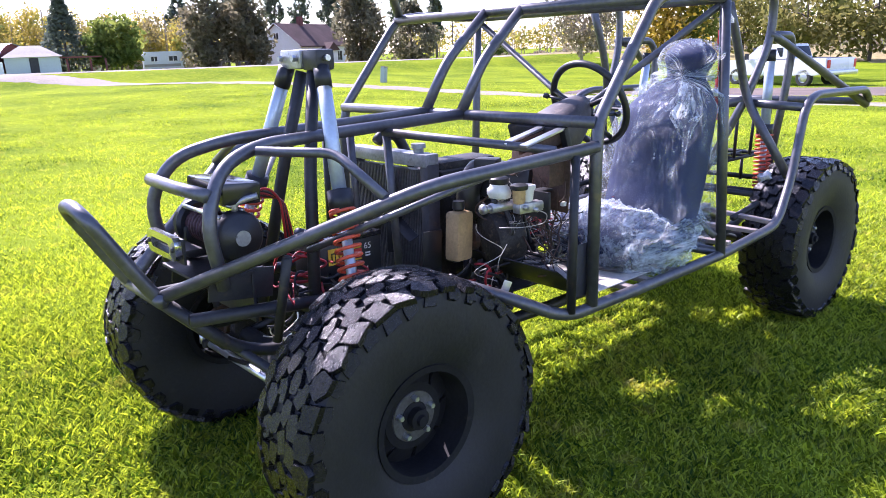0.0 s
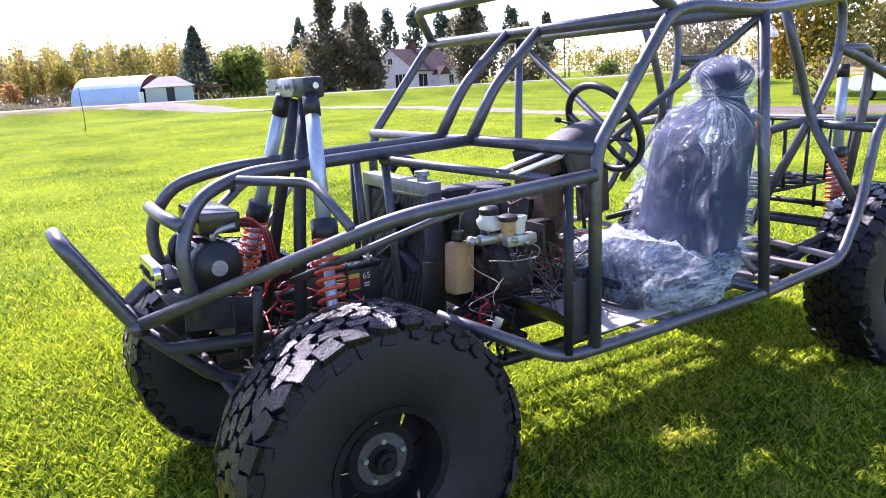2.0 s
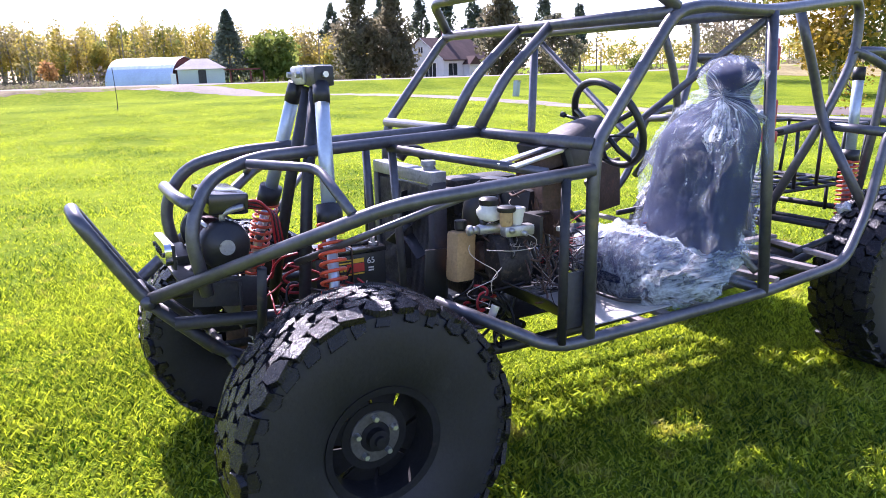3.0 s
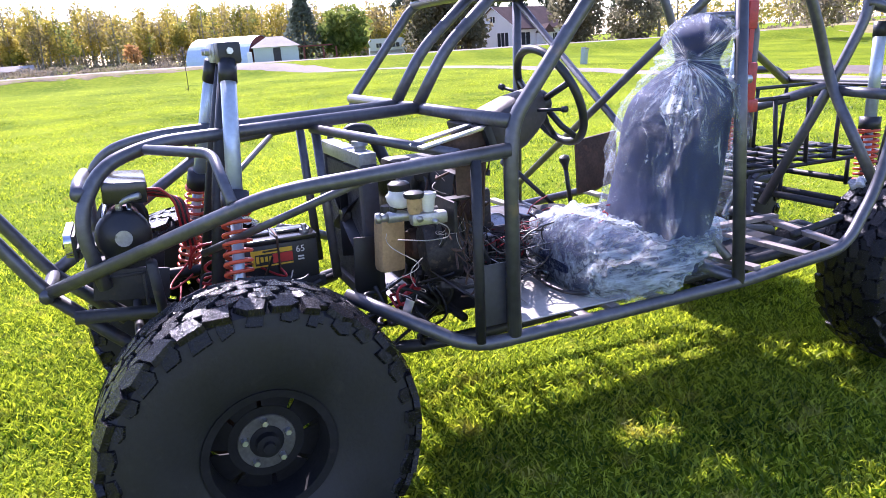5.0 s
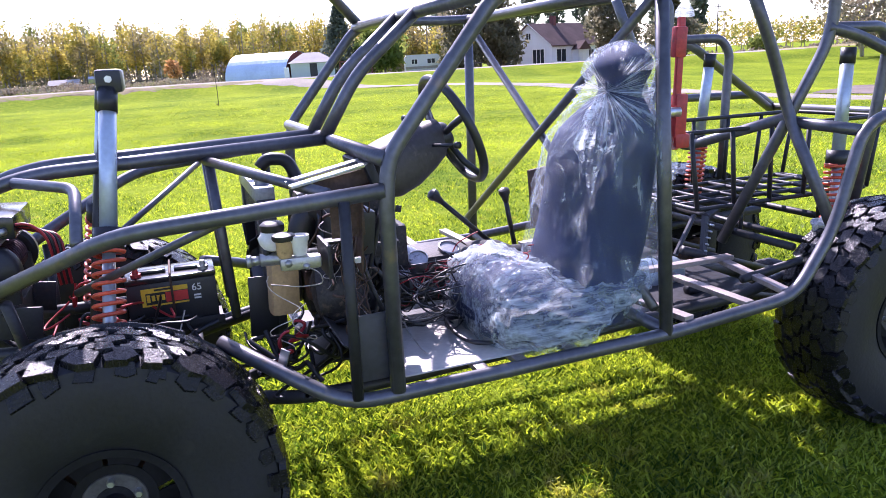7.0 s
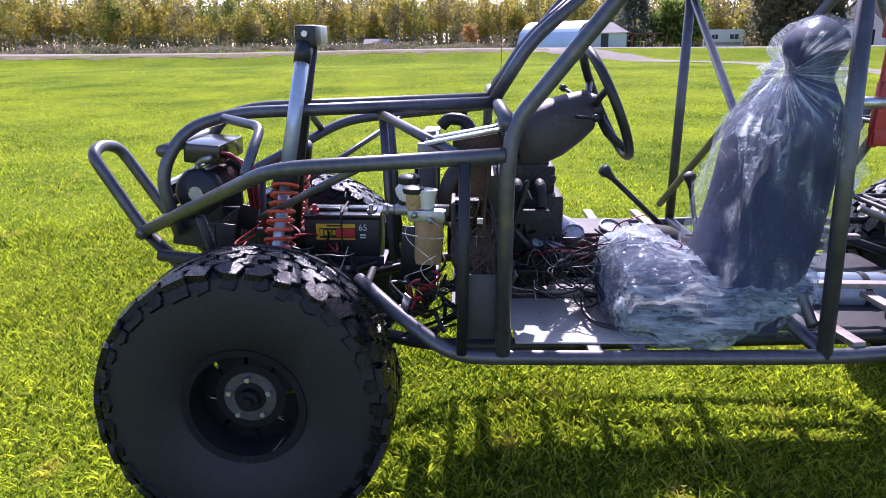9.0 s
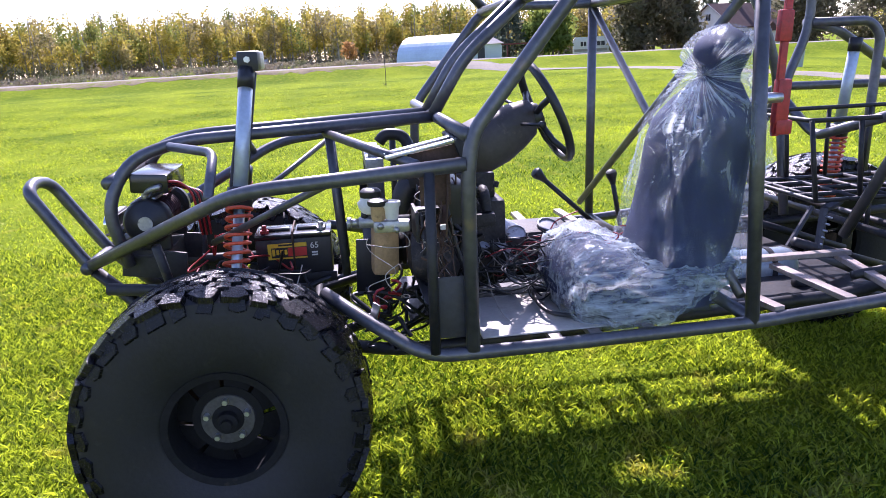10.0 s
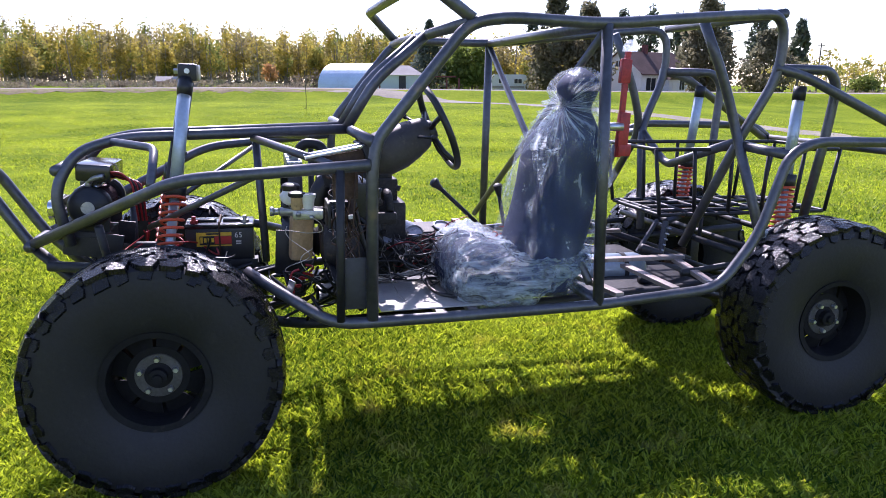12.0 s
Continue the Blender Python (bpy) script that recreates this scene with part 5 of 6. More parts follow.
# ---- winch ----
def winch():
    t = thing("winch", "black electric winch with bright cable guide on the nose", "winch")
    t.location.x = 0.01
    bm = bmesh.new()
    rod(bm, (2.90, 2.98, 1.09), (2.90, 3.28, 1.09), 0.05, 24)
    for k in range(11):
        y = 3.01 + k * 0.024
        sweep(bm, [V(2.90 + 0.054 * math.cos(a), y + 0.024 * a / 6.283, 1.09 + 0.054 * math.sin(a)) for a in (2 * math.pi * j / 20 for j in range(21))], 0.009, 6, False)
    tagged(part("wound_cable", bm, material("wound_cable", (0.07, 0.03, 0.035), 0.6, 0.3, 0.4, 30, 120, 0.4), t), kind="stuff")
    for yy, s in ((2.985, -1), (3.275, 1)):
        bm = bmesh.new()
        lathe(bm, [(0.0, 0.062), (0.03, 0.062), (0.035, 0.058), (0.075, 0.05), (0.088, 0.035), (0.09, 0.0), (0.078, -0.012), (0.0, -0.012)], (2.90, yy, 1.09), (0, s, 0), 32)
        box(bm, (2.90, yy - 0.01 * s, 1.03), (0.14, 0.035, 0.12), None, 0.012)
        part("end_housing", bm, M_BLACK, t)
    bm = bmesh.new()
    lathe(bm, [(0.0, 0.004), (0.027, 0.004), (0.027, 0.0), (0.0, 0.0)], (2.90, 2.9225, 1.09), (0, -1, 0), 24)
    part("round_label", bm, M_ALU, t, "round pale label")
    part("control_box", boxes(((2.925, 3.10, 1.235), (0.14, 0.30, 0.075), (0, 4, 0), 0.012)), M_GLOSS, t)
    for dz, dx in ((0.07, -0.05), (0.085, 0.03)):
        bm = bmesh.new()
        rod(bm, (2.90 + dx, 2.97, 1.09 + dz), (2.90 + dx, 3.29, 1.09 + dz), 0.008)
        part("tie_rod", bm, M_GALV, t)
    bm = bmesh.new()
    sweep(bm, rounded_path([(2.90, 2.965, 1.175), (2.90, 2.965, 1.20), (2.93, 2.95, 1.215), (2.97, 2.93, 1.225)], 0.02), 0.011, 10)
    part("clutch_lever", bm, M_ALU, t)
    g = new("cable_guide")
    g.parent = t
    g.location = (0.0, 0.03, 0.005)
    bm = bmesh.new()
    n = 28
    def loop(hy, hz, r, x):
        vs = []
        for k in range(n):
            a = 2 * math.pi * k / n
            cy, cz = math.copysign(hy - r, math.cos(a)), math.copysign(hz - r, math.sin(a))
            vs.append(bm.verts.new((x, 3.14 + cy + r * math.cos(a), 1.055 + cz + r * math.sin(a))))
        return vs
    o0, o1, i0, i1 = loop(0.13, 0.042, 0.03, 2.712), loop(0.13, 0.042, 0.03, 2.735), loop(0.085, 0.018, 0.016, 2.709), loop(0.085, 0.018, 0.016, 2.735)
    for A, B in ((o1, o0), (o0, i0), (i0, i1), (i1, o1)):
        for k in range(n):
            bm.faces.new((A[k], A[(k + 1) % n], B[(k + 1) % n], B[k]))
    bmesh.ops.recalc_face_normals(bm, faces=bm.faces[:])
    part("guide_plate", bm, M_CHROME, g, "polished aluminium cable guide with slot")
    for s in (-1, 1):
        bm = bmesh.new()
        rod(bm, (2.706, 3.14 + s * 0.108, 1.055), (2.72, 3.14 + s * 0.108, 1.055), 0.009, 8)
        part("bolt", bm, M_DARK, g)
    part("guide_bracket", boxes(((2.77, 3.14, 1.04), (0.08, 0.24, 0.012), None, 0.002), ((2.742, 3.14, 1.045), (0.01, 0.26, 0.09), None, 0.002)), M_DARK, g)


winch()


# ---- battery ----
def writing(name, text, size, at, parent, mat, rot):
    cu = bpy.data.curves.new(name, "FONT")
    cu.body, cu.size, cu.extrude, cu.align_x, cu.align_y = text, size, 0.0008, "CENTER", "CENTER"
    tmp = bpy.data.objects.new(name, cu)
    scene.collection.objects.link(tmp)
    me = bpy.data.meshes.new_from_object(tmp.evaluated_get(bpy.context.evaluated_depsgraph_get()))
    bpy.data.objects.remove(tmp)
    me.materials.clear()
    me.materials.append(mat)
    ob = new(name, me)
    ob.parent = parent
    ob.matrix_basis = pose(*at, *rot)
    return ob


def battery():
    t = thing("car_battery", "black car battery with yellow and red label on a tray", "battery")
    x0, x1, y0, y1, z0, z1 = 3.278, 3.583, 3.077, 3.257, 0.778, 0.955
    part("case", boxes((((x0 + x1) / 2, (y0 + y1) / 2, (z0 + z1) / 2), (x1 - x0, y1 - y0, z1 - z0), None, 0.006)), M_BLACK, t)
    bm = boxes((((x0 + x1) / 2, (y0 + y1) / 2, z1 + 0.011), (x1 - x0 + 0.006, y1 - y0 + 0.006, 0.022), None, 0.005))
    for dx in (-0.075, 0.075):
        box(bm, ((x0 + x1) / 2 + dx, (y0 + y1) / 2, z1 + 0.028), (0.12, 0.06, 0.014), None, 0.004)
    part("battery_lid", bm, M_GLOSS, t)
    for dx, m in ((-0.115, M_REDWIRE), (0.115, M_ALU)):
        bm = bmesh.new()
        lathe(bm, [(0.0, 0.02), (0.009, 0.02), (0.011, 0.0), (0.018, 0.0), (0.018, -0.014)], ((x0 + x1) / 2 + dx, y0 + 0.04, z1 + 0.034), (0, 0, 1), 14)
        part("terminal", bm, m, t)
    yf = y0 - 0.0015
    part("label_panel", boxes(((3.405, yf, 0.905), (0.158, 0.002, 0.066))), M_YELLOW, t, "yellow label with plain red field")
    part("label_panel", boxes(((3.413, yf - 0.0015, 0.900), (0.146, 0.002, 0.042))), M_BLACK, t)
    part("label_panel", boxes(((3.445, yf - 0.003, 0.901), (0.076, 0.002, 0.036))), M_LABELRED, t)
    bm = bmesh.new()
    for k in range(4):
        box(bm, (3.349 + 0.0165 * k, yf - 0.0035, 0.902), (0.011, 0.002, 0.028 if k == 0 else 0.02), None, 0.0)
    part("label_mark", bm, M_YELLOW, t)
    part("label_mark", boxes(((3.40, yf - 0.0018, 0.931), (0.06, 0.002, 0.007))), M_BLACK, t)
    writing("size_number", "65", 0.036, (3.515, yf - 0.0005, 0.922), t, M_WHITE, (90, 0, 0))
    part("label_mark", boxes(((3.515, yf, 0.893), (0.024, 0.002, 0.006)), ((3.515, yf, 0.882), (0.024, 0.002, 0.006))), M_WHITE, t)
    bm = bmesh.new()
    sweep(bm, rounded_path([(3.43, 3.071, 0.79), (3.43, 3.068, 0.985), (3.43, 3.265, 0.99), (3.43, 3.263, 0.79)], 0.01), 0.004, 8)
    part("hold_down_strap", bm, M_RUST, t)


battery()


# ---- radiator and engine ----
def radiator():
    t = thing("radiator", "car radiator with grey metal tank and dark fins", "radiator")
    cx, y0, y1, z0, z1 = 3.78, 2.96, 3.53, 0.70, 1.225
    bm = bmesh.new()
    for k in range(46):
        y = y0 + 0.03 + (y1 - y0 - 0.06) * k / 45
        box(bm, (cx, y, (z0 + z1) / 2), (0.045, 0.004, z1 - z0 - 0.04))
    box(bm, (cx + 0.004, (y0 + y1) / 2, (z0 + z1) / 2), (0.03, y1 - y0 - 0.04, z1 - z0 - 0.04))
    tagged(part("core", bm, material("dusty_fins", (0.14, 0.135, 0.135), 0.5, 0.5, 0.3, 10, 80, 0.3), t, smooth=False), kind="stuff")
    bm = boxes(((cx, (y0 + y1) / 2, z1 + 0.025), (0.07, y1 - y0, 0.055), None, 0.007))
    lathe(bm, [(0.0, 0.03), (0.03, 0.03), (0.032, 0.012), (0.022, 0.01), (0.022, -0.02)], (cx, y0 + 0.09, z1 + 0.06), (0, 0, 1), 18)
    part("top_tank", bm, M_TANK, t)
    for y in (y0 + 0.02, y1 - 0.02):
        part("side_tank", boxes(((cx, y, (z0 + z1) / 2), (0.065, 0.05, z1 - z0 + 0.02), None, 0.008)), M_SIDE, t)
    part("bottom_tank", boxes(((cx, (y0 + y1) / 2, z0 - 0.01), (0.075, y1 - y0, 0.05), None, 0.012)), M_DARK, t)
    fan = new("fan")
    fan.parent = t
    fan.location = (3.745, 3.2, 1.0)
    for k in range(6):
        part("fan_blade", boxes(((0, 0, 0), (0.06, 0.004, 0.15), None, 0.001)), M_BLACK, fan).matrix_basis = Matrix.Rotation(2 * math.pi * k / 6, 4, "X") @ Matrix.Translation((0, 0, 0.10)) @ Matrix.Rotation(radians(30), 4, "Z")
    bm = bmesh.new()
    rod(bm, (-0.02, 0, 0), (0.03, 0, 0), 0.035, 18)
    part("fan_hub", bm, M_BLACK, fan)
    part("shroud_plate", boxes(((3.73, 2.92, 0.86), (0.10, 0.006, 0.22), (0, 3, 0), 0.002)), M_BLACK, t)
    bm = bmesh.new()
    sweep(bm, rounded_path([(3.82, 3.40, 1.29), (3.85, 3.40, 1.325), (3.93, 3.39, 1.32), (3.97, 3.37, 1.22), (4.0, 3.3, 1.1)], 0.05), 0.026, 14)
    part("hose", bm, M_BLACK, t)
    bm = bmesh.new()
    sweep(bm, rounded_path([(3.83, 2.93, 0.74), (3.93, 2.92, 0.72), (4.0, 3.0, 0.86)], 0.05), 0.02, 14)
    part("hose", bm, M_BLACK, t)


radiator()


def engine():
    t = thing("engine", "greasy dark engine with loose hoses between radiator and seat", "engine")
    rg = random.Random(3)
    part("block", boxes(((4.10, 3.14, 0.93), (0.40, 0.34, 0.30), None, 0.02), ((4.10, 3.14, 0.75), (0.34, 0.28, 0.10), None, 0.03)), M_ENGINE, t)
    part("cylinder_head", boxes(((4.08, 3.14, 1.13), (0.38, 0.22, 0.11), None, 0.015)), M_ENGINE, t)
    part("valve_cover", boxes(((4.08, 3.14, 1.19), (0.34, 0.16, 0.06), None, 0.022)), M_ENGINE, t)
    bm = bmesh.new()
    for k in range(4):
        x = 3.95 + 0.085 * k
        sweep(bm, rounded_path([(x, 3.03, 1.12), (x, 2.93, 1.13), (x, 2.90, 1.05)], 0.04), 0.02, 10)
    box(bm, (4.08, 2.90, 1.02), (0.32, 0.06, 0.06), None, 0.02)
    part("intake_manifold", bm, M_ENGINE, t)
    bm = bmesh.new()
    lathe(bm, [(0.0, -0.07), (0.05, -0.07), (0.06, -0.055), (0.06, 0.055), (0.05, 0.07), (0.0, 0.07)], (3.95, 2.86, 0.93), (1, 0, 0), 22)
    part("alternator", bm, M_RUST, t)
    bm = bmesh.new()
    lathe(bm, [(0.0, -0.02), (0.06, -0.02), (0.075, -0.015), (0.065, 0.0), (0.075, 0.015), (0.06, 0.02), (0.0, 0.02)], (3.875, 3.12, 0.87), (1, 0, 0), 26)
    part("pulley", bm, M_DARK, t)
    bm = bmesh.new()
    sweep(bm, rounded_path([(4.02, 2.98, 1.10), (3.99, 2.90, 1.19), (3.92, 2.85, 1.205), (3.875, 2.85, 1.14), (3.88, 2.86, 1.02)], 0.05), 0.048, 18)
    part("air_duct", bm, M_BLACK, t, "black rubber air duct")
    # dark drum and boxes, added as filler for the dark gap before the post
    bm = bmesh.new()
    lathe(bm, [(0.0, -0.09), (0.07, -0.085), (0.115, -0.06), (0.125, 0.0), (0.115, 0.06), (0.07, 0.085), (0.0, 0.09)], (3.975, 2.76, 0.93), (0.9, -0.3, 0.1), 26)
    box(bm, (3.99, 2.85, 1.0), (0.12, 0.10, 0.14), (8, 0, 12), 0.02)
    part("dark_filler_drum", bm, M_ENGINE, t)
    part("dark_filler_box", boxes(((4.0, 2.72, 1.16), (0.13, 0.24, 0.15), (4, 6, 8), 0.02), ((3.94, 2.80, 1.22), (0.07, 0.10, 0.08), (0, 0, 25), 0.012)), M_BLACK, t)
    bm = bmesh.new()
    for _ in range(34):
        p = V(rg.uniform(3.9, 4.25), rg.uniform(2.80, 2.98), rg.uniform(0.78, 1.16))
        s = rg.uniform(0.012, 0.04)
        box(bm, p, (s * rg.uniform(0.6, 1.6), s, s * rg.uniform(0.6, 1.6)), (rg.uniform(0, 90), rg.uniform(0, 90), rg.uniform(0, 90)), s * 0.15)
    tagged(part("fitting_cluster", bm, M_ENGINE, t), kind="stuff")
    for k in range(5):
        bm = bmesh.new()
        a = V(rg.uniform(3.9, 4.2), rg.uniform(2.8, 2.95), rg.uniform(0.95, 1.2))
        b = V(rg.uniform(3.85, 4.2), rg.uniform(2.7, 2.9), rg.uniform(0.76, 0.95))
        sweep(bm, rounded_path([a, a + V(0, -0.05, 0.04), b + V(0.02, -0.06, 0.05), b], 0.05), 0.010, 8)
        part("hose", bm, M_BLACK, t)


engine()


def gearbox():
    t = thing("gearbox", "dirty gearbox with pale round fittings under loose wiring", "gearbox")
    part("case", boxes(((4.44, 3.14, 0.83), (0.34, 0.26, 0.20), None, 0.035)), M_ENGINE, t)
    bm = bmesh.new()
    lathe(bm, [(0.0, -0.32), (0.08, -0.32), (0.085, -0.05), (0.12, 0.0), (0.14, 0.05), (0.14, 0.07)], (4.36, 3.14, 0.83), (-1, 0, 0), 24)
    part("bell_housing", bm, M_ALU, t)
    bm = bmesh.new()
    lathe(bm, [(0.0, -0.3), (0.05, -0.3), (0.06, -0.12), (0.09, -0.06), (0.10, 0.02), (0.10, 0.1)], (4.70, 3.14, 0.83), (-1, 0, 0), 22)
    part("tail_housing", bm, M_ENGINE, t)
    bm = bmesh.new()
    rod(bm, (4.95, 3.14, 0.80), (6.05, 3.11, 0.60), 0.035, 18)
    part("drive_shaft", bm, M_DARK, t)
    for x, y, z, r, h, d in ((4.20, 2.96, 0.905, 0.030, 0.06, (0.3, -0.5, 0.8)), (4.265, 2.97, 0.90, 0.032, 0.06, (0.2, -0.5, 0.8)), (4.35, 3.02, 0.925, 0.042, 0.08, (-0.1, -0.5, 0.8)), (4.50, 3.06, 0.94, 0.045, 0.07, (0.1, -0.4, 0.9))):
        bm = bmesh.new()
        lathe(bm, [(0.0, 0.002), (r * 0.85, 0.0), (r * 0.9, 0.006), (r, 0.004), (r, -h), (0.0, -h)], (x, y, z), d, 22)
        part("round_fitting", bm, M_ALU, t)
    part("solenoid_box", boxes(((4.13, 2.98, 0.93), (0.07, 0.06, 0.10), (0, 0, 10), 0.006), ((4.17, 2.955, 0.92), (0.02, 0.05, 0.13), (0, -12, 0), 0.004)), M_DARK, t)


gearbox()


def brake_cylinder():
    t = thing("brake_cylinder", "pale metal brake cylinders with white fluid bottles", "brake cylinder")
    bm = bmesh.new()
    rod(bm, (3.70, 2.545, 1.122), (3.87, 2.535, 1.122), 0.019, 18)
    rod(bm, (3.672, 2.548, 1.123), (3.70, 2.545, 1.122), 0.014, 14)
    rod(bm, (3.66, 2.549, 1.123), (3.675, 2.548, 1.123), 0.019, 8)
    part("cylinder_body", bm, M_ALU, t)
    bm = boxes(((3.805, 2.455, 1.125), (0.12, 0.045, 0.04), (0, 0, -6), 0.012))
    rod(bm, (3.81, 2.45, 1.12), (3.82, 2.42, 1.115), 0.009, 10)
    rod(bm, (3.77, 2.45, 1.13), (3.765, 2.425, 1.13), 0.011, 6)
    part("cylinder_body", bm, M_ALU, t)
    for x, y, z in ((3.72, 2.545, 1.145), (3.785, 2.542, 1.145)):
        bm = bmesh.new()
        rod(bm, (x, y, z - 0.01), (x, y, z + 0.012), 0.012, 12)
        part("outlet", bm, M_BLACK, t)
    bm = bmesh.new()
    prof = [(0.0, 0.0), (0.030, 0.0), (0.043, 0.006), (0.047, 0.02), (0.044, 0.038), (0.034, 0.048), (0.031, 0.062)]
    lathe(bm, prof, (3.742, 2.543, 1.152), (0, 0, 1), 26)
    for v in bm.verts:
        v.co.x += max(0.0, 3.742 - v.co.x) * 0.35 * max(0.0, 1.19 - v.co.z) / 0.04
    part("fluid_bottle", bm, M_WHITE, t, "white pear-shaped fluid bottle")
    bm = bmesh.new()
    lathe(bm, [(0.034, -0.008), (0.036, -0.002), (0.036, 0.012), (0.026, 0.02), (0.0, 0.021)], (3.744, 2.543, 1.216), (0, 0, 1), 24)
    part("cap", bm, M_BLACK, t)
    bm = bmesh.new()
    lathe(bm, [(0.0, 0.0), (0.018, 0.0), (0.023, 0.01), (0.024, 0.05), (0.03, 0.056)], (3.763, 2.462, 1.142), (0, 0, 1), 22)
    part("fluid_bottle", bm, M_TAN, t, "small yellowed fluid bottle")
    bm = bmesh.new()
    lathe(bm, [(0.031, -0.004), (0.034, 0.002), (0.033, 0.012), (0.02, 0.017), (0.0, 0.017)], (3.763, 2.462, 1.198), (0, 0, 1), 22)
    part("cap", bm, M_BLACK, t)
    bm = bmesh.new()
    lathe(bm, [(0.0, 0.0), (0.016, 0.0), (0.022, 0.012), (0.026, 0.045), (0.027, 0.05)], (3.806, 2.462, 1.142), (0, 0, 1), 22)
    part("fluid_bottle", bm, M_WHITE, t, "small white fluid bottle")
    bm = bmesh.new()
    lathe(bm, [(0.029, -0.006), (0.031, 0.0), (0.031, 0.010), (0.024, 0.012), (0.022, 0.006), (0.0, 0.006)], (3.806, 2.462, 1.194), (0, 0, 1), 22)
    part("cap", bm, M_WHITE, t)
    part("mount_bracket", boxes(((3.885, 2.50, 1.12), (0.012, 0.16, 0.10), None, 0.003), ((3.925, 2.50, 1.165), (0.08, 0.05, 0.008), None, 0.002)), M_DARK, t)
    bm = bmesh.new()
    sweep(bm, rounded_path([(3.82, 2.425, 1.115), (3.85, 2.40, 1.10), (3.86, 2.42, 1.06), (3.80, 2.47, 1.045), (3.72, 2.52, 1.05)], 0.03), 0.0018, 6)
    part("brake_line", bm, M_WIRE, t)


brake_cylinder()
t_bottle = thing("coolant_bottle", "yellowed tan plastic coolant bottle with black cap", "bottle")
part("bottle_body", boxes(((3.793, 2.82, 0.957), (0.10, 0.075, 0.205), (0, 3, 8), 0.02)), M_TAN, t_bottle)
bm = bmesh.new()
lathe(bm, [(0.0, 0.03), (0.024, 0.03), (0.026, 0.0), (0.018, -0.01)], (3.793, 2.82, 1.07), (0, 0, 1), 18)
part("cap", bm, M_BLACK, t_bottle)


def spline(rows, n):
    rows = np.array(rows)
    t = np.linspace(0, len(rows) - 1, n)
    out = []
    for v in t:
        i = min(int(v), len(rows) - 2)
        f = v - i
        p0, p1, p2, p3 = rows[max(i - 1, 0)], rows[i], rows[i + 1], rows[min(i + 2, len(rows) - 1)]
        out.append(0.5 * (2 * p1 + (p2 - p0) * f + (2 * p0 - 5 * p1 + 4 * p2 - p3) * f * f + (3 * p1 - p0 - 3 * p2 + p3) * f ** 3))
    return np.array(out)


# ---- loose wiring ----
def wires(name, count, lo, hi, seed, mat, r, label, sag=0.06):
    rg = random.Random(seed)
    bm = bmesh.new()
    for _ in range(count):
        p = [V(*(rg.uniform(a, b) for a, b in zip(lo, hi))) for _ in range(2)]
        waves = [(rg.uniform(0.5, 1.6), rg.uniform(0, 6.28), rg.uniform(-1, 1) * sag) for _ in range(6)]
        line = []
        for k in range(25):
            f = k / 24
            d = [sum(h * math.sin(6.28 * q * f + c) for q, c, h in waves[2 * e:2 * e + 2]) for e in range(3)]
            line.append(p[0].lerp(p[1], f) + V(d[0], d[1], d[2] * 0.6 - sag * 2 * f * (1 - f)))
        sweep(bm, line, r * rg.uniform(0.7, 1.3), 5, False)
    return tagged(finish(name, bm, mat), label, "wiring", kind="stuff")


wires("loose_wiring", 11, (4.06, 2.62, 0.80), (4.62, 3.02, 0.97), 21, M_WIRE, 0.0022, "tangle of thin pale loose wires", 0.11)
wires("loose_wiring", 22, (4.06, 2.62, 0.78), (4.60, 3.05, 0.96), 41, M_BLACK, 0.003, "tangle of thin black loose wires", 0.10)
wires("loose_wiring", 16, (3.63, 2.55, 0.64), (3.99, 2.88, 0.86), 42, M_BLACK, 0.007, "black hoses below the brake cylinder", 0.05)
wires("loose_wiring", 12, (3.93, 2.40, 0.80), (4.03, 2.56, 1.30), 43, M_RUST, 0.0024, "thin brown wires hanging beside the door post", 0.03)
wires("loose_wiring", 12, (3.90, 2.5, 0.85), (4.05, 2.80, 1.28), 22, M_WIRE, 0.0014, "thin loose wires hanging from the dash", 0.03)
wires("loose_wiring", 16, (4.08, 2.70, 0.82), (4.75, 3.1, 1.0), 23, M_REDWIRE, 0.0022, "thin red loose wires", 0.10)
wires("loose_wiring", 2, (3.70, 2.55, 0.70), (3.86, 2.75, 1.08), 24, M_WIRE, 0.0014, "thin loose wires below the brake cylinder", 0.06)
wires("battery_cable", 7, (3.02, 2.95, 0.85), (3.45, 3.1, 1.02), 25, M_REDWIRE, 0.005, "red battery cables lying between winch and battery", 0.06)
for k in range(5):
    bm = bmesh.new()
    sweep(bm, rounded_path([(2.98, 2.965 + 0.03 * k, 1.235 - 0.006 * k), (3.04, 2.965 + 0.025 * k, 1.24 - 0.012 * k), (3.085 + 0.008 * k, 2.97 + 0.01 * k, 1.19), (3.10 + 0.008 * k, 2.98, 1.02)], 0.05), 0.0048, 8)
    tagged(finish("winch_cable", bm, M_REDWIRE if k % 2 == 0 else M_BLACK), "thin red cable hanging from the winch box" if k % 2 == 0 else "thin black cable hanging from the winch box", "cable", "winch cables")
wires("loose_wiring", 12, (2.95, 2.9, 0.75), (3.5, 3.1, 0.9), 27, M_BLACK, 0.006, "black cables on the nose frame", 0.06)


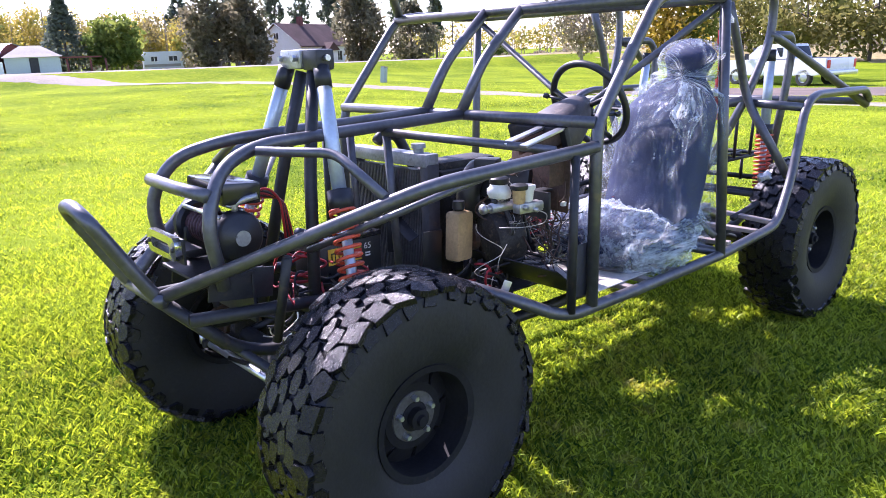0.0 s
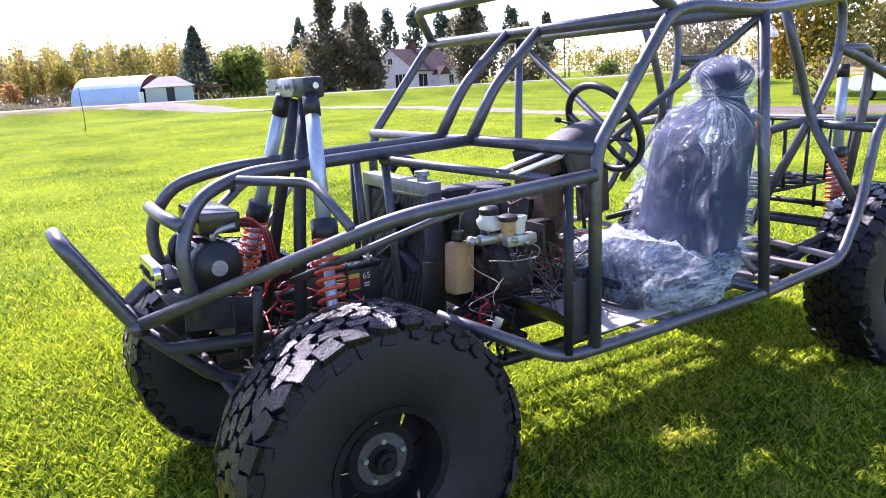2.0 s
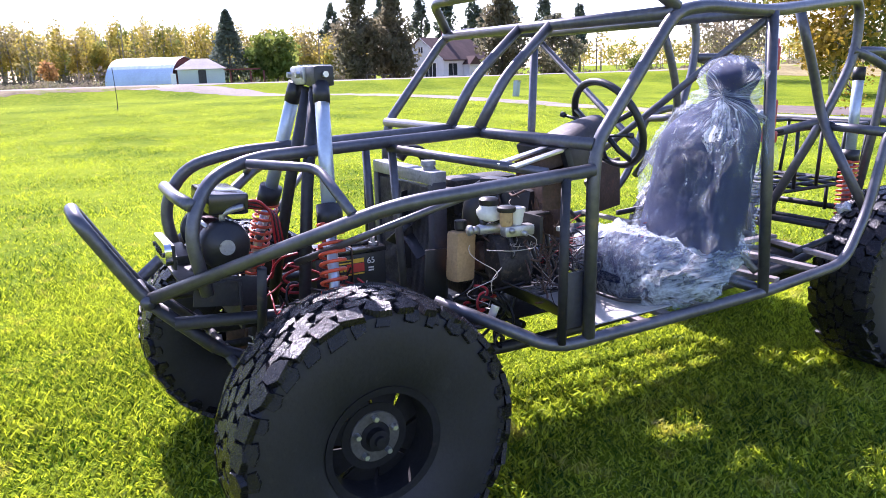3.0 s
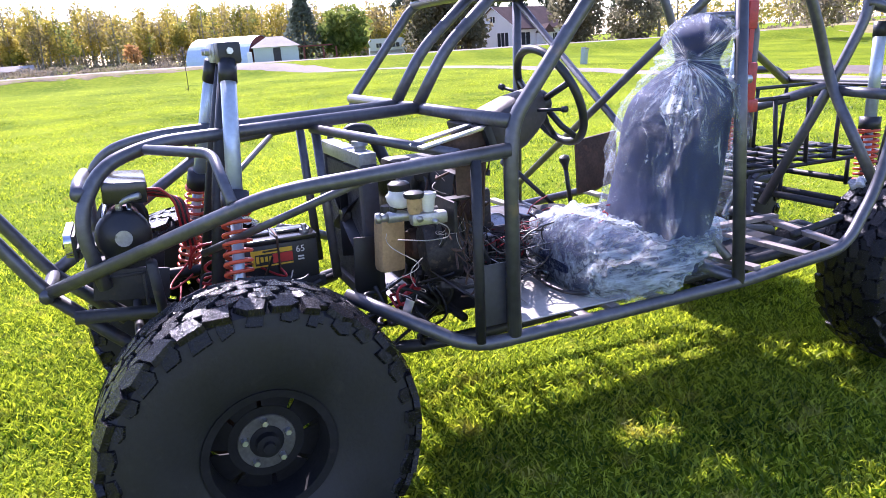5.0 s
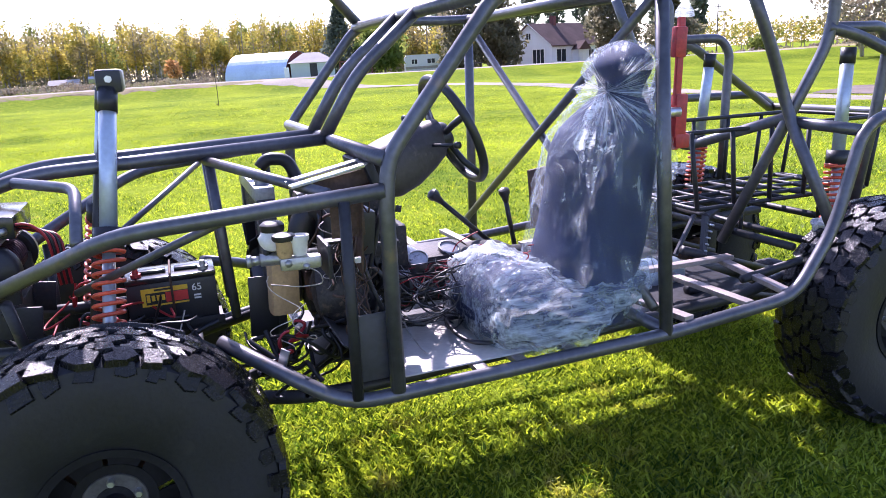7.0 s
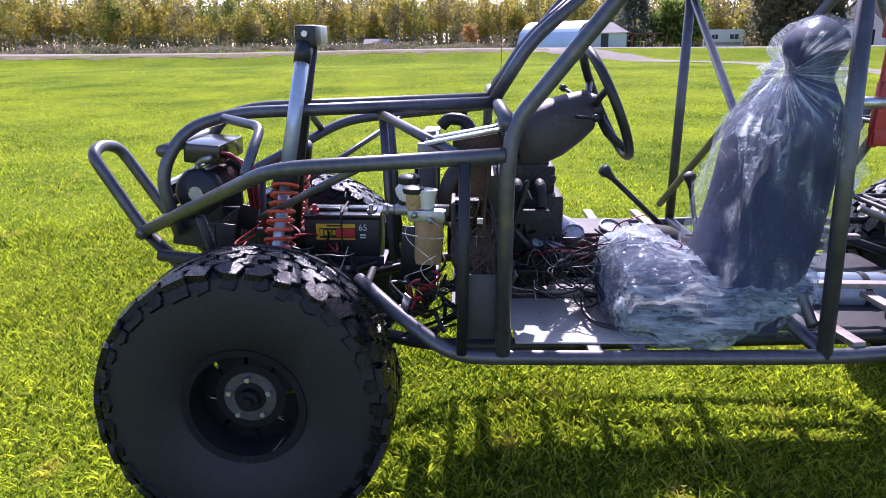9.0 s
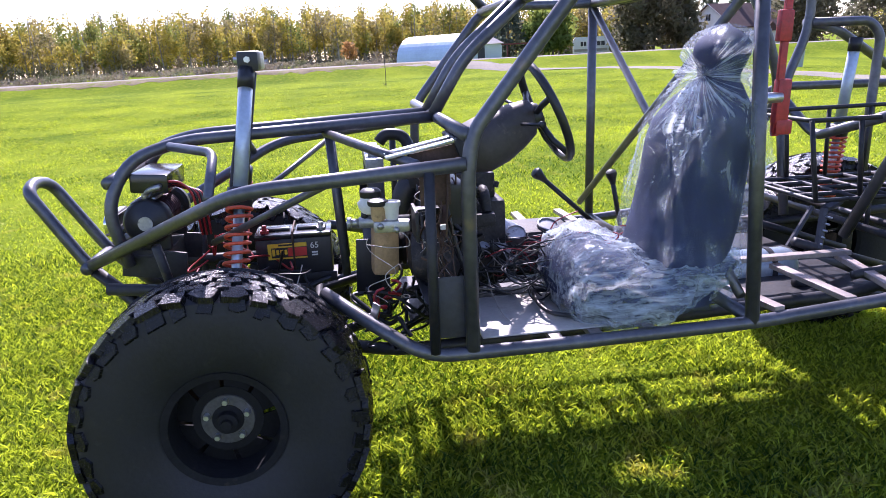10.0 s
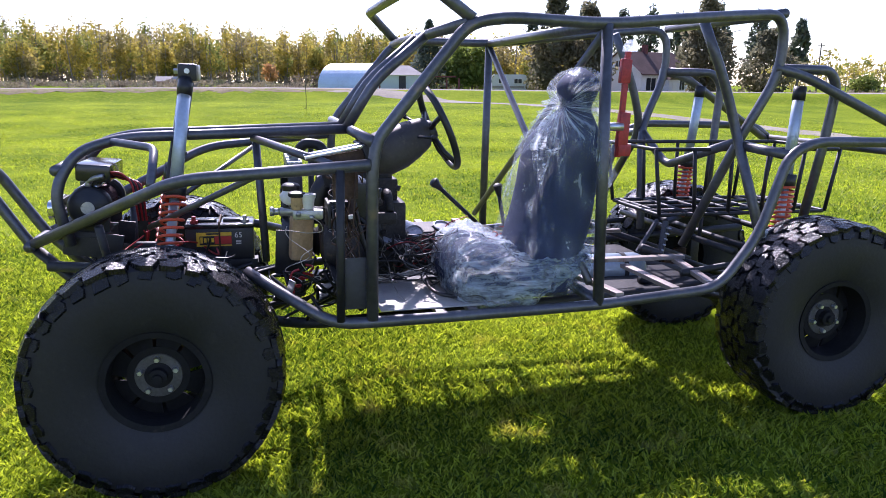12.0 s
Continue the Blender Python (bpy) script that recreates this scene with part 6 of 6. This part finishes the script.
# ---- seat under a plastic bag ----
SEAT_BACK = ((0.76, 4.80, 2.60, 0.18, 0.235), (0.95, 4.84, 2.60, 0.195, 0.25), (1.07, 4.87, 2.60, 0.19, 0.255), (1.20, 4.885, 2.59, 0.182, 0.252), (1.32, 4.895, 2.58, 0.178, 0.25), (1.40, 4.905, 2.565, 0.166, 0.238), (1.455, 4.915, 2.55, 0.138, 0.205), (1.51, 4.92, 2.525, 0.104, 0.155), (1.55, 4.925, 2.505, 0.084, 0.118), (1.63, 4.925, 2.49, 0.105, 0.145), (1.675, 4.93, 2.495, 0.085, 0.12), (1.705, 4.935, 2.50, 0.045, 0.07), (1.715, 4.94, 2.505, 0.01, 0.02))
SEAT_PAD = ((4.37, 0.825, 0.05, 0.15), (4.392, 0.835, 0.105, 0.21), (4.425, 0.845, 0.142, 0.255), (4.50, 0.86, 0.155, 0.275), (4.60, 0.845, 0.130, 0.285), (4.72, 0.835, 0.105, 0.29), (4.84, 0.86, 0.09, 0.285), (4.94, 0.885, 0.075, 0.265), (5.0, 0.895, 0.055, 0.23), (5.015, 0.90, 0.03, 0.17))


def seat_shell(back, n_ring, n_side, shrink, folds):
    """A lofted form of the backrest or the cushion; folds moves its points as creased film does."""
    bm = bmesh.new()
    rows = spline(SEAT_BACK if back else SEAT_PAD, n_ring)
    rings = []
    for row in rows:
        ring = []
        for k in range(n_side):
            a = 2 * math.pi * k / n_side
            c, s = math.copysign(abs(math.cos(a)) ** 0.75, math.cos(a)), math.copysign(abs(math.sin(a)) ** 0.75, math.sin(a))
            if back:
                z, cx, cy, hx, hy = row
                p = V(cx + c * max(hx - shrink, 0.004), cy + s * max(hy - shrink, 0.004), z)
                out = V(c, s, 0)
            else:
                x, cz, hz, hy = row
                p = V(x, 2.635 + c * max(hy - shrink, 0.004), cz + s * max(hz - shrink, 0.004))
                out = V(0, c, s)
            ring.append(bm.verts.new(p + out.normalized() * folds(p)))
        rings.append(ring)
    for a, b in zip(rings, rings[1:]):
        for k in range(n_side):
            bm.faces.new((a[k], a[(k + 1) % n_side], b[(k + 1) % n_side], b[k]))
    bm.faces.new(rings[0][::-1]), bm.faces.new(rings[-1])
    bmesh.ops.recalc_face_normals(bm, faces=bm.faces[:])
    return bm


KNOT = V(4.845, 2.46, 1.553)


def ridge(v):
    return (1 - abs(noise.noise(v))) ** 3


def back_folds(p):
    d = p - KNOT
    r = d.length
    a = math.atan2(0.85 * d.x - 0.5 * d.y, -d.z)
    near = min(r / 0.08, 1)
    rays = (1 - abs(math.sin(a * 5.5 + 1.6 * noise.noise(p * 4)))) ** 2 * 0.040 * math.exp(-r * 4.5) * near
    broad = 0.018 * noise.noise(V(p.x * 3 + 4, p.y * 4, p.z * 3))
    crease = ridge(V(p.x * 5 + 7 + p.z * 1.5, p.y * 5 + p.z * 2, p.z * 2.5)) ** 2 * 0.036 + ridge(V(p.x * 13, p.y * 13 - p.z * 3, p.z * 5)) ** 2 * 0.016 + ridge(V(p.x * 22 + p.z * 6, p.y * 22, p.z * 9)) ** 3 * 0.008
    pull = -0.02 * math.exp(-(r / 0.05) ** 2)
    hood = 0.45 if p.z > KNOT.z + 0.02 else 1.0
    return rays * hood + (broad + crease) * near * hood + pull - 0.012


def pad_folds(p):
    sag = 0.02 * noise.noise(V(p.x * 5, p.y * 4, p.z * 5))
    long = ridge(V(p.x * 3.5 + p.y * 3, p.y * 7, p.z * 8)) ** 2 * 0.03
    small = ridge(V(p.x * 7 + 3, p.y * 13 - p.x * 5, p.z * 14)) ** 2 * 0.018 + ridge(V(p.x * 20, p.y * 22 - p.x * 9, p.z * 22)) ** 3 * 0.009
    skirt = 0.035 * max(0.0, min(1.0, (2.55 - p.y) / 0.2)) * max(0.0, min(1.0, (0.86 - p.z) / 0.1))
    return sag + long + small + skirt - 0.014


def film_material(name, radial, thin, thick, lo, hi):
    """Clear film: see-through where smooth, glossy; its milky crease streaks also paint in sun highlights."""
    m = bpy.data.materials.new(name)
    m.use_nodes = True
    n, l = m.node_tree.nodes, m.node_tree.links
    b = n["Principled BSDF"]
    b.inputs["Base Color"].default_value = (0.70, 0.82, 0.87, 1)
    b.inputs["Roughness"].default_value = 0.13
    b.inputs["Specular IOR Level"].default_value = 0.8
    tr = n.new("ShaderNodeBsdfTransparent")
    tr.inputs[0].default_value = (0.95, 0.97, 0.99, 1)
    tc = n.new("ShaderNodeTexCoord")
    vec = tc.outputs["Object"]
    if radial:
        # creases fan out from the knot
        off, sep, ang, com, ln = n.new("ShaderNodeVectorMath"), n.new("ShaderNodeSeparateXYZ"), n.new("ShaderNodeMath"), n.new("ShaderNodeCombineXYZ"), n.new("ShaderNodeVectorMath")
        off.operation, off.inputs[1].default_value, ang.operation, ln.operation = "SUBTRACT", KNOT, "ARCTAN2", "LENGTH"
        l.new(vec, off.inputs[0]), l.new(off.outputs[0], sep.inputs[0]), l.new(off.outputs[0], ln.inputs[0])
        side, up = n.new("ShaderNodeVectorMath"), n.new("ShaderNodeMath")
        side.operation, side.inputs[1].default_value = "DOT_PRODUCT", (0.85, -0.5, 0.0)
        up.operation, up.inputs[1].default_value = "MULTIPLY", -1.0
        l.new(off.outputs[0], side.inputs[0]), l.new(sep.outputs[2], up.inputs[0])
        l.new(side.outputs["Value"], ang.inputs[0]), l.new(up.outputs[0], ang.inputs[1])
        l.new(ang.outputs[0], com.inputs[0]), l.new(ln.outputs["Value"], com.inputs[1]), l.new(sep.outputs[0], com.inputs[2])
        vec = com.outputs[0]
    parts = []
    plain = tc.outputs["Object"]
    scales = ((8.0, 1.4, 0.8), (26.0, 3.0, 1.6)) if radial else ((3.0, 15.0, 15.0), (7.0, 55.0, 55.0))
    for sc, rough in zip(scales, (0.5, 0.6)):
        mp, nz = n.new("ShaderNodeMapping"), n.new("ShaderNodeTexNoise")
        mp.inputs["Scale"].default_value = sc
        mp.inputs["Rotation"].default_value = (0, 0, 0.0 if radial else 0.5)
        nz.inputs["Scale"].default_value, nz.inputs["Detail"].default_value, nz.inputs["Roughness"].default_value, nz.inputs["Distortion"].default_value = 1.0, 3.0, rough, 0.7
        l.new(vec, mp.inputs[0]), l.new(mp.outputs[0], nz.inputs["Vector"])
        if radial:
            # away from the knot the film hangs in crossing, broken folds
            mp2, nz2, blend, far_off = n.new("ShaderNodeMapping"), n.new("ShaderNodeTexNoise"), n.new("ShaderNodeMix"), n.new("ShaderNodeMapRange")
            mp2.inputs["Scale"].default_value = (sc[0] * 1.1, sc[0] * 1.1, sc[0] * 0.36)
            mp2.inputs["Rotation"].default_value = (0.25, 0.35, 0.2)
            nz2.inputs["Scale"].default_value, nz2.inputs["Detail"].default_value, nz2.inputs["Roughness"].default_value, nz2.inputs["Distortion"].default_value = 1.0, 3.0, rough, 1.4
            far_off.inputs[1].default_value, far_off.inputs[2].default_value = 0.08, 0.26
            l.new(plain, mp2.inputs[0]), l.new(mp2.outputs[0], nz2.inputs["Vector"])
            l.new(ln.outputs["Value"], far_off.inputs[0]), l.new(far_off.outputs[0], blend.inputs[0])
            l.new(nz.outputs[0], blend.inputs[2]), l.new(nz2.outputs[0], blend.inputs[3])
            nz = blend
        parts.append(nz)
    av = n.new("ShaderNodeMath")
    av.operation, av.inputs[1].default_value = "MULTIPLY_ADD", 0.55
    half = n.new("ShaderNodeMath")
    half.operation, half.inputs[1].default_value = "MULTIPLY", 0.45
    l.new(parts[1].outputs[0], half.inputs[0])
    l.new(parts[0].outputs[0], av.inputs[0]), l.new(half.outputs[0], av.inputs[2])
    # noise streaks turn opaque white, standing in for glints on the folds
    mr = n.new("ShaderNodeMapRange")
    mr.interpolation_type = "SMOOTHSTEP"
    mr.inputs[1].default_value, mr.inputs[2].default_value, mr.inputs[3].default_value, mr.inputs[4].default_value = lo, hi, thin, thick
    l.new(av.outputs[0], mr.inputs[0])
    bp = n.new("ShaderNodeBump")
    bp.inputs["Strength"].default_value, bp.inputs["Distance"].default_value = 0.8, 0.025
    l.new(av.outputs[0], bp.inputs["Height"]), l.new(bp.outputs[0], b.inputs["Normal"])
    tl, mt = n.new("ShaderNodeBsdfTranslucent"), n.new("ShaderNodeMixShader")
    tl.inputs[0].default_value = (0.88, 0.93, 0.98, 1)
    mt.inputs[0].default_value = 0.5
    l.new(bp.outputs[0], tl.inputs["Normal"]), l.new(b.outputs[0], mt.inputs[1]), l.new(tl.outputs[0], mt.inputs[2])
    ms = n.new("ShaderNodeMixShader")
    if radial:
        # gathered film is thicker towards the knot; this also whitens the painted bright rays
        gain, thick_mul = n.new("ShaderNodeMapRange"), n.new("ShaderNodeMath")
        gain.inputs[1].default_value, gain.inputs[2].default_value, gain.inputs[3].default_value, gain.inputs[4].default_value = 0.02, 0.26, 3.0, 0.95
        thick_mul.operation, thick_mul.use_clamp = "MULTIPLY", True
        l.new(ln.outputs["Value"], gain.inputs[0]), l.new(gain.outputs[0], thick_mul.inputs[0]), l.new(mr.outputs[0], thick_mul.inputs[1])
        # the bag's mouth stands open before the headrest
        mouth, lid, cut = n.new("ShaderNodeVectorMath"), n.new("ShaderNodeMapRange"), n.new("ShaderNodeMath")
        mouth.operation, mouth.inputs[1].default_value, cut.operation = "DISTANCE", (4.835, 2.425, 1.625), "MULTIPLY"
        lid.inputs[1].default_value, lid.inputs[2].default_value, lid.inputs[3].default_value = 0.045, 0.075, 0.05
        l.new(plain, mouth.inputs[0]), l.new(mouth.outputs["Value"], lid.inputs[0])
        l.new(thick_mul.outputs[0], cut.inputs[0]), l.new(lid.outputs[0], cut.inputs[1])
        mr = cut
    l.new(mr.outputs[0], ms.inputs[0]), l.new(tr.outputs[0], ms.inputs[1]), l.new(mt.outputs[0], ms.inputs[2])
    l.new(ms.outputs[0], n["Material Output"].inputs[0])
    return m


M_FILM = film_material("clear_plastic_film", True, 0.055, 0.54, 0.44, 0.78)
M_FILM_TAIL = film_material("gathered_film", False, 0.08, 0.75, 0.46, 0.60)
M_FILM_PAD = film_material("clear_crumpled_film", False, 0.20, 0.95, 0.42, 0.68)


def seat():
    t = thing("driver_seat", "dark blue bucket seat wrapped in crumpled clear plastic bag", "seat")
    t.location = (0.015, 0.015, 0)
    part("backrest", seat_shell(True, 40, 32, 0.03, lambda p: 0.0), M_SEAT, t)
    part("cushion", seat_shell(False, 30, 32, 0.03, lambda p: 0.0), M_SEAT, t)
    part("plastic_cover", seat_shell(True, 130, 128, 0.0, back_folds), M_FILM, t, "clear crumpled film tied below the headrest", angle=80)
    part("cushion_cover", seat_shell(False, 120, 120, 0.0, pad_folds), M_FILM_PAD, t, "clear crumpled film over the cushion", angle=80)
    bm = bmesh.new()
    n = 40
    rows = []
    for i in range(n + 1):
        f = i / n
        w = 0.014 + 0.055 * min(f * 1.8, 1) - 0.13 * max(f - 0.6, 0) - 0.004 * math.sin(f * 19)
        row = []
        for k in range(15):
            s = k / 14 - 0.5
            fold = 0.016 * math.sin(s * 26 + 3 * f) * min(f * 4, 1) + 0.012 * noise.noise(V(s * 9, f * 7, 2))
            q = min(f / 0.3, 1.0)
            row.append(bm.verts.new((4.83 - 0.07 * q - 0.035 * f + fold * 0.7 + s * w * 1.3, 2.475 - 0.095 * q + fold * 0.7 - s * 1.5 * w, 1.56 - 0.31 * f - 0.05 * f * f * math.sin(s * 7 + 1))))
        rows.append(row)
    for a, b in zip(rows, rows[1:]):
        for k in range(14):
            bm.faces.new((a[k], a[k + 1], b[k + 1], b[k]))
    part("bag_tail", bm, M_FILM_TAIL, t, "gathered loose end of the bag")
    for yy in (2.45, 2.84):
        part("seat_rail", boxes(((4.68, yy, 0.748), (0.46, 0.03, 0.03), None, 0.004)), M_DARK, t)
    bm = bmesh.new()
    sweep(bm, rounded_path([(4.42, 2.46, 0.745), (4.33, 2.47, 0.76), (4.31, 2.56, 0.765), (4.33, 2.72, 0.765), (4.44, 2.74, 0.75)], 0.04), 0.008, 10)
    part("slide_handle", bm, M_BLACK, t)


seat()
wires("battery_cable", 3, (3.68, 2.55, 0.72), (3.86, 2.72, 0.88), 29, M_REDWIRE, 0.0045, "red battery cables below the brake cylinder", 0.04)
wires("loose_wiring", 10, (3.90, 2.45, 0.80), (4.03, 2.80, 1.26), 30, M_RUST, 0.004, "brown hoses and wires behind the dash", 0.04)
wires("loose_wiring", 8, (2.92, 2.78, 0.55), (3.45, 2.98, 0.86), 31, M_WIRE, 0.0025, "pale brake lines between the front wheels", 0.05)
wires("brake_hose", 7, (2.95, 2.78, 0.52), (3.6, 3.4, 0.80), 32, M_BLACK, 0.008, "black hoses between the front wheels", 0.07)
for yy, s in ((2.775, 1), (2 * YC - 2.775, -1)):
    k = new("steering_knuckle")
    k.parent = buggy
    bm = boxes(((3.16, yy, 0.49), (0.11, 0.05, 0.24), (0, 8, 0), 0.015), ((3.05, yy + 0.01 * s, 0.50), (0.16, 0.03, 0.035), None, 0.008))
    part("knuckle_body", bm, M_ENGINE, k)
    for zz in (0.385, 0.60):
        bm = bmesh.new()
        lathe(bm, [(0.0, 0.03), (0.022, 0.028), (0.028, 0.012), (0.028, -0.01), (0.02, -0.025), (0.0, -0.03)], (3.16, yy + 0.035 * s, zz), (0, 0, 1), 16)
        part("ball_joint", bm, M_RUST, k)
    bm = bmesh.new()
    rod(bm, (2.98, yy - 0.01 * s, 0.50), (2.98, yy - 0.01 * s, 0.545), 0.014, 10)
    part("rod_end", bm, M_GALV, k)
tube("track_bar", [(3.30, 2.80, 0.56), (3.42, 3.05, 0.60), (3.40, 3.40, 0.72)], R2, M_DARK, buggy)
# pedals over the toe board
for yy in (2.56, 2.68):
    pd = new("pedal")
    pd.parent = buggy
    bm = bmesh.new()
    sweep(bm, rounded_path([(3.99, yy, 1.20), (4.03, yy, 1.0), (4.07, yy, 0.90)], 0.06), 0.008, 8)
    part("pedal_arm", bm, M_DARK, pd)
    part("pedal_pad", boxes(((4.08, yy, 0.885), (0.014, 0.06, 0.05), (0, 25, 0), 0.004)), M_BLACK, pd)


# ---- behind the seat ----
def jack():
    t = thing("farm_jack", "red steel farm jack standing behind the door pillar", "jack")
    bm = boxes(((5.13, 2.46, 1.56), (0.024, 0.016, 0.44), (0, 2, 0), 0.003))
    part("jack_bar", bm, M_RED, t)
    part("jack_body", boxes(((5.138, 2.46, 1.455), (0.048, 0.035, 0.15), (0, 2, 0), 0.008)), M_RED, t)
    part("jack_foot", boxes(((5.145, 2.46, 1.37), (0.06, 0.04, 0.05), (0, 2, 0), 0.008)), M_RED, t)
    part("jack_clamp", boxes(((5.13, 2.46, 1.70), (0.045, 0.03, 0.10), (0, 2, 0), 0.006)), M_RED, t)
    bm = bmesh.new()
    rod(bm, (5.05, 2.45, 1.47), (5.13, 2.45, 1.47), 0.018, 14)
    part("mount_pin", bm, M_GALV, t)
    bm = bmesh.new()
    lathe(bm, [(0.0, 0.05), (0.012, 0.045), (0.03, 0.02), (0.032, 0.0), (0.0, 0.0)], (5.14, 2.45, 1.78), (0, 0, 1), 14)
    part("top_bag", bm, M_FILM_PAD, t)


jack()


def cargo_basket():
    t = thing("cargo_basket", "welded basket of thin dark steel tube behind the cab", "basket")
    x0, x1, y0, y1, z0, z1 = 5.58, 6.70, 2.92, 3.44, 0.99, 1.33
    r = 0.0105
    def bar(name, a, b):
        bm = bmesh.new()
        rod(bm, a, b, r, 8)
        part(name, bm, M_DARK, t)
    for z in (z0, z1):
        bm = bmesh.new()
        k = 0.05 if z == z0 else 0.0
        sweep(bm, rounded_path([(x0 + 0.2, y0, z), (x1 - k, y0, z), (x1 - k, y1, z), (x0 + k, y1, z), (x0 + k, y0, z), (x0 + 0.2, y0, z)], 0.03), r, 8)
        part("basket_rail", bm, M_DARK, t)
    for k in range(6):
        f = k / 5
        xa, xb = x0 + 0.05 + (x1 - x0 - 0.1) * f, x0 + (x1 - x0) * f
        bar("basket_post", (xa, y0, z0), (xb, y0, z1))
        bar("basket_post", (xa, y1, z0), (xb, y1, z1))
    for k in range(7):
        x = x0 + 0.1 + (x1 - x0 - 0.2) * k / 6
        bar("floor_slat", (x, y0, z0), (x, y1, z0))
    for k in range(3):
        y = y0 + (y1 - y0) * (k + 1) / 4
        bar("floor_slat", (x0 + 0.05, y, z0), (x1 - 0.05, y, z0))
    for x in (x0 + 0.3, x1 - 0.35):
        for y in (y0, y1):
            bar("basket_leg", (x, y, 0.85), (x, y, z0))


cargo_basket()
t_tank = thing("air_tank", "pale blue-grey metal tank under the rear floor frame", "tank")
bm = bmesh.new()
lathe(bm, [(0.0, -0.28), (0.04, -0.275), (0.07, -0.25), (0.08, -0.22), (0.08, 0.22), (0.07, 0.25), (0.04, 0.275), (0.0, 0.28)], (5.32, 2.98, 0.70), (1, 0, 0), 26)
part("tank_shell", bm, material("pale_blue_paint", (0.35, 0.43, 0.5), 0.35, 0.3, 0.15, 6, 60, 0.1), t_tank)
for x in (5.18, 5.46):
    bm = bmesh.new()
    lathe(bm, [(0.082, -0.012), (0.084, -0.012), (0.084, 0.012), (0.082, 0.012), (0.082, -0.012)], (x, 2.98, 0.70), (1, 0, 0), 26)
    part("tank_band", bm, M_DARK, t_tank)
t_br = thing("bent_bracket", "bent dark steel bracket with a row of bolts", "bracket")
bm = bmesh.new()
for a, b, w in (((5.62, 2.86, 0.80), (5.66, 2.90, 0.96), 0.03), ((5.66, 2.90, 0.96), (5.76, 2.94, 0.98), 0.03), ((5.52, 2.92, 0.80), (5.64, 2.95, 0.96), 0.02)):
    a, b = V(*a), V(*b)
    sweep(bm, [a, b], w * 0.6, 6)
part("bracket_arm", bm, M_SIDE, t_br, smooth=False)
bm = bmesh.new()
for k in range(5):
    rod(bm, V(5.622 + 0.008 * k, 2.84, 0.82 + 0.028 * k), V(5.622 + 0.008 * k, 2.875, 0.82 + 0.028 * k), 0.005, 6)
part("bolt_row", bm, M_GALV, t_br)
t_pl = thing("scrap_plastic", "crumpled grey plastic bag on the rear spring mount", "plastic")
bm = bmesh.new()
bmesh.ops.create_icosphere(bm, subdivisions=3, radius=0.055)
for v in bm.verts:
    v.co *= 0.75 + 0.5 * noise.noise(v.co * 24)
bmesh.ops.translate(bm, vec=(6.02, 2.60, 0.93), verts=bm.verts[:])
part("crumpled_film", bm, material("grey_film", (0.45, 0.45, 0.45), 0.3, 0, 0.3, 20, 90, 0.5), t_pl, smooth=False)
t_pan = thing("upright_board", "dark board standing beside the far floor frame", "board")
part("board_panel", boxes(((5.36, 3.72, 0.98), (0.32, 0.02, 0.30), (0, -4, 12), 0.003)), M_RUST, t_pan)

# the frame and all that it carries take its stance
for ob in list(scene.objects):
    if ob not in setting and ob.parent is None:
        ob.matrix_basis = STANCE @ ob.matrix_basis
